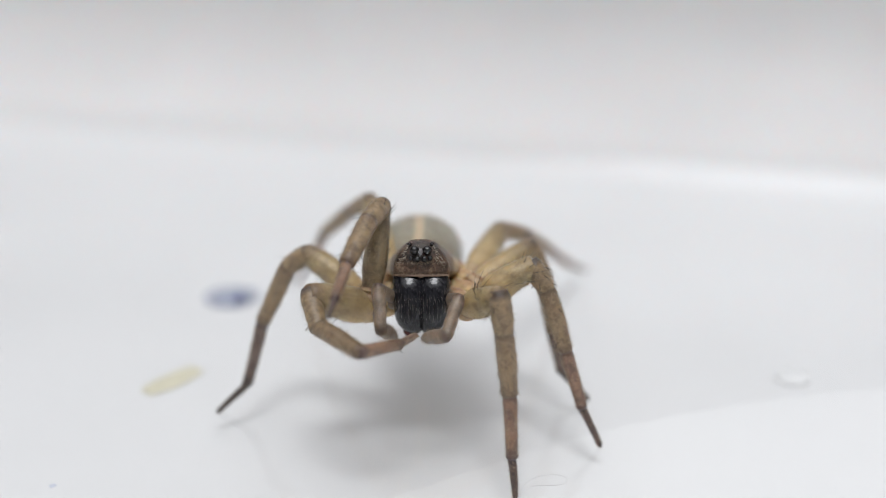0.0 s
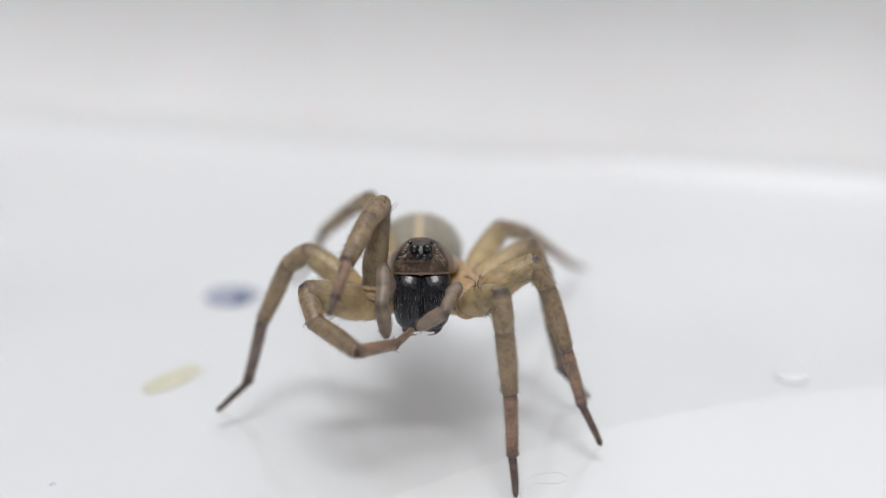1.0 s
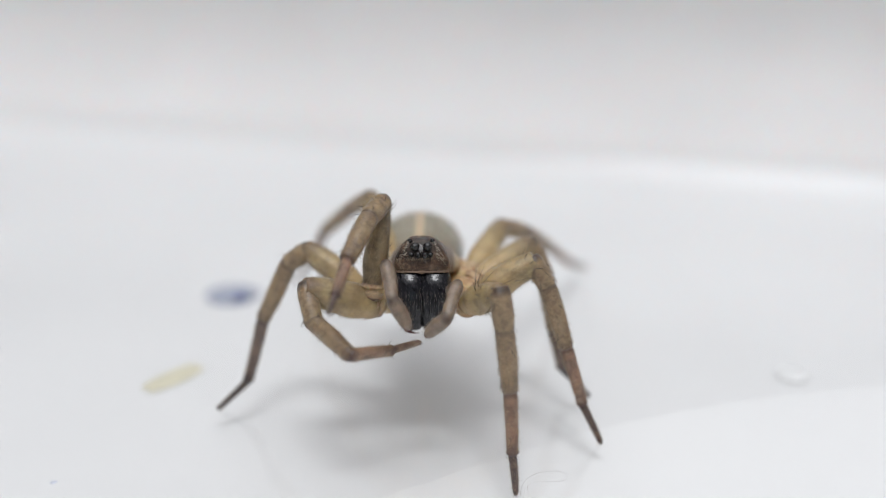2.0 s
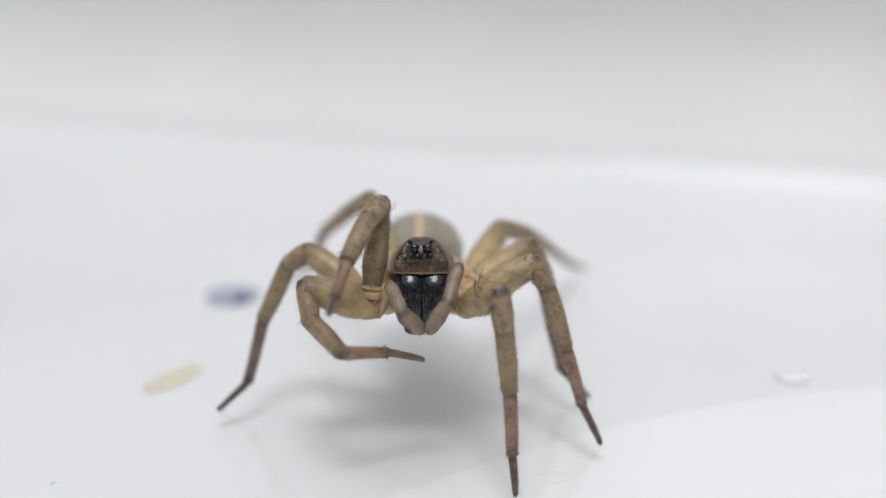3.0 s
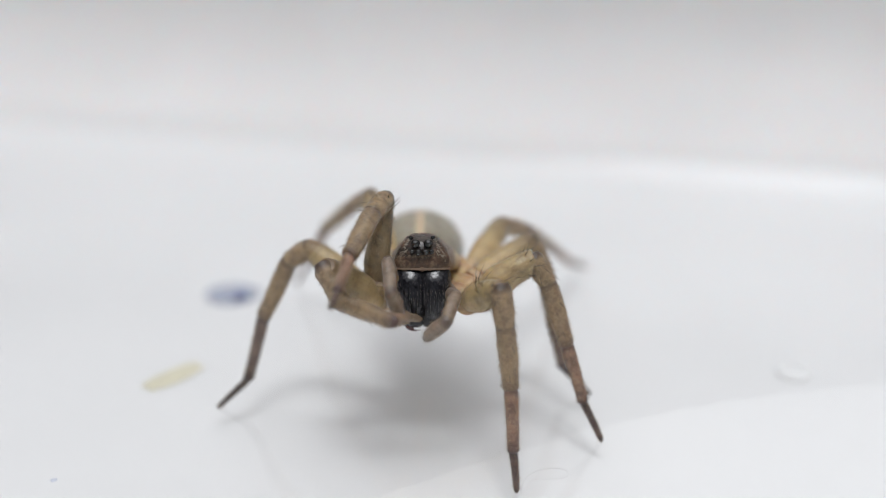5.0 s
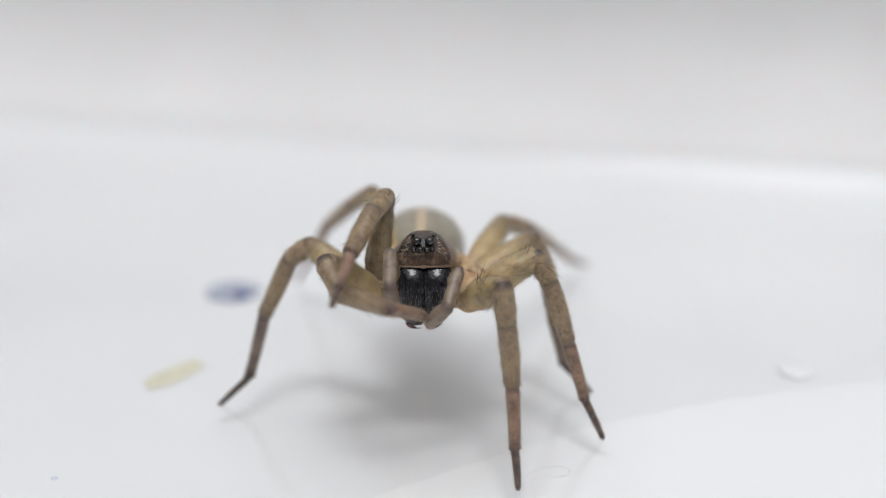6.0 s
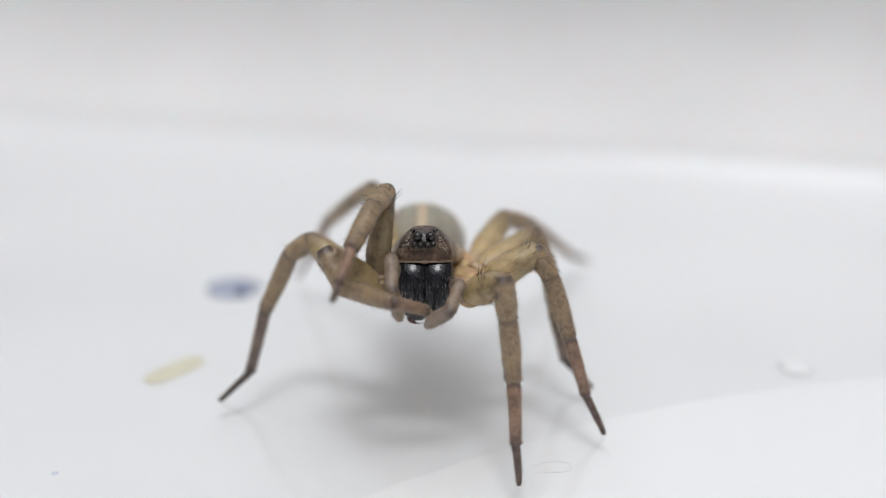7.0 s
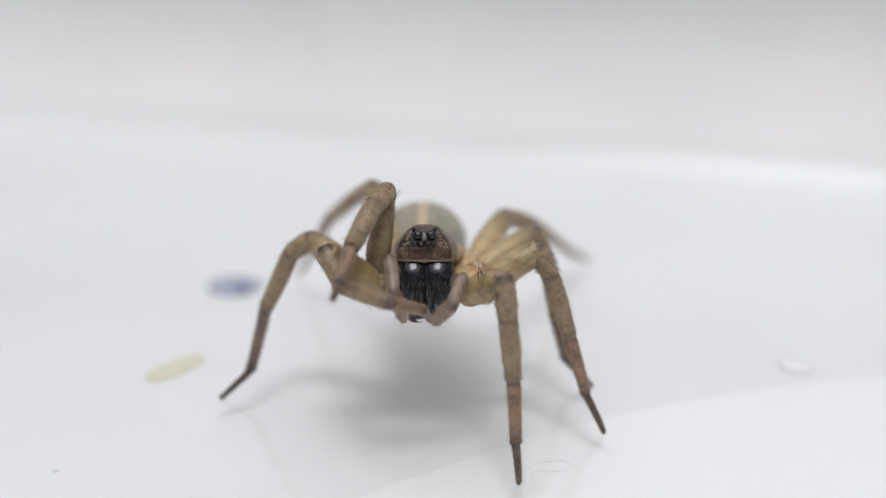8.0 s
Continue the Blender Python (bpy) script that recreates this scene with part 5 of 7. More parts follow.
    walk(groom["tarsus"], [
        (0, aim((0.27, -4.22, -0.21), (0.96, -2.65, -0.54))),
        (0.1, aim((0.44, -4.48, -0.21), (0.93, -2.82, -0.49))),
        (0.2, aim((0.61, -4.69, -0.23), (0.89, -2.98, -0.44))),
        (0.3, aim((0.43, -4.67, -0.17), (1.12, -3.08, -0.40))),
        (0.4, aim((0.50, -4.61, -0.11), (1.27, -3.06, -0.38))),
        (0.5, aim((0.57, -4.54, -0.10), (1.35, -2.99, -0.35))),
        (0.6, aim((0.26, -4.28, -0.34), (1.02, -2.70, -0.41))),
        (0.7, aim((0.28, -4.38, -0.30), (1.07, -2.83, -0.41))),
        (0.8, aim((0.29, -4.40, -0.30), (1.13, -2.87, -0.45))),
        (0.9, aim((0.18, -4.16, -0.38), (0.95, -2.59, -0.49))),
        (1, aim((0.07, -3.98, -0.43), (0.77, -2.38, -0.50))),
        (1.1, aim((0.12, -4.05, -0.52), (0.85, -2.46, -0.59))),
        (1.2, aim((0.20, -4.17, -0.58), (0.94, -2.59, -0.65))),
        (1.3, aim((0.24, -4.33, -0.52), (0.97, -2.73, -0.57))),
        (1.4, aim((0.28, -4.44, -0.49), (0.98, -2.84, -0.49))),
        (1.5, aim((0.29, -4.49, -0.49), (0.99, -2.88, -0.46))),
        (1.6, aim((0.14, -4.20, -0.63), (1.00, -2.67, -0.57))),
        (1.7, aim((-0.05, -3.87, -0.79), (1.00, -2.47, -0.70))),
        (1.8, aim((-0.08, -3.87, -0.80), (1.03, -2.52, -0.76))),
        (1.9, aim((-0.10, -3.91, -0.81), (1.07, -2.61, -0.88))),
        (2, aim((-0.12, -3.97, -0.82), (1.11, -2.74, -1.03))),
        (2.1, aim((-0.13, -4.03, -0.83), (1.15, -2.88, -1.16))),
        (2.2, aim((-0.14, -4.07, -0.83), (1.19, -3.02, -1.25))),
        (2.3, aim((-0.17, -4.10, -0.82), (1.21, -3.13, -1.30))),
        (2.4, aim((-0.19, -4.12, -0.81), (1.24, -3.26, -1.36))),
        (2.5, aim((-0.21, -4.12, -0.81), (1.26, -3.38, -1.40))),
        (2.6, aim((-0.23, -4.12, -0.81), (1.28, -3.50, -1.43))),
        (2.7, aim((-0.25, -4.10, -0.82), (1.29, -3.58, -1.45))),
        (2.8, aim((-0.27, -4.07, -0.83), (1.30, -3.60, -1.46))),
        (2.9, aim((-0.28, -4.03, -0.85), (1.30, -3.58, -1.45))),
        (3, aim((-0.30, -3.97, -0.87), (1.30, -3.54, -1.45))),
        (3.1, aim((-0.32, -3.91, -0.92), (1.29, -3.48, -1.47))),
        (3.2, aim((-0.33, -3.84, -0.97), (1.29, -3.42, -1.50))),
        (3.3, aim((-0.29, -3.71, -0.99), (1.32, -3.35, -1.56))),
        (3.4, aim((-0.17, -3.85, -0.79), (1.43, -3.58, -1.45))),
        (3.5, aim((0.29, -3.20, -0.82), (1.80, -2.51, -1.38))),
        (3.6, aim((1.02, -3.47, -0.78), (2.43, -2.76, -1.53))),
        (3.7, aim((1.39, -4.12, -0.23), (2.79, -3.38, -0.99))),
        (3.8, aim((1.82, -3.02, -0.99), (2.94, -2.24, -2.09))),
        (3.9, aim((1.88, -3.07, -1.13), (3.01, -2.16, -2.12))),
        (4, aim((0.77, -3.90, -0.12), (1.48, -2.48, -0.83))),
        (4.1, aim((0.64, -3.72, -0.01), (1.29, -2.30, -0.81))),
        (4.2, aim((0.59, -3.60, 0.00), (1.21, -2.17, -0.80))),
        (4.3, aim((0.57, -3.60, -0.01), (1.19, -2.09, -0.64))),
        (4.4, aim((0.56, -3.59, 0.04), (1.17, -2.03, -0.43))),
        (4.5, aim((0.53, -3.58, 0.14), (1.15, -2.00, -0.30))),
        (4.6, aim((0.45, -3.41, 0.16), (1.07, -1.86, -0.38))),
        (4.7, aim((0.38, -3.18, 0.13), (1.00, -1.66, -0.48))),
        (4.8, aim((0.39, -3.17, 0.17), (1.00, -1.67, -0.49))),
        (4.9, aim((0.43, -3.17, 0.21), (1.02, -1.69, -0.51))),
        (5, aim((0.50, -3.19, 0.25), (1.06, -1.72, -0.52))),
        (5.1, aim((0.59, -3.23, 0.30), (1.10, -1.77, -0.52))),
        (5.2, aim((0.69, -3.29, 0.35), (1.16, -1.85, -0.51))),
        (5.3, aim((0.79, -3.38, 0.42), (1.21, -1.95, -0.50))),
        (5.4, aim((0.89, -3.49, 0.48), (1.27, -2.07, -0.48))),
        (5.5, aim((0.99, -3.61, 0.55), (1.32, -2.21, -0.45))),
        (5.6, aim((1.06, -3.73, 0.61), (1.37, -2.35, -0.43))),
        (5.7, aim((1.12, -3.84, 0.66), (1.40, -2.48, -0.41))),
        (5.8, aim((1.14, -3.94, 0.70), (1.41, -2.60, -0.40))),
        (5.9, aim((1.15, -4.03, 0.68), (1.42, -2.70, -0.42))),
        (6, aim((1.15, -4.12, 0.66), (1.42, -2.79, -0.43))),
        (6.1, aim((1.17, -3.93, 0.64), (1.45, -2.60, -0.45))),
        (6.2, aim((1.22, -3.70, 0.59), (1.50, -2.36, -0.50))),
        (6.3, aim((1.29, -3.77, 0.59), (1.57, -2.43, -0.50))),
        (6.4, aim((1.38, -3.87, 0.61), (1.66, -2.53, -0.48))),
        (6.5, aim((1.42, -3.92, 0.59), (1.70, -2.58, -0.49))),
        (6.6, aim((1.34, -3.63, 0.50), (1.63, -2.29, -0.59))),
        (6.7, aim((1.26, -3.22, 0.35), (1.54, -1.89, -0.75))),
        (6.8, aim((1.25, -3.30, 0.35), (1.54, -1.96, -0.74))),
        (6.9, aim((1.25, -3.44, 0.38), (1.53, -2.10, -0.72))),
        (7, aim((1.25, -3.53, 0.39), (1.53, -2.19, -0.71))),
        (7.1, aim((1.23, -3.54, 0.38), (1.51, -2.20, -0.71))),
        (7.2, aim((1.21, -3.53, 0.38), (1.49, -2.19, -0.72))),
        (7.3, aim((1.18, -3.52, 0.37), (1.46, -2.18, -0.72))),
        (7.4, aim((1.16, -3.51, 0.37), (1.43, -2.17, -0.73))),
        (7.5, aim((1.14, -3.53, 0.37), (1.41, -2.19, -0.73))),
        (7.6, aim((1.13, -3.55, 0.38), (1.40, -2.22, -0.71))),
        (7.7, aim((1.12, -3.59, 0.39), (1.39, -2.26, -0.71))),
        (7.8, aim((1.11, -3.63, 0.40), (1.38, -2.30, -0.70))),
        (7.9, aim((1.10, -3.66, 0.40), (1.38, -2.33, -0.69))),
        (8, aim((1.10, -3.67, 0.41), (1.37, -2.34, -0.69)))])
    walk(palp_a["femur"], [
        (0, aim((0.04, 0.12, -0.08), (-0.64, -1.85, 1.30))),
        (0.1, aim((0.01, 0.04, -0.04), (-0.38, -1.68, 1.73))),
        (0.2, aim((-0.03, -0.13, 0.21), (-0.31, -1.44, 2.32))),
        (0.3, aim((-0.00, -0.00, 0.00), (-0.33, -1.62, 1.88))),
        (0.4, aim((-0.02, -0.10, 0.15), (-0.27, -1.49, 2.22))),
        (0.5, aim((-0.03, -0.13, 0.20), (-0.31, -1.46, 2.30))),
        (0.6, aim((-0.01, -0.03, 0.04), (-0.46, -1.60, 1.94))),
        (0.7, aim((-0.02, -0.11, 0.18), (-0.22, -1.46, 2.28))),
        (0.8, aim((-0.02, -0.08, 0.11), (-0.32, -1.51, 2.13))),
        (0.9, aim((0.03, 0.09, -0.07), (-0.58, -1.77, 1.49))),
        (1, aim((-0.01, -0.04, 0.05), (-0.41, -1.56, 1.99))),
        (1.1, aim((-0.02, -0.08, 0.12), (-0.32, -1.51, 2.15))),
        (1.2, aim((0.00, 0.01, -0.01), (-0.22, -1.62, 1.88))),
        (1.3, aim((-0.01, -0.05, 0.07), (-0.29, -1.57, 2.03))),
        (1.4, aim((-0.03, -0.13, 0.20), (-0.33, -1.48, 2.28))),
        (1.5, aim((0.01, 0.03, -0.03), (-0.36, -1.70, 1.75))),
        (1.6, aim((-0.00, -0.03, 0.03), (-0.30, -1.63, 1.92))),
        (1.7, aim((-0.02, -0.13, 0.19), (-0.28, -1.49, 2.27))),
        (1.8, aim((-0.02, -0.09, 0.13), (-0.31, -1.54, 2.15))),
        (1.9, aim((-0.01, -0.06, 0.08), (-0.33, -1.60, 2.02))),
        (2, aim((-0.02, -0.08, 0.11), (-0.29, -1.57, 2.10))),
        (2.1, aim((-0.02, -0.10, 0.14), (-0.25, -1.54, 2.17))),
        (2.2, aim((-0.01, -0.03, 0.04), (-0.30, -1.63, 1.94))),
        (2.3, aim((0.01, 0.03, -0.03), (-0.34, -1.73, 1.70))),
        (2.4, aim((-0.00, -0.00, 0.00), (-0.34, -1.68, 1.83))),
        (2.5, aim((-0.01, -0.06, 0.08), (-0.33, -1.60, 2.02))),
        (2.6, aim((-0.01, -0.05, 0.06), (-0.33, -1.62, 1.97))),
        (2.7, aim((0.02, 0.08, -0.07), (-0.39, -1.82, 1.50))),
        (2.8, aim((0.04, 0.16, -0.09), (-0.43, -1.97, 1.13))),
        (2.9, aim((0.02, 0.21, -0.11), (-0.19, -2.00, 1.05))),
        (3, aim((0.01, 0.16, -0.11), (-0.10, -1.90, 1.31))),
        (3.1, aim((0.03, 0.14, -0.09), (-0.38, -1.90, 1.30))),
        (3.2, aim((0.03, 0.19, -0.10), (-0.35, -2.01, 1.03))),
        (3.3, aim((-0.03, -0.10, 0.14), (-0.43, -1.56, 2.13))),
        (3.4, aim((0.01, 0.06, -0.05), (-0.36, -1.77, 1.60))),
        (3.5, aim((0.01, 0.20, -0.12), (-0.12, -1.95, 1.16))),
        (3.6, aim((-0.03, -0.11, 0.16), (-0.34, -1.53, 2.20))),
        (3.7, aim((-0.03, -0.17, 0.28), (-0.29, -1.45, 2.41))),
        (3.8, aim((-0.03, -0.20, 0.36), (-0.19, -1.40, 2.55))),
        (3.9, aim((-0.01, -0.07, 0.08), (-0.22, -1.60, 2.05))),
        (4, aim((-0.01, -0.09, 0.12), (-0.14, -1.57, 2.14))),
        (4.1, aim((-0.02, -0.14, 0.21), (-0.18, -1.50, 2.29))),
        (4.2, aim((-0.02, -0.13, 0.20), (-0.22, -1.51, 2.28))),
        (4.3, aim((-0.01, -0.10, 0.14), (-0.18, -1.55, 2.17))),
        (4.4, aim((-0.01, -0.11, 0.16), (-0.20, -1.54, 2.20))),
        (4.5, aim((-0.02, -0.12, 0.17), (-0.22, -1.53, 2.23))),
        (4.6, aim((-0.02, -0.11, 0.16), (-0.25, -1.52, 2.21))),
        (4.7, aim((-0.02, -0.11, 0.15), (-0.27, -1.52, 2.20))),
        (4.8, aim((-0.02, -0.09, 0.13), (-0.27, -1.53, 2.15))),
        (4.9, aim((-0.01, -0.07, 0.09), (-0.25, -1.54, 2.09))),
        (5, aim((-0.01, -0.07, 0.10), (-0.26, -1.52, 2.12))),
        (5.1, aim((-0.03, -0.14, 0.24), (-0.27, -1.41, 2.39))),
        (5.2, aim((-0.04, -0.18, 0.35), (-0.29, -1.33, 2.55))),
        (5.3, aim((-0.04, -0.17, 0.33), (-0.28, -1.34, 2.52))),
        (5.4, aim((-0.03, -0.16, 0.29), (-0.27, -1.34, 2.48))),
        (5.5, aim((-0.03, -0.14, 0.25), (-0.25, -1.36, 2.42))),
        (5.6, aim((-0.02, -0.11, 0.18), (-0.25, -1.39, 2.31))),
        (5.7, aim((-0.01, -0.06, 0.09), (-0.24, -1.45, 2.16))),
        (5.8, aim((-0.00, -0.03, 0.04), (-0.24, -1.47, 2.07))),
        (5.9, aim((-0.01, -0.05, 0.08), (-0.28, -1.43, 2.14))),
        (6, aim((-0.02, -0.09, 0.16), (-0.23, -1.36, 2.30))),
        (6.1, aim((-0.01, -0.06, 0.09), (-0.21, -1.40, 2.19))),
        (6.2, aim((-0.01, -0.05, 0.07), (-0.27, -1.40, 2.15))),
        (6.3, aim((-0.00, -0.03, 0.04), (-0.17, -1.41, 2.12))),
        (6.4, aim((0.00, 0.01, -0.01), (-0.23, -1.45, 2.00))),
        (6.5, aim((0.00, 0.02, -0.03), (-0.29, -1.45, 1.97))),
        (6.6, aim((0.00, 0.00, -0.00), (-0.24, -1.42, 2.04))),
        (6.7, aim((0.00, 0.02, -0.03), (-0.24, -1.43, 2.00))),
        (6.8, aim((0.00, 0.02, -0.03), (-0.26, -1.42, 2.00))),
        (6.9, aim((0.00, 0.02, -0.03), (-0.29, -1.41, 2.00))),
        (7, aim((0.01, 0.06, -0.08), (-0.22, -1.44, 1.90))),
        (7.1, aim((0.01, 0.05, -0.06), (-0.29, -1.47, 1.90))),
        (7.2, aim((0.00, 0.01, -0.01), (-0.32, -1.47, 1.98))),
        (7.3, aim((-0.01, -0.03, 0.04), (-0.33, -1.46, 2.07))),
        (7.4, aim((-0.01, -0.03, 0.04), (-0.30, -1.50, 2.03))),
        (7.5, aim((-0.00, -0.02, 0.02), (-0.27, -1.56, 1.97))),
        (7.6, aim((0.00, 0.01, -0.01), (-0.25, -1.56, 1.92))),
        (7.7, aim((0.00, 0.03, -0.04), (-0.24, -1.55, 1.88))),
        (7.8, aim((0.01, 0.04, -0.04), (-0.27, -1.53, 1.88))),
        (7.9, aim((0.01, 0.04, -0.05), (-0.29, -1.52, 1.88))),
        (8, aim((0.01, 0.08, -0.09), (-0.28, -1.53, 1.79)))])
    walk(palp_a["tibia"], [
        (0, aim((-0.64, -1.85, 1.30), (-0.51, -2.91, -0.06))),
        (0.1, aim((-0.38, -1.68, 1.73), (-0.53, -2.44, 0.15))),
        (0.2, aim((-0.31, -1.44, 2.32), (0.16, -2.72, 1.28))),
        (0.3, aim((-0.33, -1.62, 1.88), (0.15, -3.01, 1.00))),
        (0.4, aim((-0.27, -1.49, 2.22), (-0.39, -3.03, 1.40))),
        (0.5, aim((-0.31, -1.46, 2.30), (-0.04, -2.50, 0.94))),
        (0.6, aim((-0.46, -1.60, 1.94), (-0.23, -2.88, 0.81))),
        (0.7, aim((-0.22, -1.46, 2.28), (-0.47, -2.91, 1.32))),
        (0.8, aim((-0.32, -1.51, 2.13), (-0.12, -2.89, 1.10))),
        (0.9, aim((-0.58, -1.77, 1.49), (-0.50, -3.12, 0.40))),
        (1, aim((-0.41, -1.56, 1.99), (-0.45, -2.92, 0.90))),
        (1.1, aim((-0.32, -1.51, 2.15), (0.16, -2.97, 1.39))),
        (1.2, aim((-0.22, -1.62, 1.88), (0.31, -3.06, 1.11))),
        (1.3, aim((-0.29, -1.57, 2.03), (0.17, -2.85, 1.00))),
        (1.4, aim((-0.33, -1.48, 2.28), (0.05, -2.91, 1.40))),
        (1.5, aim((-0.36, -1.70, 1.75), (-0.05, -3.18, 0.91))),
        (1.6, aim((-0.30, -1.63, 1.92), (-0.09, -3.05, 0.95))),
        (1.7, aim((-0.28, -1.49, 2.27), (-0.21, -3.02, 1.44))),
        (1.8, aim((-0.31, -1.54, 2.15), (-0.14, -3.02, 1.25))),
        (1.9, aim((-0.33, -1.60, 2.02), (-0.04, -2.98, 1.03))),
        (2, aim((-0.29, -1.57, 2.10), (0.01, -2.96, 1.13))),
        (2.1, aim((-0.25, -1.54, 2.17), (0.04, -2.96, 1.24))),
        (2.2, aim((-0.30, -1.63, 1.94), (-0.03, -3.09, 1.06))),
        (2.3, aim((-0.34, -1.73, 1.70), (-0.10, -3.23, 0.87))),
        (2.4, aim((-0.34, -1.68, 1.83), (-0.10, -3.16, 0.97))),
        (2.5, aim((-0.33, -1.60, 2.02), (-0.10, -3.06, 1.11))),
        (2.6, aim((-0.33, -1.62, 1.97), (-0.10, -3.10, 1.11))),
        (2.7, aim((-0.39, -1.82, 1.50), (-0.08, -3.40, 0.89))),
        (2.8, aim((-0.43, -1.97, 1.13), (-0.08, -3.59, 0.68))),
        (2.9, aim((-0.19, -2.00, 1.05), (0.12, -3.64, 0.61))),
        (3, aim((-0.10, -1.90, 1.31), (0.44, -3.44, 0.82))),
        (3.1, aim((-0.38, -1.90, 1.30), (-0.04, -3.44, 0.60))),
        (3.2, aim((-0.35, -2.01, 1.03), (0.02, -3.59, 0.46))),
        (3.3, aim((-0.43, -1.56, 2.13), (-0.14, -2.82, 0.98))),
        (3.4, aim((-0.36, -1.77, 1.60), (0.22, -3.25, 0.96))),
        (3.5, aim((-0.12, -1.95, 1.16), (0.17, -3.50, 0.47))),
        (3.6, aim((-0.34, -1.53, 2.20), (-0.14, -2.95, 1.22))),
        (3.7, aim((-0.29, -1.45, 2.41), (-0.04, -3.07, 1.87))),
        (3.8, aim((-0.19, -1.40, 2.55), (0.02, -2.95, 1.83))),
        (3.9, aim((-0.22, -1.60, 2.05), (0.16, -3.03, 1.18))),
        (4, aim((-0.14, -1.57, 2.14), (0.07, -3.13, 1.43))),
        (4.1, aim((-0.18, -1.50, 2.29), (0.11, -2.88, 1.29))),
        (4.2, aim((-0.22, -1.51, 2.28), (-0.10, -3.03, 1.44))),
        (4.3, aim((-0.18, -1.55, 2.17), (0.03, -3.11, 1.45))),
        (4.4, aim((-0.20, -1.54, 2.20), (0.03, -3.12, 1.54))),
        (4.5, aim((-0.22, -1.53, 2.23), (0.03, -3.13, 1.62))),
        (4.6, aim((-0.25, -1.52, 2.21), (-0.08, -3.14, 1.61))),
        (4.7, aim((-0.27, -1.52, 2.20), (-0.20, -3.16, 1.61))),
        (4.8, aim((-0.27, -1.53, 2.15), (-0.16, -3.14, 1.52))),
        (4.9, aim((-0.25, -1.54, 2.09), (-0.09, -3.12, 1.39))),
        (5, aim((-0.26, -1.52, 2.12), (-0.09, -3.09, 1.41))),
        (5.1, aim((-0.27, -1.41, 2.39), (-0.14, -3.00, 1.69))),
        (5.2, aim((-0.29, -1.33, 2.55), (-0.18, -2.93, 1.87))),
        (5.3, aim((-0.28, -1.34, 2.52), (-0.17, -2.93, 1.84))),
        (5.4, aim((-0.27, -1.34, 2.48), (-0.13, -2.92, 1.77))),
        (5.5, aim((-0.25, -1.36, 2.42), (-0.12, -2.93, 1.70))),
        (5.6, aim((-0.25, -1.39, 2.31), (-0.13, -2.97, 1.58))),
        (5.7, aim((-0.24, -1.45, 2.16), (-0.15, -3.03, 1.44))),
        (5.8, aim((-0.24, -1.47, 2.07), (-0.17, -3.06, 1.36))),
        (5.9, aim((-0.28, -1.43, 2.14), (-0.26, -2.96, 1.31))),
        (6, aim((-0.23, -1.36, 2.30), (-0.21, -2.89, 1.46))),
        (6.1, aim((-0.21, -1.40, 2.19), (-0.20, -2.93, 1.35))),
        (6.2, aim((-0.27, -1.40, 2.15), (-0.19, -2.93, 1.31))),
        (6.3, aim((-0.17, -1.41, 2.12), (-0.14, -3.00, 1.41))),
        (6.4, aim((-0.23, -1.45, 2.00), (-0.11, -2.97, 1.16))),
        (6.5, aim((-0.29, -1.45, 1.97), (-0.12, -3.02, 1.25))),
        (6.6, aim((-0.24, -1.42, 2.04), (-0.15, -3.00, 1.33))),
        (6.7, aim((-0.24, -1.43, 2.00), (-0.08, -2.96, 1.20))),
        (6.8, aim((-0.26, -1.42, 2.00), (-0.10, -2.94, 1.18))),
        (6.9, aim((-0.29, -1.41, 2.00), (-0.12, -2.91, 1.15))),
        (7, aim((-0.22, -1.44, 1.90), (-0.16, -2.97, 1.07))),
        (7.1, aim((-0.29, -1.47, 1.90), (-0.17, -2.99, 1.06))),
        (7.2, aim((-0.32, -1.47, 1.98), (-0.21, -3.02, 1.21))),
        (7.3, aim((-0.33, -1.46, 2.07), (-0.24, -3.04, 1.35))),
        (7.4, aim((-0.30, -1.50, 2.03), (-0.20, -3.09, 1.31))),
        (7.5, aim((-0.27, -1.56, 1.97), (-0.15, -3.13, 1.26))),
        (7.6, aim((-0.25, -1.56, 1.92), (-0.12, -3.14, 1.21))),
        (7.7, aim((-0.24, -1.55, 1.88), (-0.11, -3.13, 1.18))),
        (7.8, aim((-0.27, -1.53, 1.88), (-0.14, -3.12, 1.17))),
        (7.9, aim((-0.29, -1.52, 1.88), (-0.17, -3.10, 1.17))),
        (8, aim((-0.28, -1.53, 1.79), (-0.07, -3.03, 0.95)))])
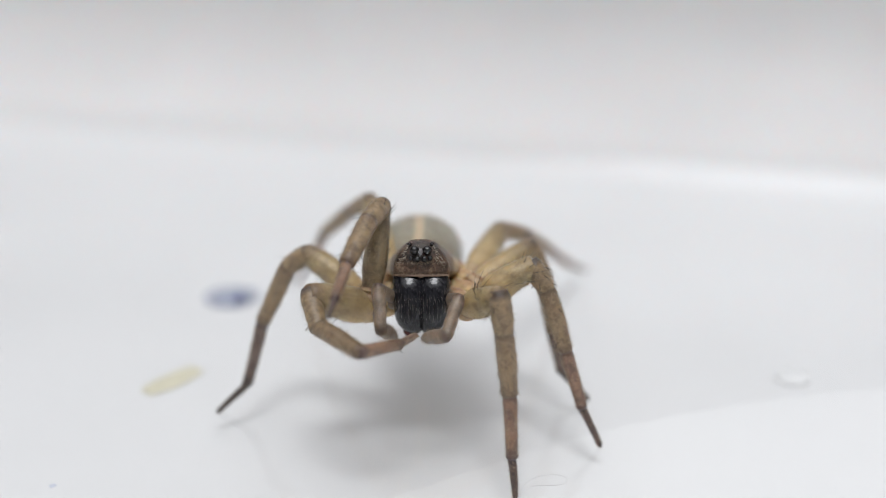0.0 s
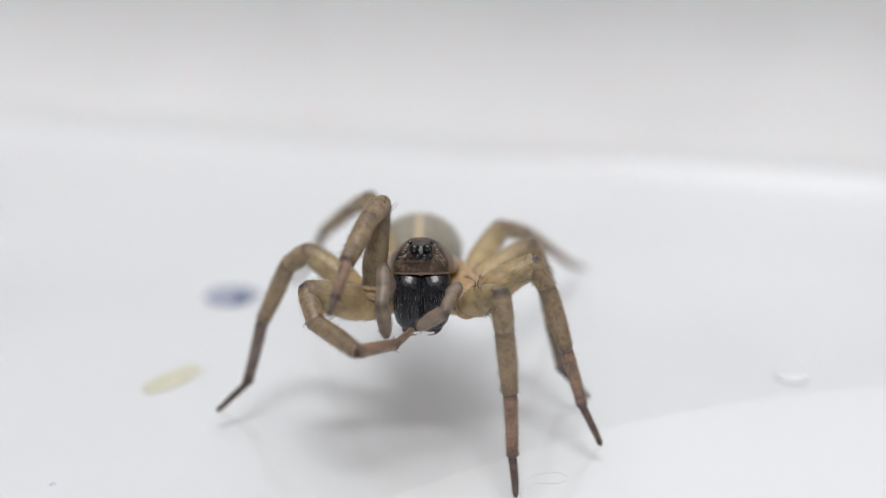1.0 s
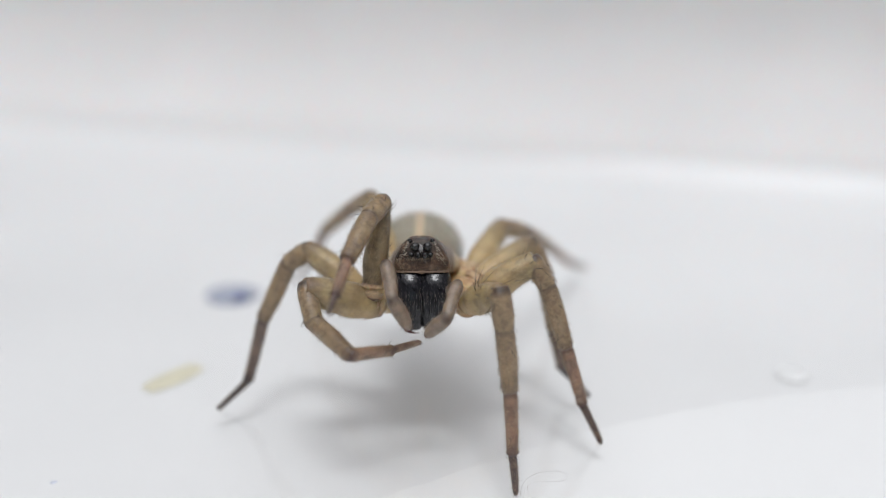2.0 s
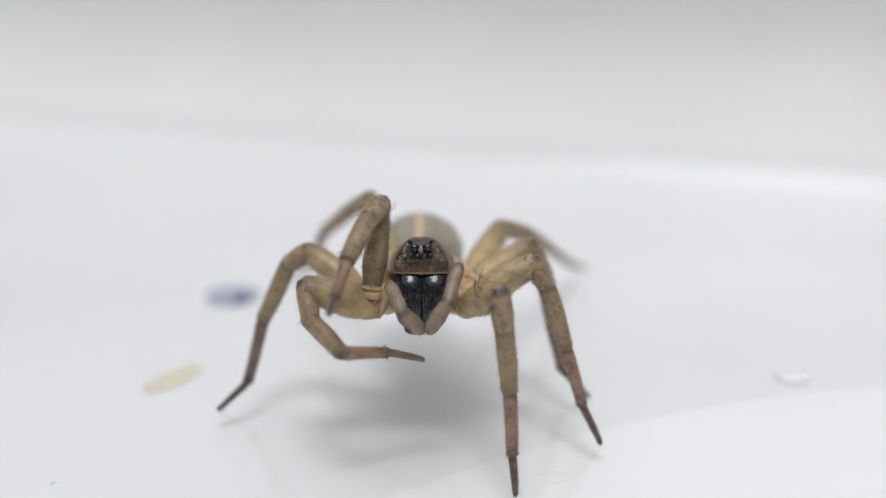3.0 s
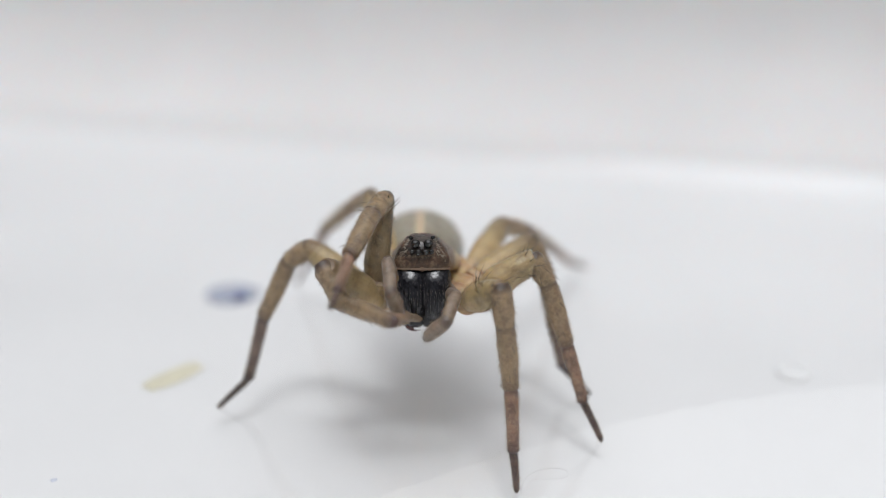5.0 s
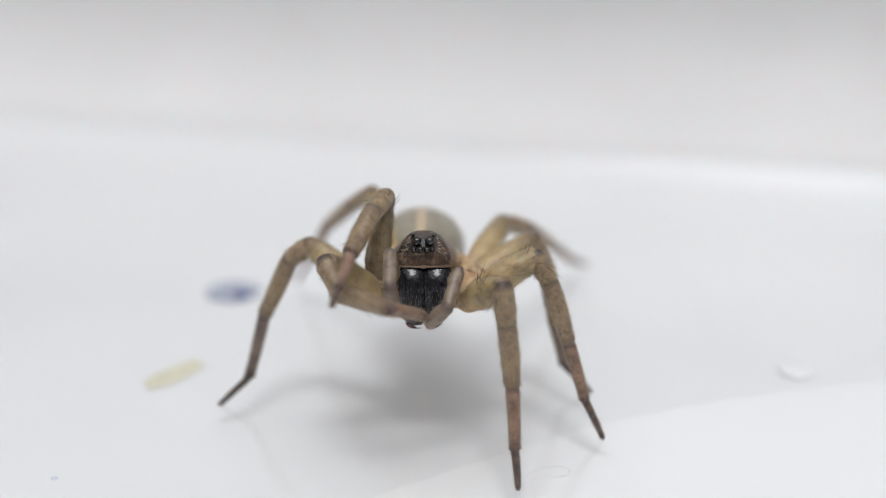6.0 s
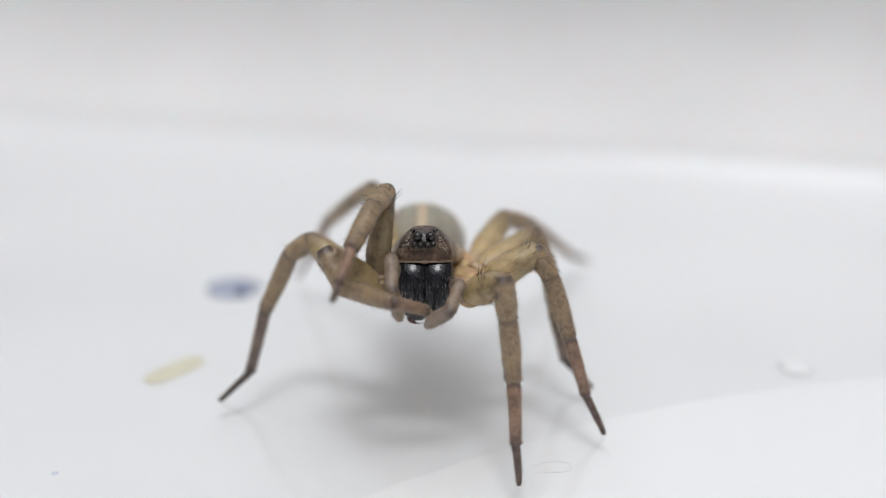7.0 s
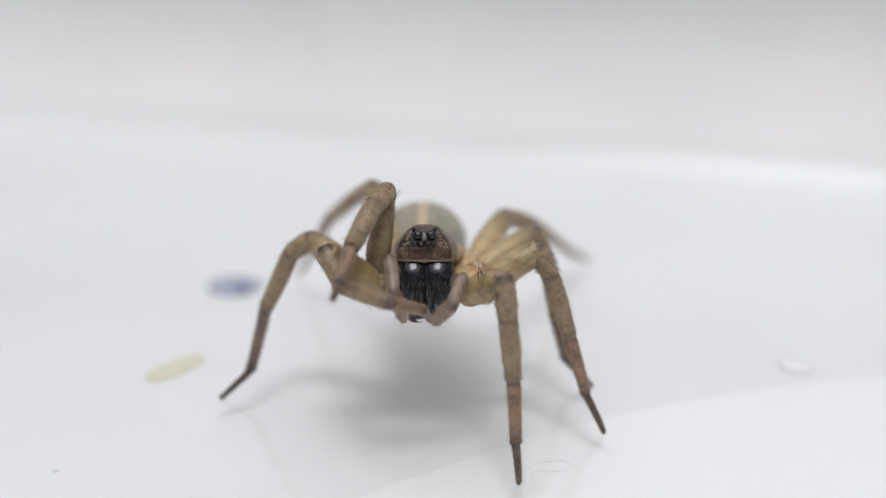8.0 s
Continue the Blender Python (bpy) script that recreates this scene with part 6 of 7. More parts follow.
    walk(palp_a["tarsus"], [
        (0, aim((-0.51, -2.91, -0.06), (0.06, -1.78, -1.10))),
        (0.1, aim((-0.53, -2.44, 0.15), (-0.20, -1.71, -1.25))),
        (0.2, aim((0.16, -2.72, 1.28), (0.89, -2.37, -0.16))),
        (0.3, aim((0.15, -3.01, 1.00), (1.03, -3.02, -0.40))),
        (0.4, aim((-0.39, -3.03, 1.40), (-0.19, -2.97, -0.20))),
        (0.5, aim((-0.04, -2.50, 0.94), (0.71, -2.62, -0.52))),
        (0.6, aim((-0.23, -2.88, 0.81), (0.69, -2.83, -0.57))),
        (0.7, aim((-0.47, -2.91, 1.32), (-0.26, -2.86, -0.28))),
        (0.8, aim((-0.12, -2.89, 1.10), (0.52, -2.71, -0.41))),
        (0.9, aim((-0.50, -3.12, 0.40), (0.14, -2.26, -0.84))),
        (1, aim((-0.45, -2.92, 0.90), (-0.28, -2.78, -0.70))),
        (1.1, aim((0.16, -2.97, 1.39), (1.02, -2.94, -0.03))),
        (1.2, aim((0.31, -3.06, 1.11), (1.14, -2.93, -0.32))),
        (1.3, aim((0.17, -2.85, 1.00), (0.87, -2.55, -0.47))),
        (1.4, aim((0.05, -2.91, 1.40), (0.63, -3.56, 0.01))),
        (1.5, aim((-0.05, -3.18, 0.91), (0.86, -2.87, -0.45))),
        (1.6, aim((-0.09, -3.05, 0.95), (0.63, -2.62, -0.47))),
        (1.7, aim((-0.21, -3.02, 1.44), (0.15, -3.07, -0.14))),
        (1.8, aim((-0.14, -3.02, 1.25), (0.41, -2.99, -0.30))),
        (1.9, aim((-0.04, -2.98, 1.03), (0.70, -2.93, -0.44))),
        (2, aim((0.01, -2.96, 1.13), (0.74, -2.90, -0.35))),
        (2.1, aim((0.04, -2.96, 1.24), (0.77, -2.90, -0.24))),
        (2.2, aim((-0.03, -3.09, 1.06), (0.83, -2.93, -0.35))),
        (2.3, aim((-0.10, -3.23, 0.87), (0.87, -2.97, -0.46))),
        (2.4, aim((-0.10, -3.16, 0.97), (0.80, -2.98, -0.41))),
        (2.5, aim((-0.10, -3.06, 1.11), (0.71, -3.02, -0.33))),
        (2.6, aim((-0.10, -3.10, 1.11), (0.72, -3.01, -0.33))),
        (2.7, aim((-0.08, -3.40, 0.89), (0.90, -2.99, -0.39))),
        (2.8, aim((-0.08, -3.59, 0.68), (1.02, -2.98, -0.43))),
        (2.9, aim((0.12, -3.64, 0.61), (1.02, -2.80, -0.51))),
        (3, aim((0.44, -3.44, 0.82), (1.35, -2.89, -0.46))),
        (3.1, aim((-0.04, -3.44, 0.60), (1.05, -2.81, -0.51))),
        (3.2, aim((0.02, -3.59, 0.46), (1.01, -2.81, -0.63))),
        (3.3, aim((-0.14, -2.82, 0.98), (0.60, -2.91, -0.49))),
        (3.4, aim((0.22, -3.25, 0.96), (1.18, -2.85, -0.33))),
        (3.5, aim((0.17, -3.50, 0.47), (1.08, -2.66, -0.64))),
        (3.6, aim((-0.14, -2.95, 1.22), (0.41, -2.88, -0.32))),
        (3.7, aim((-0.04, -3.07, 1.87), (0.61, -3.26, 0.37))),
        (3.8, aim((0.02, -2.95, 1.83), (0.58, -3.48, 0.38))),
        (3.9, aim((0.16, -3.03, 1.18), (0.71, -2.80, -0.35))),
        (4, aim((0.07, -3.13, 1.43), (0.72, -3.78, 0.07))),
        (4.1, aim((0.11, -2.88, 1.29), (0.76, -3.13, -0.20))),
        (4.2, aim((-0.10, -3.03, 1.44), (0.25, -2.57, -0.08))),
        (4.3, aim((0.03, -3.11, 1.45), (0.61, -3.04, -0.08))),
        (4.4, aim((0.03, -3.12, 1.54), (0.57, -3.06, -0.00))),
        (4.5, aim((0.03, -3.13, 1.62), (0.48, -2.99, 0.06))),
        (4.6, aim((-0.08, -3.14, 1.61), (0.25, -2.86, 0.05))),
        (4.7, aim((-0.20, -3.16, 1.61), (0.06, -2.81, 0.05))),
        (4.8, aim((-0.16, -3.14, 1.52), (0.17, -2.83, -0.03))),
        (4.9, aim((-0.09, -3.12, 1.39), (0.34, -2.87, -0.16))),
        (5, aim((-0.09, -3.09, 1.41), (0.34, -2.85, -0.14))),
        (5.1, aim((-0.14, -3.00, 1.69), (0.19, -2.68, 0.14))),
        (5.2, aim((-0.18, -2.93, 1.87), (0.09, -2.58, 0.32))),
        (5.3, aim((-0.17, -2.93, 1.84), (0.15, -2.59, 0.28))),
        (5.4, aim((-0.13, -2.92, 1.77), (0.25, -2.64, 0.22))),
        (5.5, aim((-0.12, -2.93, 1.70), (0.30, -2.70, 0.14))),
        (5.6, aim((-0.13, -2.97, 1.58), (0.28, -2.81, 0.01))),
        (5.7, aim((-0.15, -3.03, 1.44), (0.23, -2.94, -0.14))),
        (5.8, aim((-0.17, -3.06, 1.36), (0.15, -3.00, -0.22))),
        (5.9, aim((-0.26, -2.96, 1.31), (-0.18, -2.68, -0.26))),
        (6, aim((-0.21, -2.89, 1.46), (-0.04, -2.54, -0.10))),
        (6.1, aim((-0.20, -2.93, 1.35), (0.21, -2.62, -0.20))),
        (6.2, aim((-0.19, -2.93, 1.31), (0.07, -2.59, -0.25))),
        (6.3, aim((-0.14, -3.00, 1.41), (0.23, -3.03, -0.17))),
        (6.4, aim((-0.11, -2.97, 1.16), (0.37, -2.69, -0.37))),
        (6.5, aim((-0.12, -3.02, 1.25), (0.10, -3.02, -0.35))),
        (6.6, aim((-0.15, -3.00, 1.33), (0.08, -2.92, -0.27))),
        (6.7, aim((-0.08, -2.96, 1.20), (0.28, -2.88, -0.38))),
        (6.8, aim((-0.10, -2.94, 1.18), (0.21, -2.72, -0.40))),
        (6.9, aim((-0.12, -2.91, 1.15), (0.14, -2.58, -0.41))),
        (7, aim((-0.16, -2.97, 1.07), (0.20, -2.71, -0.50))),
        (7.1, aim((-0.17, -2.99, 1.06), (0.28, -2.87, -0.50))),
        (7.2, aim((-0.21, -3.02, 1.21), (0.12, -2.82, -0.37))),
        (7.3, aim((-0.24, -3.04, 1.35), (-0.03, -2.79, -0.23))),
        (7.4, aim((-0.20, -3.09, 1.31), (0.18, -2.89, -0.25))),
        (7.5, aim((-0.15, -3.13, 1.26), (0.40, -3.04, -0.28))),
        (7.6, aim((-0.12, -3.14, 1.21), (0.32, -3.01, -0.35))),
        (7.7, aim((-0.11, -3.13, 1.18), (0.23, -2.97, -0.40))),
        (7.8, aim((-0.14, -3.12, 1.17), (0.21, -2.96, -0.40))),
        (7.9, aim((-0.17, -3.10, 1.17), (0.21, -2.95, -0.40))),
        (8, aim((-0.07, -3.03, 0.95), (0.38, -2.75, -0.59)))])
    walk(palp_b["femur"], [
        (0, aim((-0.05, 0.21, -0.09), (0.52, -2.02, 0.87), -1)),
        (0.1, aim((-0.03, 0.12, -0.10), (0.45, -1.80, 1.43), -1)),
        (0.2, aim((0.00, -0.01, 0.01), (0.50, -1.63, 1.85), -1)),
        (0.3, aim((-0.02, 0.07, -0.06), (0.48, -1.74, 1.59), -1)),
        (0.4, aim((-0.01, 0.03, -0.03), (0.44, -1.68, 1.75), -1)),
        (0.5, aim((-0.01, 0.02, -0.02), (0.50, -1.68, 1.74), -1)),
        (0.6, aim((-0.05, 0.19, -0.05), (0.57, -2.16, 0.53), -1)),
        (0.7, aim((-0.02, 0.06, -0.06), (0.44, -1.72, 1.64), -1)),
        (0.8, aim((-0.03, 0.12, -0.10), (0.40, -1.79, 1.46), -1)),
        (0.9, aim((-0.05, 0.25, -0.09), (0.38, -2.06, 0.76), -1)),
        (1, aim((-0.04, 0.17, -0.12), (0.43, -1.86, 1.27), -1)),
        (1.1, aim((-0.01, 0.20, -0.14), (0.11, -1.87, 1.25), -1)),
        (1.2, aim((-0.04, 0.23, -0.10), (0.37, -2.02, 0.89), -1)),
        (1.3, aim((-0.03, 0.23, -0.12), (0.24, -1.97, 1.05), -1)),
        (1.4, aim((-0.02, 0.15, -0.11), (0.20, -1.84, 1.38), -1)),
        (1.5, aim((-0.04, 0.16, -0.10), (0.45, -1.92, 1.19), -1)),
        (1.6, aim((-0.02, 0.09, -0.08), (0.32, -1.78, 1.54), -1)),
        (1.7, aim((0.01, -0.05, 0.06), (0.38, -1.61, 1.98), -1)),
        (1.8, aim((-0.00, 0.01, -0.01), (0.43, -1.70, 1.77), -1)),
        (1.9, aim((-0.02, 0.09, -0.07), (0.46, -1.82, 1.47), -1)),
        (2, aim((-0.03, 0.14, -0.09), (0.43, -1.88, 1.30), -1)),
        (2.1, aim((-0.03, 0.16, -0.10), (0.39, -1.92, 1.22), -1)),
        (2.2, aim((-0.02, 0.12, -0.09), (0.34, -1.85, 1.40), -1)),
        (2.3, aim((-0.01, 0.08, -0.07), (0.31, -1.78, 1.58), -1)),
        (2.4, aim((-0.02, 0.10, -0.08), (0.35, -1.83, 1.46), -1)),
        (2.5, aim((-0.03, 0.14, -0.09), (0.41, -1.90, 1.28), -1)),
        (2.6, aim((-0.03, 0.14, -0.09), (0.44, -1.91, 1.27), -1)),
        (2.7, aim((-0.03, 0.11, -0.08), (0.46, -1.87, 1.37), -1)),
        (2.8, aim((-0.02, 0.09, -0.07), (0.47, -1.84, 1.43), -1)),
        (2.9, aim((-0.03, 0.14, -0.09), (0.43, -1.91, 1.27), -1)),
        (3, aim((0.03, -0.09, 0.11), (0.49, -1.60, 2.04), -1)),
        (3.1, aim((-0.02, 0.09, -0.07), (0.47, -1.85, 1.43), -1)),
        (3.2, aim((-0.04, 0.17, -0.09), (0.42, -1.99, 1.07), -1)),
        (3.3, aim((-0.02, 0.15, -0.11), (0.20, -1.89, 1.32), -1)),
        (3.4, aim((-0.02, 0.18, -0.11), (0.17, -1.93, 1.22), -1)),
        (3.5, aim((-0.03, 0.08, -0.06), (0.59, -1.86, 1.38), -1)),
        (3.6, aim((0.00, -0.02, 0.02), (0.47, -1.69, 1.82), -1)),
        (3.7, aim((-0.00, 0.01, -0.01), (0.42, -1.72, 1.74), -1)),
        (3.8, aim((-0.01, 0.02, -0.02), (0.52, -1.76, 1.66), -1)),
        (3.9, aim((-0.03, 0.13, -0.08), (0.49, -1.93, 1.23), -1)),
        (4, aim((-0.03, 0.21, -0.07), (0.33, -2.13, 0.72), -1)),
        (4.1, aim((-0.04, 0.19, -0.06), (0.44, -2.14, 0.71), -1)),
        (4.2, aim((-0.01, 0.19, -0.03), (0.12, -2.28, 0.35), -1)),
        (4.3, aim((-0.02, 0.18, -0.03), (0.20, -2.29, 0.33), -1)),
        (4.4, aim((-0.03, 0.19, -0.04), (0.29, -2.24, 0.44), -1)),
        (4.5, aim((-0.03, 0.21, -0.06), (0.35, -2.16, 0.64), -1)),
        (4.6, aim((-0.03, 0.22, -0.10), (0.32, -2.05, 0.89), -1)),
        (4.7, aim((-0.03, 0.21, -0.11), (0.29, -1.98, 1.04), -1)),
        (4.8, aim((-0.03, 0.24, -0.11), (0.30, -2.03, 0.91), -1)),
        (4.9, aim((-0.04, 0.25, -0.08), (0.32, -2.10, 0.71), -1)),
        (5, aim((-0.04, 0.25, -0.09), (0.34, -2.07, 0.76), -1)),
        (5.1, aim((-0.04, 0.18, -0.12), (0.38, -1.85, 1.27), -1)),
        (5.2, aim((-0.02, 0.09, -0.08), (0.39, -1.71, 1.60), -1)),
        (5.3, aim((-0.03, 0.14, -0.12), (0.36, -1.76, 1.46), -1)),
        (5.4, aim((-0.04, 0.23, -0.14), (0.32, -1.86, 1.18), -1)),
        (5.5, aim((-0.04, 0.28, -0.14), (0.29, -1.94, 0.96), -1)),
        (5.6, aim((-0.05, 0.29, -0.12), (0.34, -1.99, 0.82), -1)),
        (5.7, aim((-0.06, 0.29, -0.10), (0.43, -2.02, 0.71), -1)),
        (5.8, aim((-0.07, 0.29, -0.09), (0.47, -2.04, 0.66), -1)),
        (5.9, aim((-0.04, 0.24, -0.16), (0.34, -1.79, 1.25), -1)),
        (6, aim((-0.03, 0.13, -0.13), (0.39, -1.65, 1.58), -1)),
        (6.1, aim((-0.06, 0.32, -0.14), (0.36, -1.93, 0.86), -1)),
        (6.2, aim((-0.04, 0.23, -0.18), (0.32, -1.73, 1.34), -1)),
        (6.3, aim((-0.04, 0.12, -0.12), (0.55, -1.63, 1.57), -1)),
        (6.4, aim((-0.07, 0.34, -0.12), (0.43, -1.98, 0.68), -1)),
        (6.5, aim((-0.05, 0.34, -0.18), (0.29, -1.85, 0.99), -1)),
        (6.6, aim((-0.05, 0.20, -0.17), (0.44, -1.67, 1.40), -1)),
        (6.7, aim((-0.08, 0.35, -0.15), (0.42, -1.91, 0.79), -1)),
        (6.8, aim((-0.08, 0.35, -0.17), (0.40, -1.86, 0.90), -1)),
        (6.9, aim((-0.07, 0.34, -0.19), (0.38, -1.80, 1.02), -1)),
        (7, aim((-0.09, 0.36, -0.16), (0.44, -1.87, 0.83), -1)),
        (7.1, aim((-0.04, 0.33, -0.20), (0.24, -1.80, 1.09), -1)),
        (7.2, aim((-0.04, 0.31, -0.19), (0.21, -1.82, 1.08), -1)),
        (7.3, aim((-0.03, 0.30, -0.17), (0.20, -1.85, 1.08), -1)),
        (7.4, aim((-0.03, 0.30, -0.15), (0.22, -1.93, 0.95), -1)),
        (7.5, aim((-0.04, 0.28, -0.12), (0.26, -2.01, 0.82), -1)),
        (7.6, aim((-0.04, 0.29, -0.13), (0.29, -1.96, 0.90), -1)),
        (7.7, aim((-0.05, 0.29, -0.15), (0.33, -1.91, 0.99), -1)),
        (7.8, aim((-0.06, 0.29, -0.15), (0.40, -1.89, 0.99), -1)),
        (7.9, aim((-0.07, 0.29, -0.15), (0.48, -1.87, 0.99), -1)),
        (8, aim((-0.08, 0.27, -0.16), (0.53, -1.82, 1.07), -1))])
    walk(palp_b["tibia"], [
        (0, aim((0.52, -2.02, 0.87), (0.01, -3.18, -0.28), -1)),
        (0.1, aim((0.45, -1.80, 1.43), (0.01, -2.97, 0.26), -1)),
        (0.2, aim((0.50, -1.63, 1.85), (-0.12, -3.01, 1.07), -1)),
        (0.3, aim((0.48, -1.74, 1.59), (-0.05, -2.80, 0.36), -1)),
        (0.4, aim((0.44, -1.68, 1.75), (0.03, -2.39, 0.24), -1)),
        (0.5, aim((0.50, -1.68, 1.74), (0.09, -2.40, 0.24), -1)),
        (0.6, aim((0.57, -2.16, 0.53), (0.31, -3.79, 0.00), -1)),
        (0.7, aim((0.44, -1.72, 1.64), (0.00, -2.43, 0.14), -1)),
        (0.8, aim((0.40, -1.79, 1.46), (0.05, -3.03, 0.31), -1)),
        (0.9, aim((0.38, -2.06, 0.76), (0.03, -3.66, 0.21), -1)),
        (1, aim((0.43, -1.86, 1.27), (-0.10, -3.44, 0.89), -1)),
        (1.1, aim((0.11, -1.87, 1.25), (-0.23, -3.54, 1.02), -1)),
        (1.2, aim((0.37, -2.02, 0.89), (0.02, -3.69, 0.67), -1)),
        (1.3, aim((0.24, -1.97, 1.05), (-0.11, -3.56, 0.49), -1)),
        (1.4, aim((0.20, -1.84, 1.38), (-0.15, -3.43, 0.80), -1)),
        (1.5, aim((0.45, -1.92, 1.19), (0.10, -3.46, 0.50), -1)),
        (1.6, aim((0.32, -1.78, 1.54), (-0.02, -3.16, 0.56), -1)),
        (1.7, aim((0.38, -1.61, 1.98), (0.03, -3.19, 1.37), -1)),
        (1.8, aim((0.43, -1.70, 1.77), (0.01, -3.07, 0.83), -1)),
        (1.9, aim((0.46, -1.82, 1.47), (-0.02, -2.95, 0.27), -1)),
        (2, aim((0.43, -1.88, 1.30), (0.00, -3.31, 0.46), -1)),
        (2.1, aim((0.39, -1.92, 1.22), (0.02, -3.45, 0.53), -1)),
        (2.2, aim((0.34, -1.85, 1.40), (-0.01, -3.31, 0.57), -1)),
        (2.3, aim((0.31, -1.78, 1.58), (-0.05, -3.14, 0.59), -1)),
        (2.4, aim((0.35, -1.83, 1.46), (-0.01, -3.23, 0.53), -1)),
        (2.5, aim((0.41, -1.90, 1.28), (0.06, -3.36, 0.44), -1)),
        (2.6, aim((0.44, -1.91, 1.27), (0.09, -3.37, 0.43), -1)),
        (2.7, aim((0.46, -1.87, 1.37), (0.11, -3.28, 0.44), -1)),
        (2.8, aim((0.47, -1.84, 1.43), (0.12, -3.22, 0.45), -1)),
        (2.9, aim((0.43, -1.91, 1.27), (0.09, -3.38, 0.44), -1)),
        (3, aim((0.49, -1.60, 2.04), (0.05, -2.91, 1.02), -1)),
        (3.1, aim((0.47, -1.85, 1.43), (0.21, -3.41, 0.74), -1)),
        (3.2, aim((0.42, -1.99, 1.07), (0.07, -3.61, 0.63), -1)),
        (3.3, aim((0.20, -1.89, 1.32), (-0.15, -3.48, 0.74), -1)),
        (3.4, aim((0.17, -1.93, 1.22), (-0.08, -3.54, 0.66), -1)),
        (3.5, aim((0.59, -1.86, 1.38), (0.60, -3.34, 0.45), -1)),
        (3.6, aim((0.47, -1.69, 1.82), (0.03, -3.27, 1.32), -1)),
        (3.7, aim((0.42, -1.72, 1.74), (0.02, -3.32, 1.25), -1)),
        (3.8, aim((0.52, -1.76, 1.66), (0.17, -3.22, 0.81), -1)),
        (3.9, aim((0.49, -1.93, 1.23), (0.14, -3.40, 0.41), -1)),
        (4, aim((0.33, -2.13, 0.72), (0.04, -3.78, 0.30), -1)),
        (4.1, aim((0.44, -2.14, 0.71), (0.00, -3.70, 0.14), -1)),
        (4.2, aim((0.12, -2.28, 0.35), (-0.30, -3.93, 0.13), -1)),
        (4.3, aim((0.20, -2.29, 0.33), (-0.05, -3.98, 0.14), -1)),
        (4.4, aim((0.29, -2.24, 0.44), (-0.16, -3.87, 0.17), -1)),
        (4.5, aim((0.35, -2.16, 0.64), (-0.27, -3.70, 0.26), -1)),
        (4.6, aim((0.32, -2.05, 0.89), (-0.16, -3.64, 0.46), -1)),
        (4.7, aim((0.29, -1.98, 1.04), (-0.05, -3.61, 0.58), -1)),
        (4.8, aim((0.30, -2.03, 0.91), (-0.06, -3.65, 0.47), -1)),
        (4.9, aim((0.32, -2.10, 0.71), (-0.07, -3.72, 0.30), -1)),
        (5, aim((0.34, -2.07, 0.76), (-0.06, -3.67, 0.31), -1)),
        (5.1, aim((0.38, -1.85, 1.27), (-0.02, -3.38, 0.58), -1)),
        (5.2, aim((0.39, -1.71, 1.60), (0.00, -3.15, 0.74), -1)),
        (5.3, aim((0.36, -1.76, 1.46), (-0.02, -3.27, 0.72), -1)),
        (5.4, aim((0.32, -1.86, 1.18), (-0.05, -3.46, 0.66), -1)),
        (5.5, aim((0.29, -1.94, 0.96), (-0.07, -3.58, 0.59), -1)),
        (5.6, aim((0.34, -1.99, 0.82), (-0.05, -3.64, 0.52), -1)),
        (5.7, aim((0.43, -2.02, 0.71), (0.01, -3.67, 0.46), -1)),
        (5.8, aim((0.47, -2.04, 0.66), (0.03, -3.67, 0.42), -1)),
        (5.9, aim((0.34, -1.79, 1.25), (-0.10, -3.28, 0.52), -1)),
        (6, aim((0.39, -1.65, 1.58), (-0.05, -2.96, 0.56), -1)),
        (6.1, aim((0.36, -1.93, 0.86), (0.01, -3.55, 0.40), -1)),
        (6.2, aim((0.32, -1.73, 1.34), (-0.12, -3.22, 0.61), -1)),
        (6.3, aim((0.55, -1.63, 1.57), (0.02, -2.67, 0.32), -1)),
        (6.4, aim((0.43, -1.98, 0.68), (-0.01, -3.60, 0.32), -1)),
        (6.5, aim((0.29, -1.85, 0.99), (-0.06, -3.47, 0.52), -1)),
        (6.6, aim((0.44, -1.67, 1.40), (0.00, -2.98, 0.38), -1)),
        (6.7, aim((0.42, -1.91, 0.79), (-0.02, -3.46, 0.20), -1)),
        (6.8, aim((0.40, -1.86, 0.90), (-0.04, -3.43, 0.37), -1)),
        (6.9, aim((0.38, -1.80, 1.02), (-0.06, -3.39, 0.54), -1)),
        (7, aim((0.44, -1.87, 0.83), (0.00, -3.46, 0.36), -1)),
        (7.1, aim((0.24, -1.80, 1.09), (-0.11, -3.44, 0.73), -1)),
        (7.2, aim((0.21, -1.82, 1.08), (-0.19, -3.47, 0.80), -1)),
        (7.3, aim((0.20, -1.85, 1.08), (-0.23, -3.49, 0.82), -1)),
        (7.4, aim((0.22, -1.93, 0.95), (-0.17, -3.57, 0.59), -1)),
        (7.5, aim((0.26, -2.01, 0.82), (-0.08, -3.64, 0.36), -1)),
        (7.6, aim((0.29, -1.96, 0.90), (-0.05, -3.59, 0.44), -1)),
        (7.7, aim((0.33, -1.91, 0.99), (-0.01, -3.53, 0.53), -1)),
        (7.8, aim((0.40, -1.89, 0.99), (0.07, -3.52, 0.53), -1)),
        (7.9, aim((0.48, -1.87, 0.99), (0.13, -3.49, 0.52), -1)),
        (8, aim((0.53, -1.82, 1.07), (0.09, -3.41, 0.59), -1))])
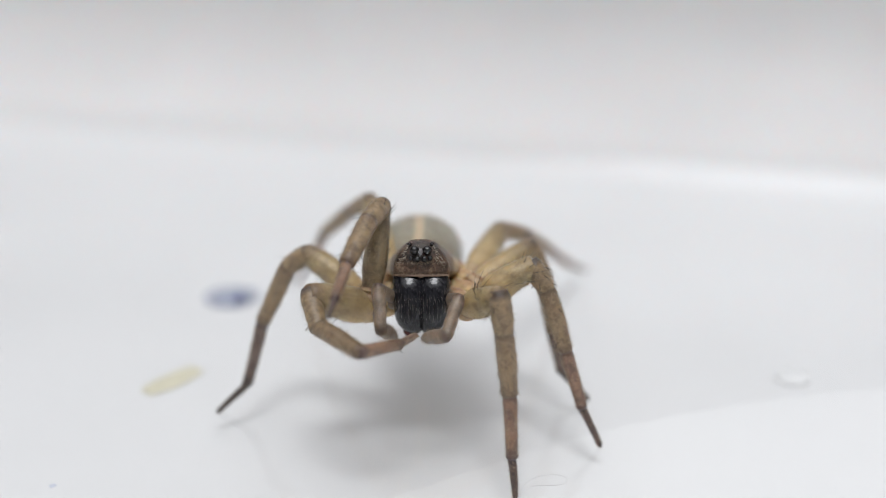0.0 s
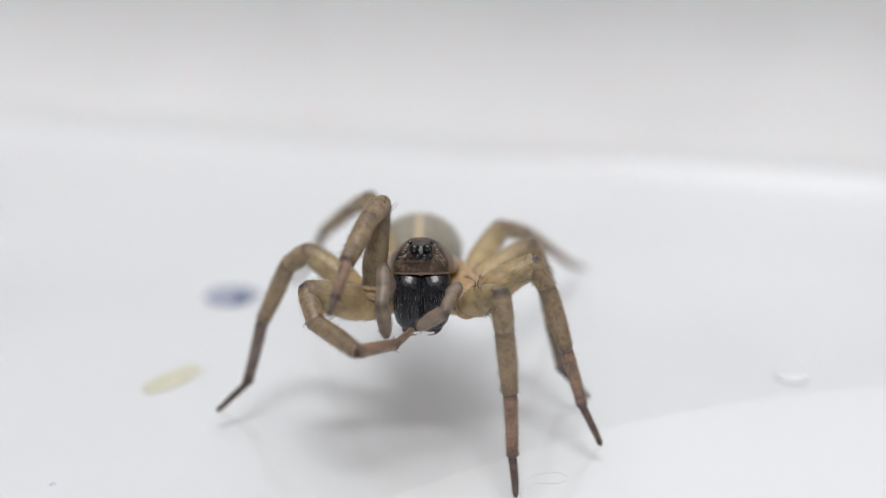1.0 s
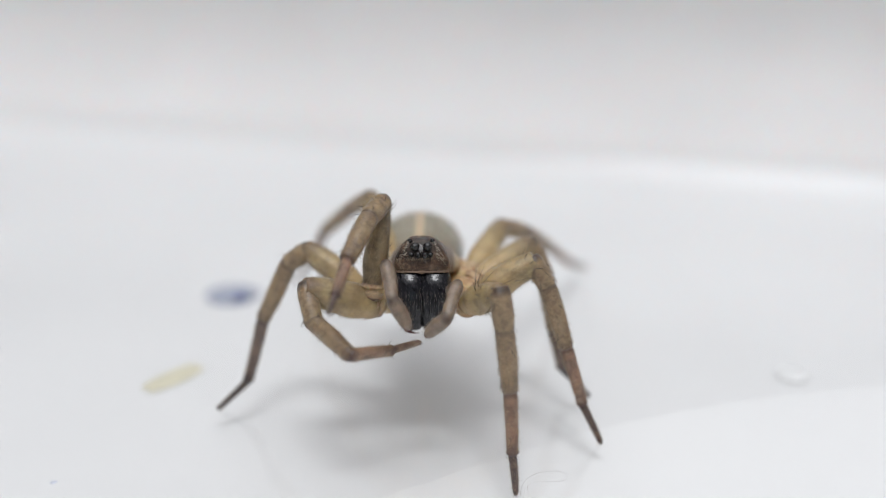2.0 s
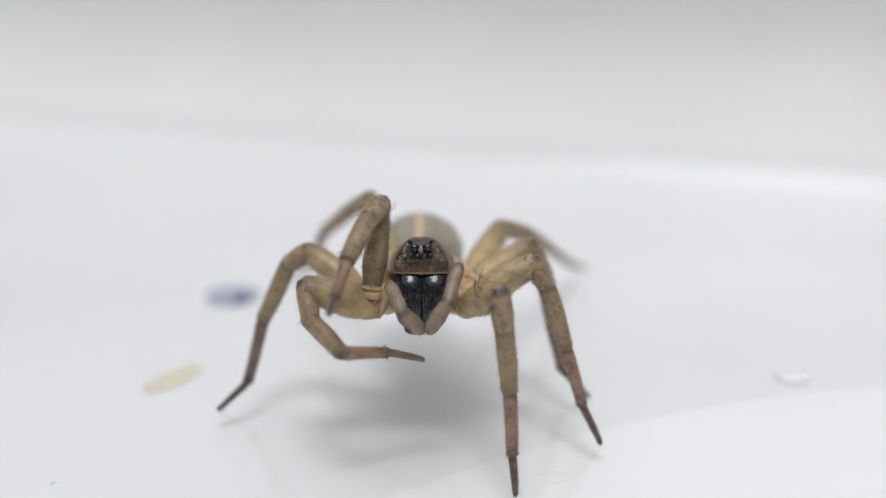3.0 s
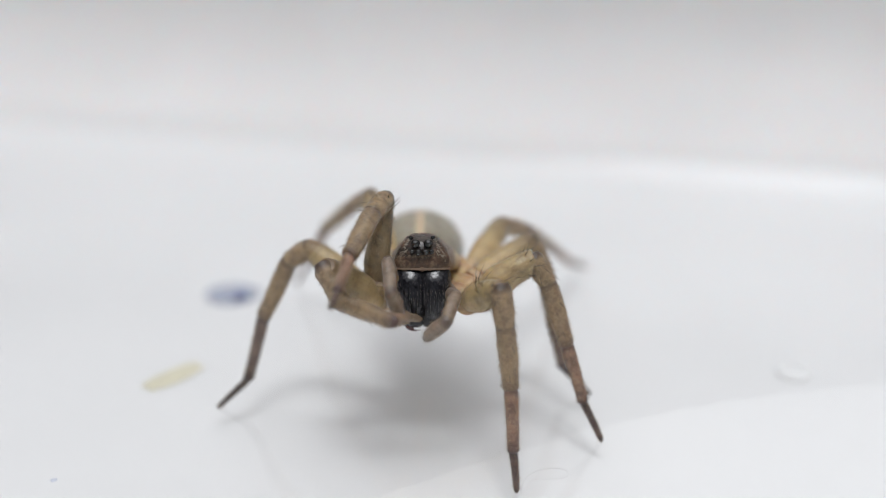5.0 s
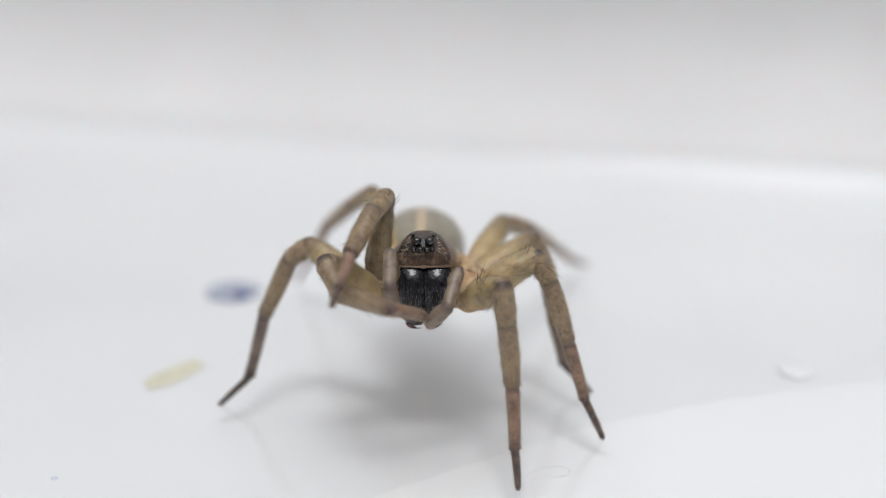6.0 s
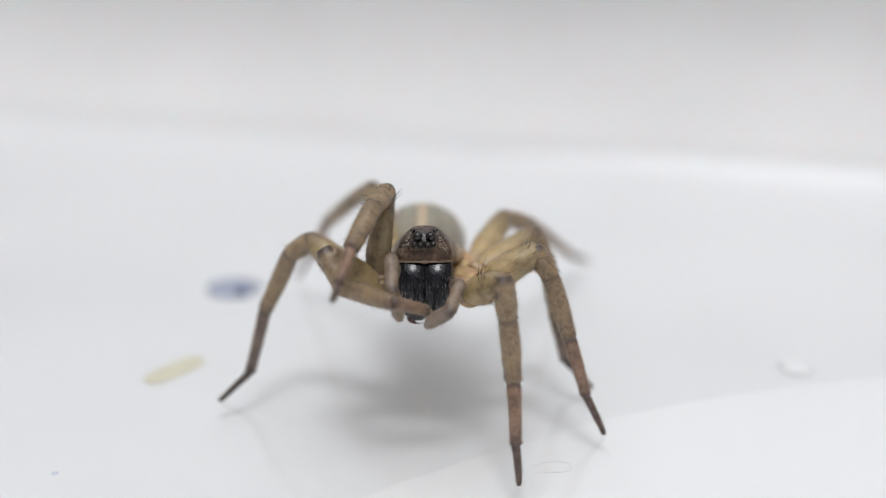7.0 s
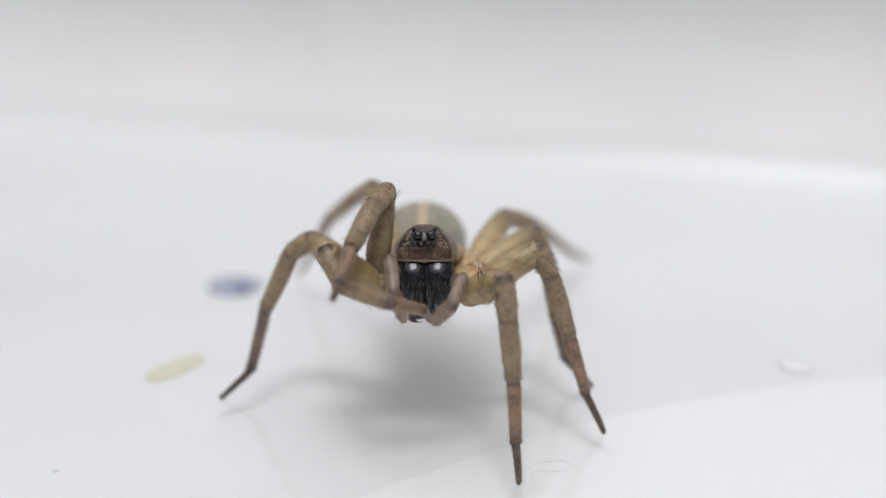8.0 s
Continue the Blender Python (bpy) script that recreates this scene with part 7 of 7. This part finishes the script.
    walk(palp_b["tarsus"], [
        (0, aim((0.01, -3.18, -0.28), (-1.10, -2.11, -0.94), -1)),
        (0.1, aim((0.01, -2.97, 0.26), (-0.98, -2.46, -0.98), -1)),
        (0.2, aim((-0.12, -3.01, 1.07), (-1.21, -2.83, -0.19), -1)),
        (0.3, aim((-0.05, -2.80, 0.36), (-1.01, -2.26, -0.89), -1)),
        (0.4, aim((0.03, -2.39, 0.24), (-0.58, -2.18, -1.26), -1)),
        (0.5, aim((0.09, -2.40, 0.24), (-0.62, -1.94, -1.18), -1)),
        (0.6, aim((0.31, -3.79, 0.00), (-0.78, -2.89, -0.90), -1)),
        (0.7, aim((0.00, -2.43, 0.14), (-0.62, -2.09, -1.34), -1)),
        (0.8, aim((0.05, -3.03, 0.31), (-0.72, -2.48, -1.04), -1)),
        (0.9, aim((0.03, -3.66, 0.21), (-0.86, -2.75, -0.85), -1)),
        (1, aim((-0.10, -3.44, 0.89), (-1.32, -3.00, -0.18), -1)),
        (1.1, aim((-0.23, -3.54, 1.02), (-1.12, -2.87, -0.21), -1)),
        (1.2, aim((0.02, -3.69, 0.67), (-0.92, -3.00, -0.51), -1)),
        (1.3, aim((-0.11, -3.56, 0.49), (-1.15, -2.68, -0.49), -1)),
        (1.4, aim((-0.15, -3.43, 0.80), (-1.13, -2.82, -0.40), -1)),
        (1.5, aim((0.10, -3.46, 0.50), (-1.02, -2.84, -0.58), -1)),
        (1.6, aim((-0.02, -3.16, 0.56), (-0.83, -2.45, -0.70), -1)),
        (1.7, aim((0.03, -3.19, 1.37), (-0.82, -2.82, -0.00), -1)),
        (1.8, aim((0.01, -3.07, 0.83), (-0.87, -2.59, -0.50), -1)),
        (1.9, aim((-0.02, -2.95, 0.27), (-0.94, -2.38, -0.99), -1)),
        (2, aim((0.00, -3.31, 0.46), (-0.97, -2.69, -0.75), -1)),
        (2.1, aim((0.02, -3.45, 0.53), (-0.98, -2.76, -0.62), -1)),
        (2.2, aim((-0.01, -3.31, 0.57), (-0.95, -2.65, -0.64), -1)),
        (2.3, aim((-0.05, -3.14, 0.59), (-0.93, -2.54, -0.68), -1)),
        (2.4, aim((-0.01, -3.23, 0.53), (-0.95, -2.61, -0.69), -1)),
        (2.5, aim((0.06, -3.36, 0.44), (-0.99, -2.73, -0.70), -1)),
        (2.6, aim((0.09, -3.37, 0.43), (-1.03, -2.79, -0.67), -1)),
        (2.7, aim((0.11, -3.28, 0.44), (-1.08, -2.79, -0.64), -1)),
        (2.8, aim((0.12, -3.22, 0.45), (-1.10, -2.77, -0.62), -1)),
        (2.9, aim((0.09, -3.38, 0.44), (-0.81, -2.69, -0.78), -1)),
        (3, aim((0.05, -2.91, 1.02), (-0.89, -3.32, -0.29), -1)),
        (3.1, aim((0.21, -3.41, 0.74), (-1.04, -3.19, -0.37), -1)),
        (3.2, aim((0.07, -3.61, 0.63), (-0.96, -2.99, -0.53), -1)),
        (3.3, aim((-0.15, -3.48, 0.74), (-1.01, -2.79, -0.50), -1)),
        (3.4, aim((-0.08, -3.54, 0.66), (-0.94, -2.76, -0.52), -1)),
        (3.5, aim((0.60, -3.34, 0.45), (-0.33, -2.65, -0.74), -1)),
        (3.6, aim((0.03, -3.27, 1.32), (-1.09, -3.17, 0.07), -1)),
        (3.7, aim((0.02, -3.32, 1.25), (-0.79, -3.24, -0.19), -1)),
        (3.8, aim((0.17, -3.22, 0.81), (-0.59, -3.31, -0.65), -1)),
        (3.9, aim((0.14, -3.40, 0.41), (-0.56, -3.17, -1.07), -1)),
        (4, aim((0.04, -3.78, 0.30), (-0.90, -3.31, -0.99), -1)),
        (4.1, aim((0.00, -3.70, 0.14), (-1.04, -3.14, -1.05), -1)),
        (4.2, aim((-0.30, -3.93, 0.13), (-1.34, -3.28, -1.00), -1)),
        (4.3, aim((-0.05, -3.98, 0.14), (-1.18, -3.22, -0.85), -1)),
        (4.4, aim((-0.16, -3.87, 0.17), (-1.29, -3.18, -0.86), -1)),
        (4.5, aim((-0.27, -3.70, 0.26), (-1.40, -3.18, -0.87), -1)),
        (4.6, aim((-0.16, -3.64, 0.46), (-1.11, -3.19, -0.84), -1)),
        (4.7, aim((-0.05, -3.61, 0.58), (-0.81, -3.19, -0.82), -1)),
        (4.8, aim((-0.06, -3.65, 0.47), (-0.90, -3.15, -0.86), -1)),
        (4.9, aim((-0.07, -3.72, 0.30), (-1.04, -3.11, -0.91), -1)),
        (5, aim((-0.06, -3.67, 0.31), (-1.05, -3.05, -0.89), -1)),
        (5.1, aim((-0.02, -3.38, 0.58), (-0.94, -2.83, -0.69), -1)),
        (5.2, aim((0.00, -3.15, 0.74), (-0.87, -2.66, -0.58), -1)),
        (5.3, aim((-0.02, -3.27, 0.72), (-0.94, -2.75, -0.57), -1)),
        (5.4, aim((-0.05, -3.46, 0.66), (-1.07, -2.89, -0.54), -1)),
        (5.5, aim((-0.07, -3.58, 0.59), (-1.14, -2.96, -0.54), -1)),
        (5.6, aim((-0.05, -3.64, 0.52), (-1.15, -2.96, -0.55), -1)),
        (5.7, aim((0.01, -3.67, 0.46), (-1.14, -2.98, -0.56), -1)),
        (5.8, aim((0.03, -3.67, 0.42), (-1.13, -2.98, -0.58), -1)),
        (5.9, aim((-0.10, -3.28, 0.52), (-1.05, -2.80, -0.76), -1)),
        (6, aim((-0.05, -2.96, 0.56), (-1.00, -2.39, -0.69), -1)),
        (6.1, aim((0.01, -3.55, 0.40), (-1.02, -2.79, -0.67), -1)),
        (6.2, aim((-0.12, -3.22, 0.61), (-1.07, -2.68, -0.65), -1)),
        (6.3, aim((0.02, -2.67, 0.32), (-0.94, -2.05, -0.89), -1)),
        (6.4, aim((-0.01, -3.60, 0.32), (-1.05, -2.79, -0.71), -1)),
        (6.5, aim((-0.06, -3.47, 0.52), (-1.00, -2.73, -0.63), -1)),
        (6.6, aim((0.00, -2.98, 0.38), (-0.89, -2.37, -0.88), -1)),
        (6.7, aim((-0.02, -3.46, 0.20), (-1.06, -2.62, -0.81), -1)),
        (6.8, aim((-0.04, -3.43, 0.37), (-1.06, -2.69, -0.74), -1)),
        (6.9, aim((-0.06, -3.39, 0.54), (-1.05, -2.78, -0.66), -1)),
        (7, aim((0.00, -3.46, 0.36), (-1.13, -2.82, -0.71), -1)),
        (7.1, aim((-0.11, -3.44, 0.73), (-1.05, -2.94, -0.55), -1)),
        (7.2, aim((-0.19, -3.47, 0.80), (-1.12, -2.72, -0.36), -1)),
        (7.3, aim((-0.23, -3.49, 0.82), (-1.18, -2.59, -0.20), -1)),
        (7.4, aim((-0.17, -3.57, 0.59), (-1.16, -2.69, -0.42), -1)),
        (7.5, aim((-0.08, -3.64, 0.36), (-1.12, -2.80, -0.64), -1)),
        (7.6, aim((-0.05, -3.59, 0.44), (-1.09, -2.81, -0.61), -1)),
        (7.7, aim((-0.01, -3.53, 0.53), (-1.05, -2.82, -0.58), -1)),
        (7.8, aim((0.07, -3.52, 0.53), (-0.94, -2.85, -0.63), -1)),
        (7.9, aim((0.13, -3.49, 0.52), (-0.81, -2.85, -0.69), -1)),
        (8, aim((0.09, -3.41, 0.59), (-0.76, -2.75, -0.67), -1))])


motions()
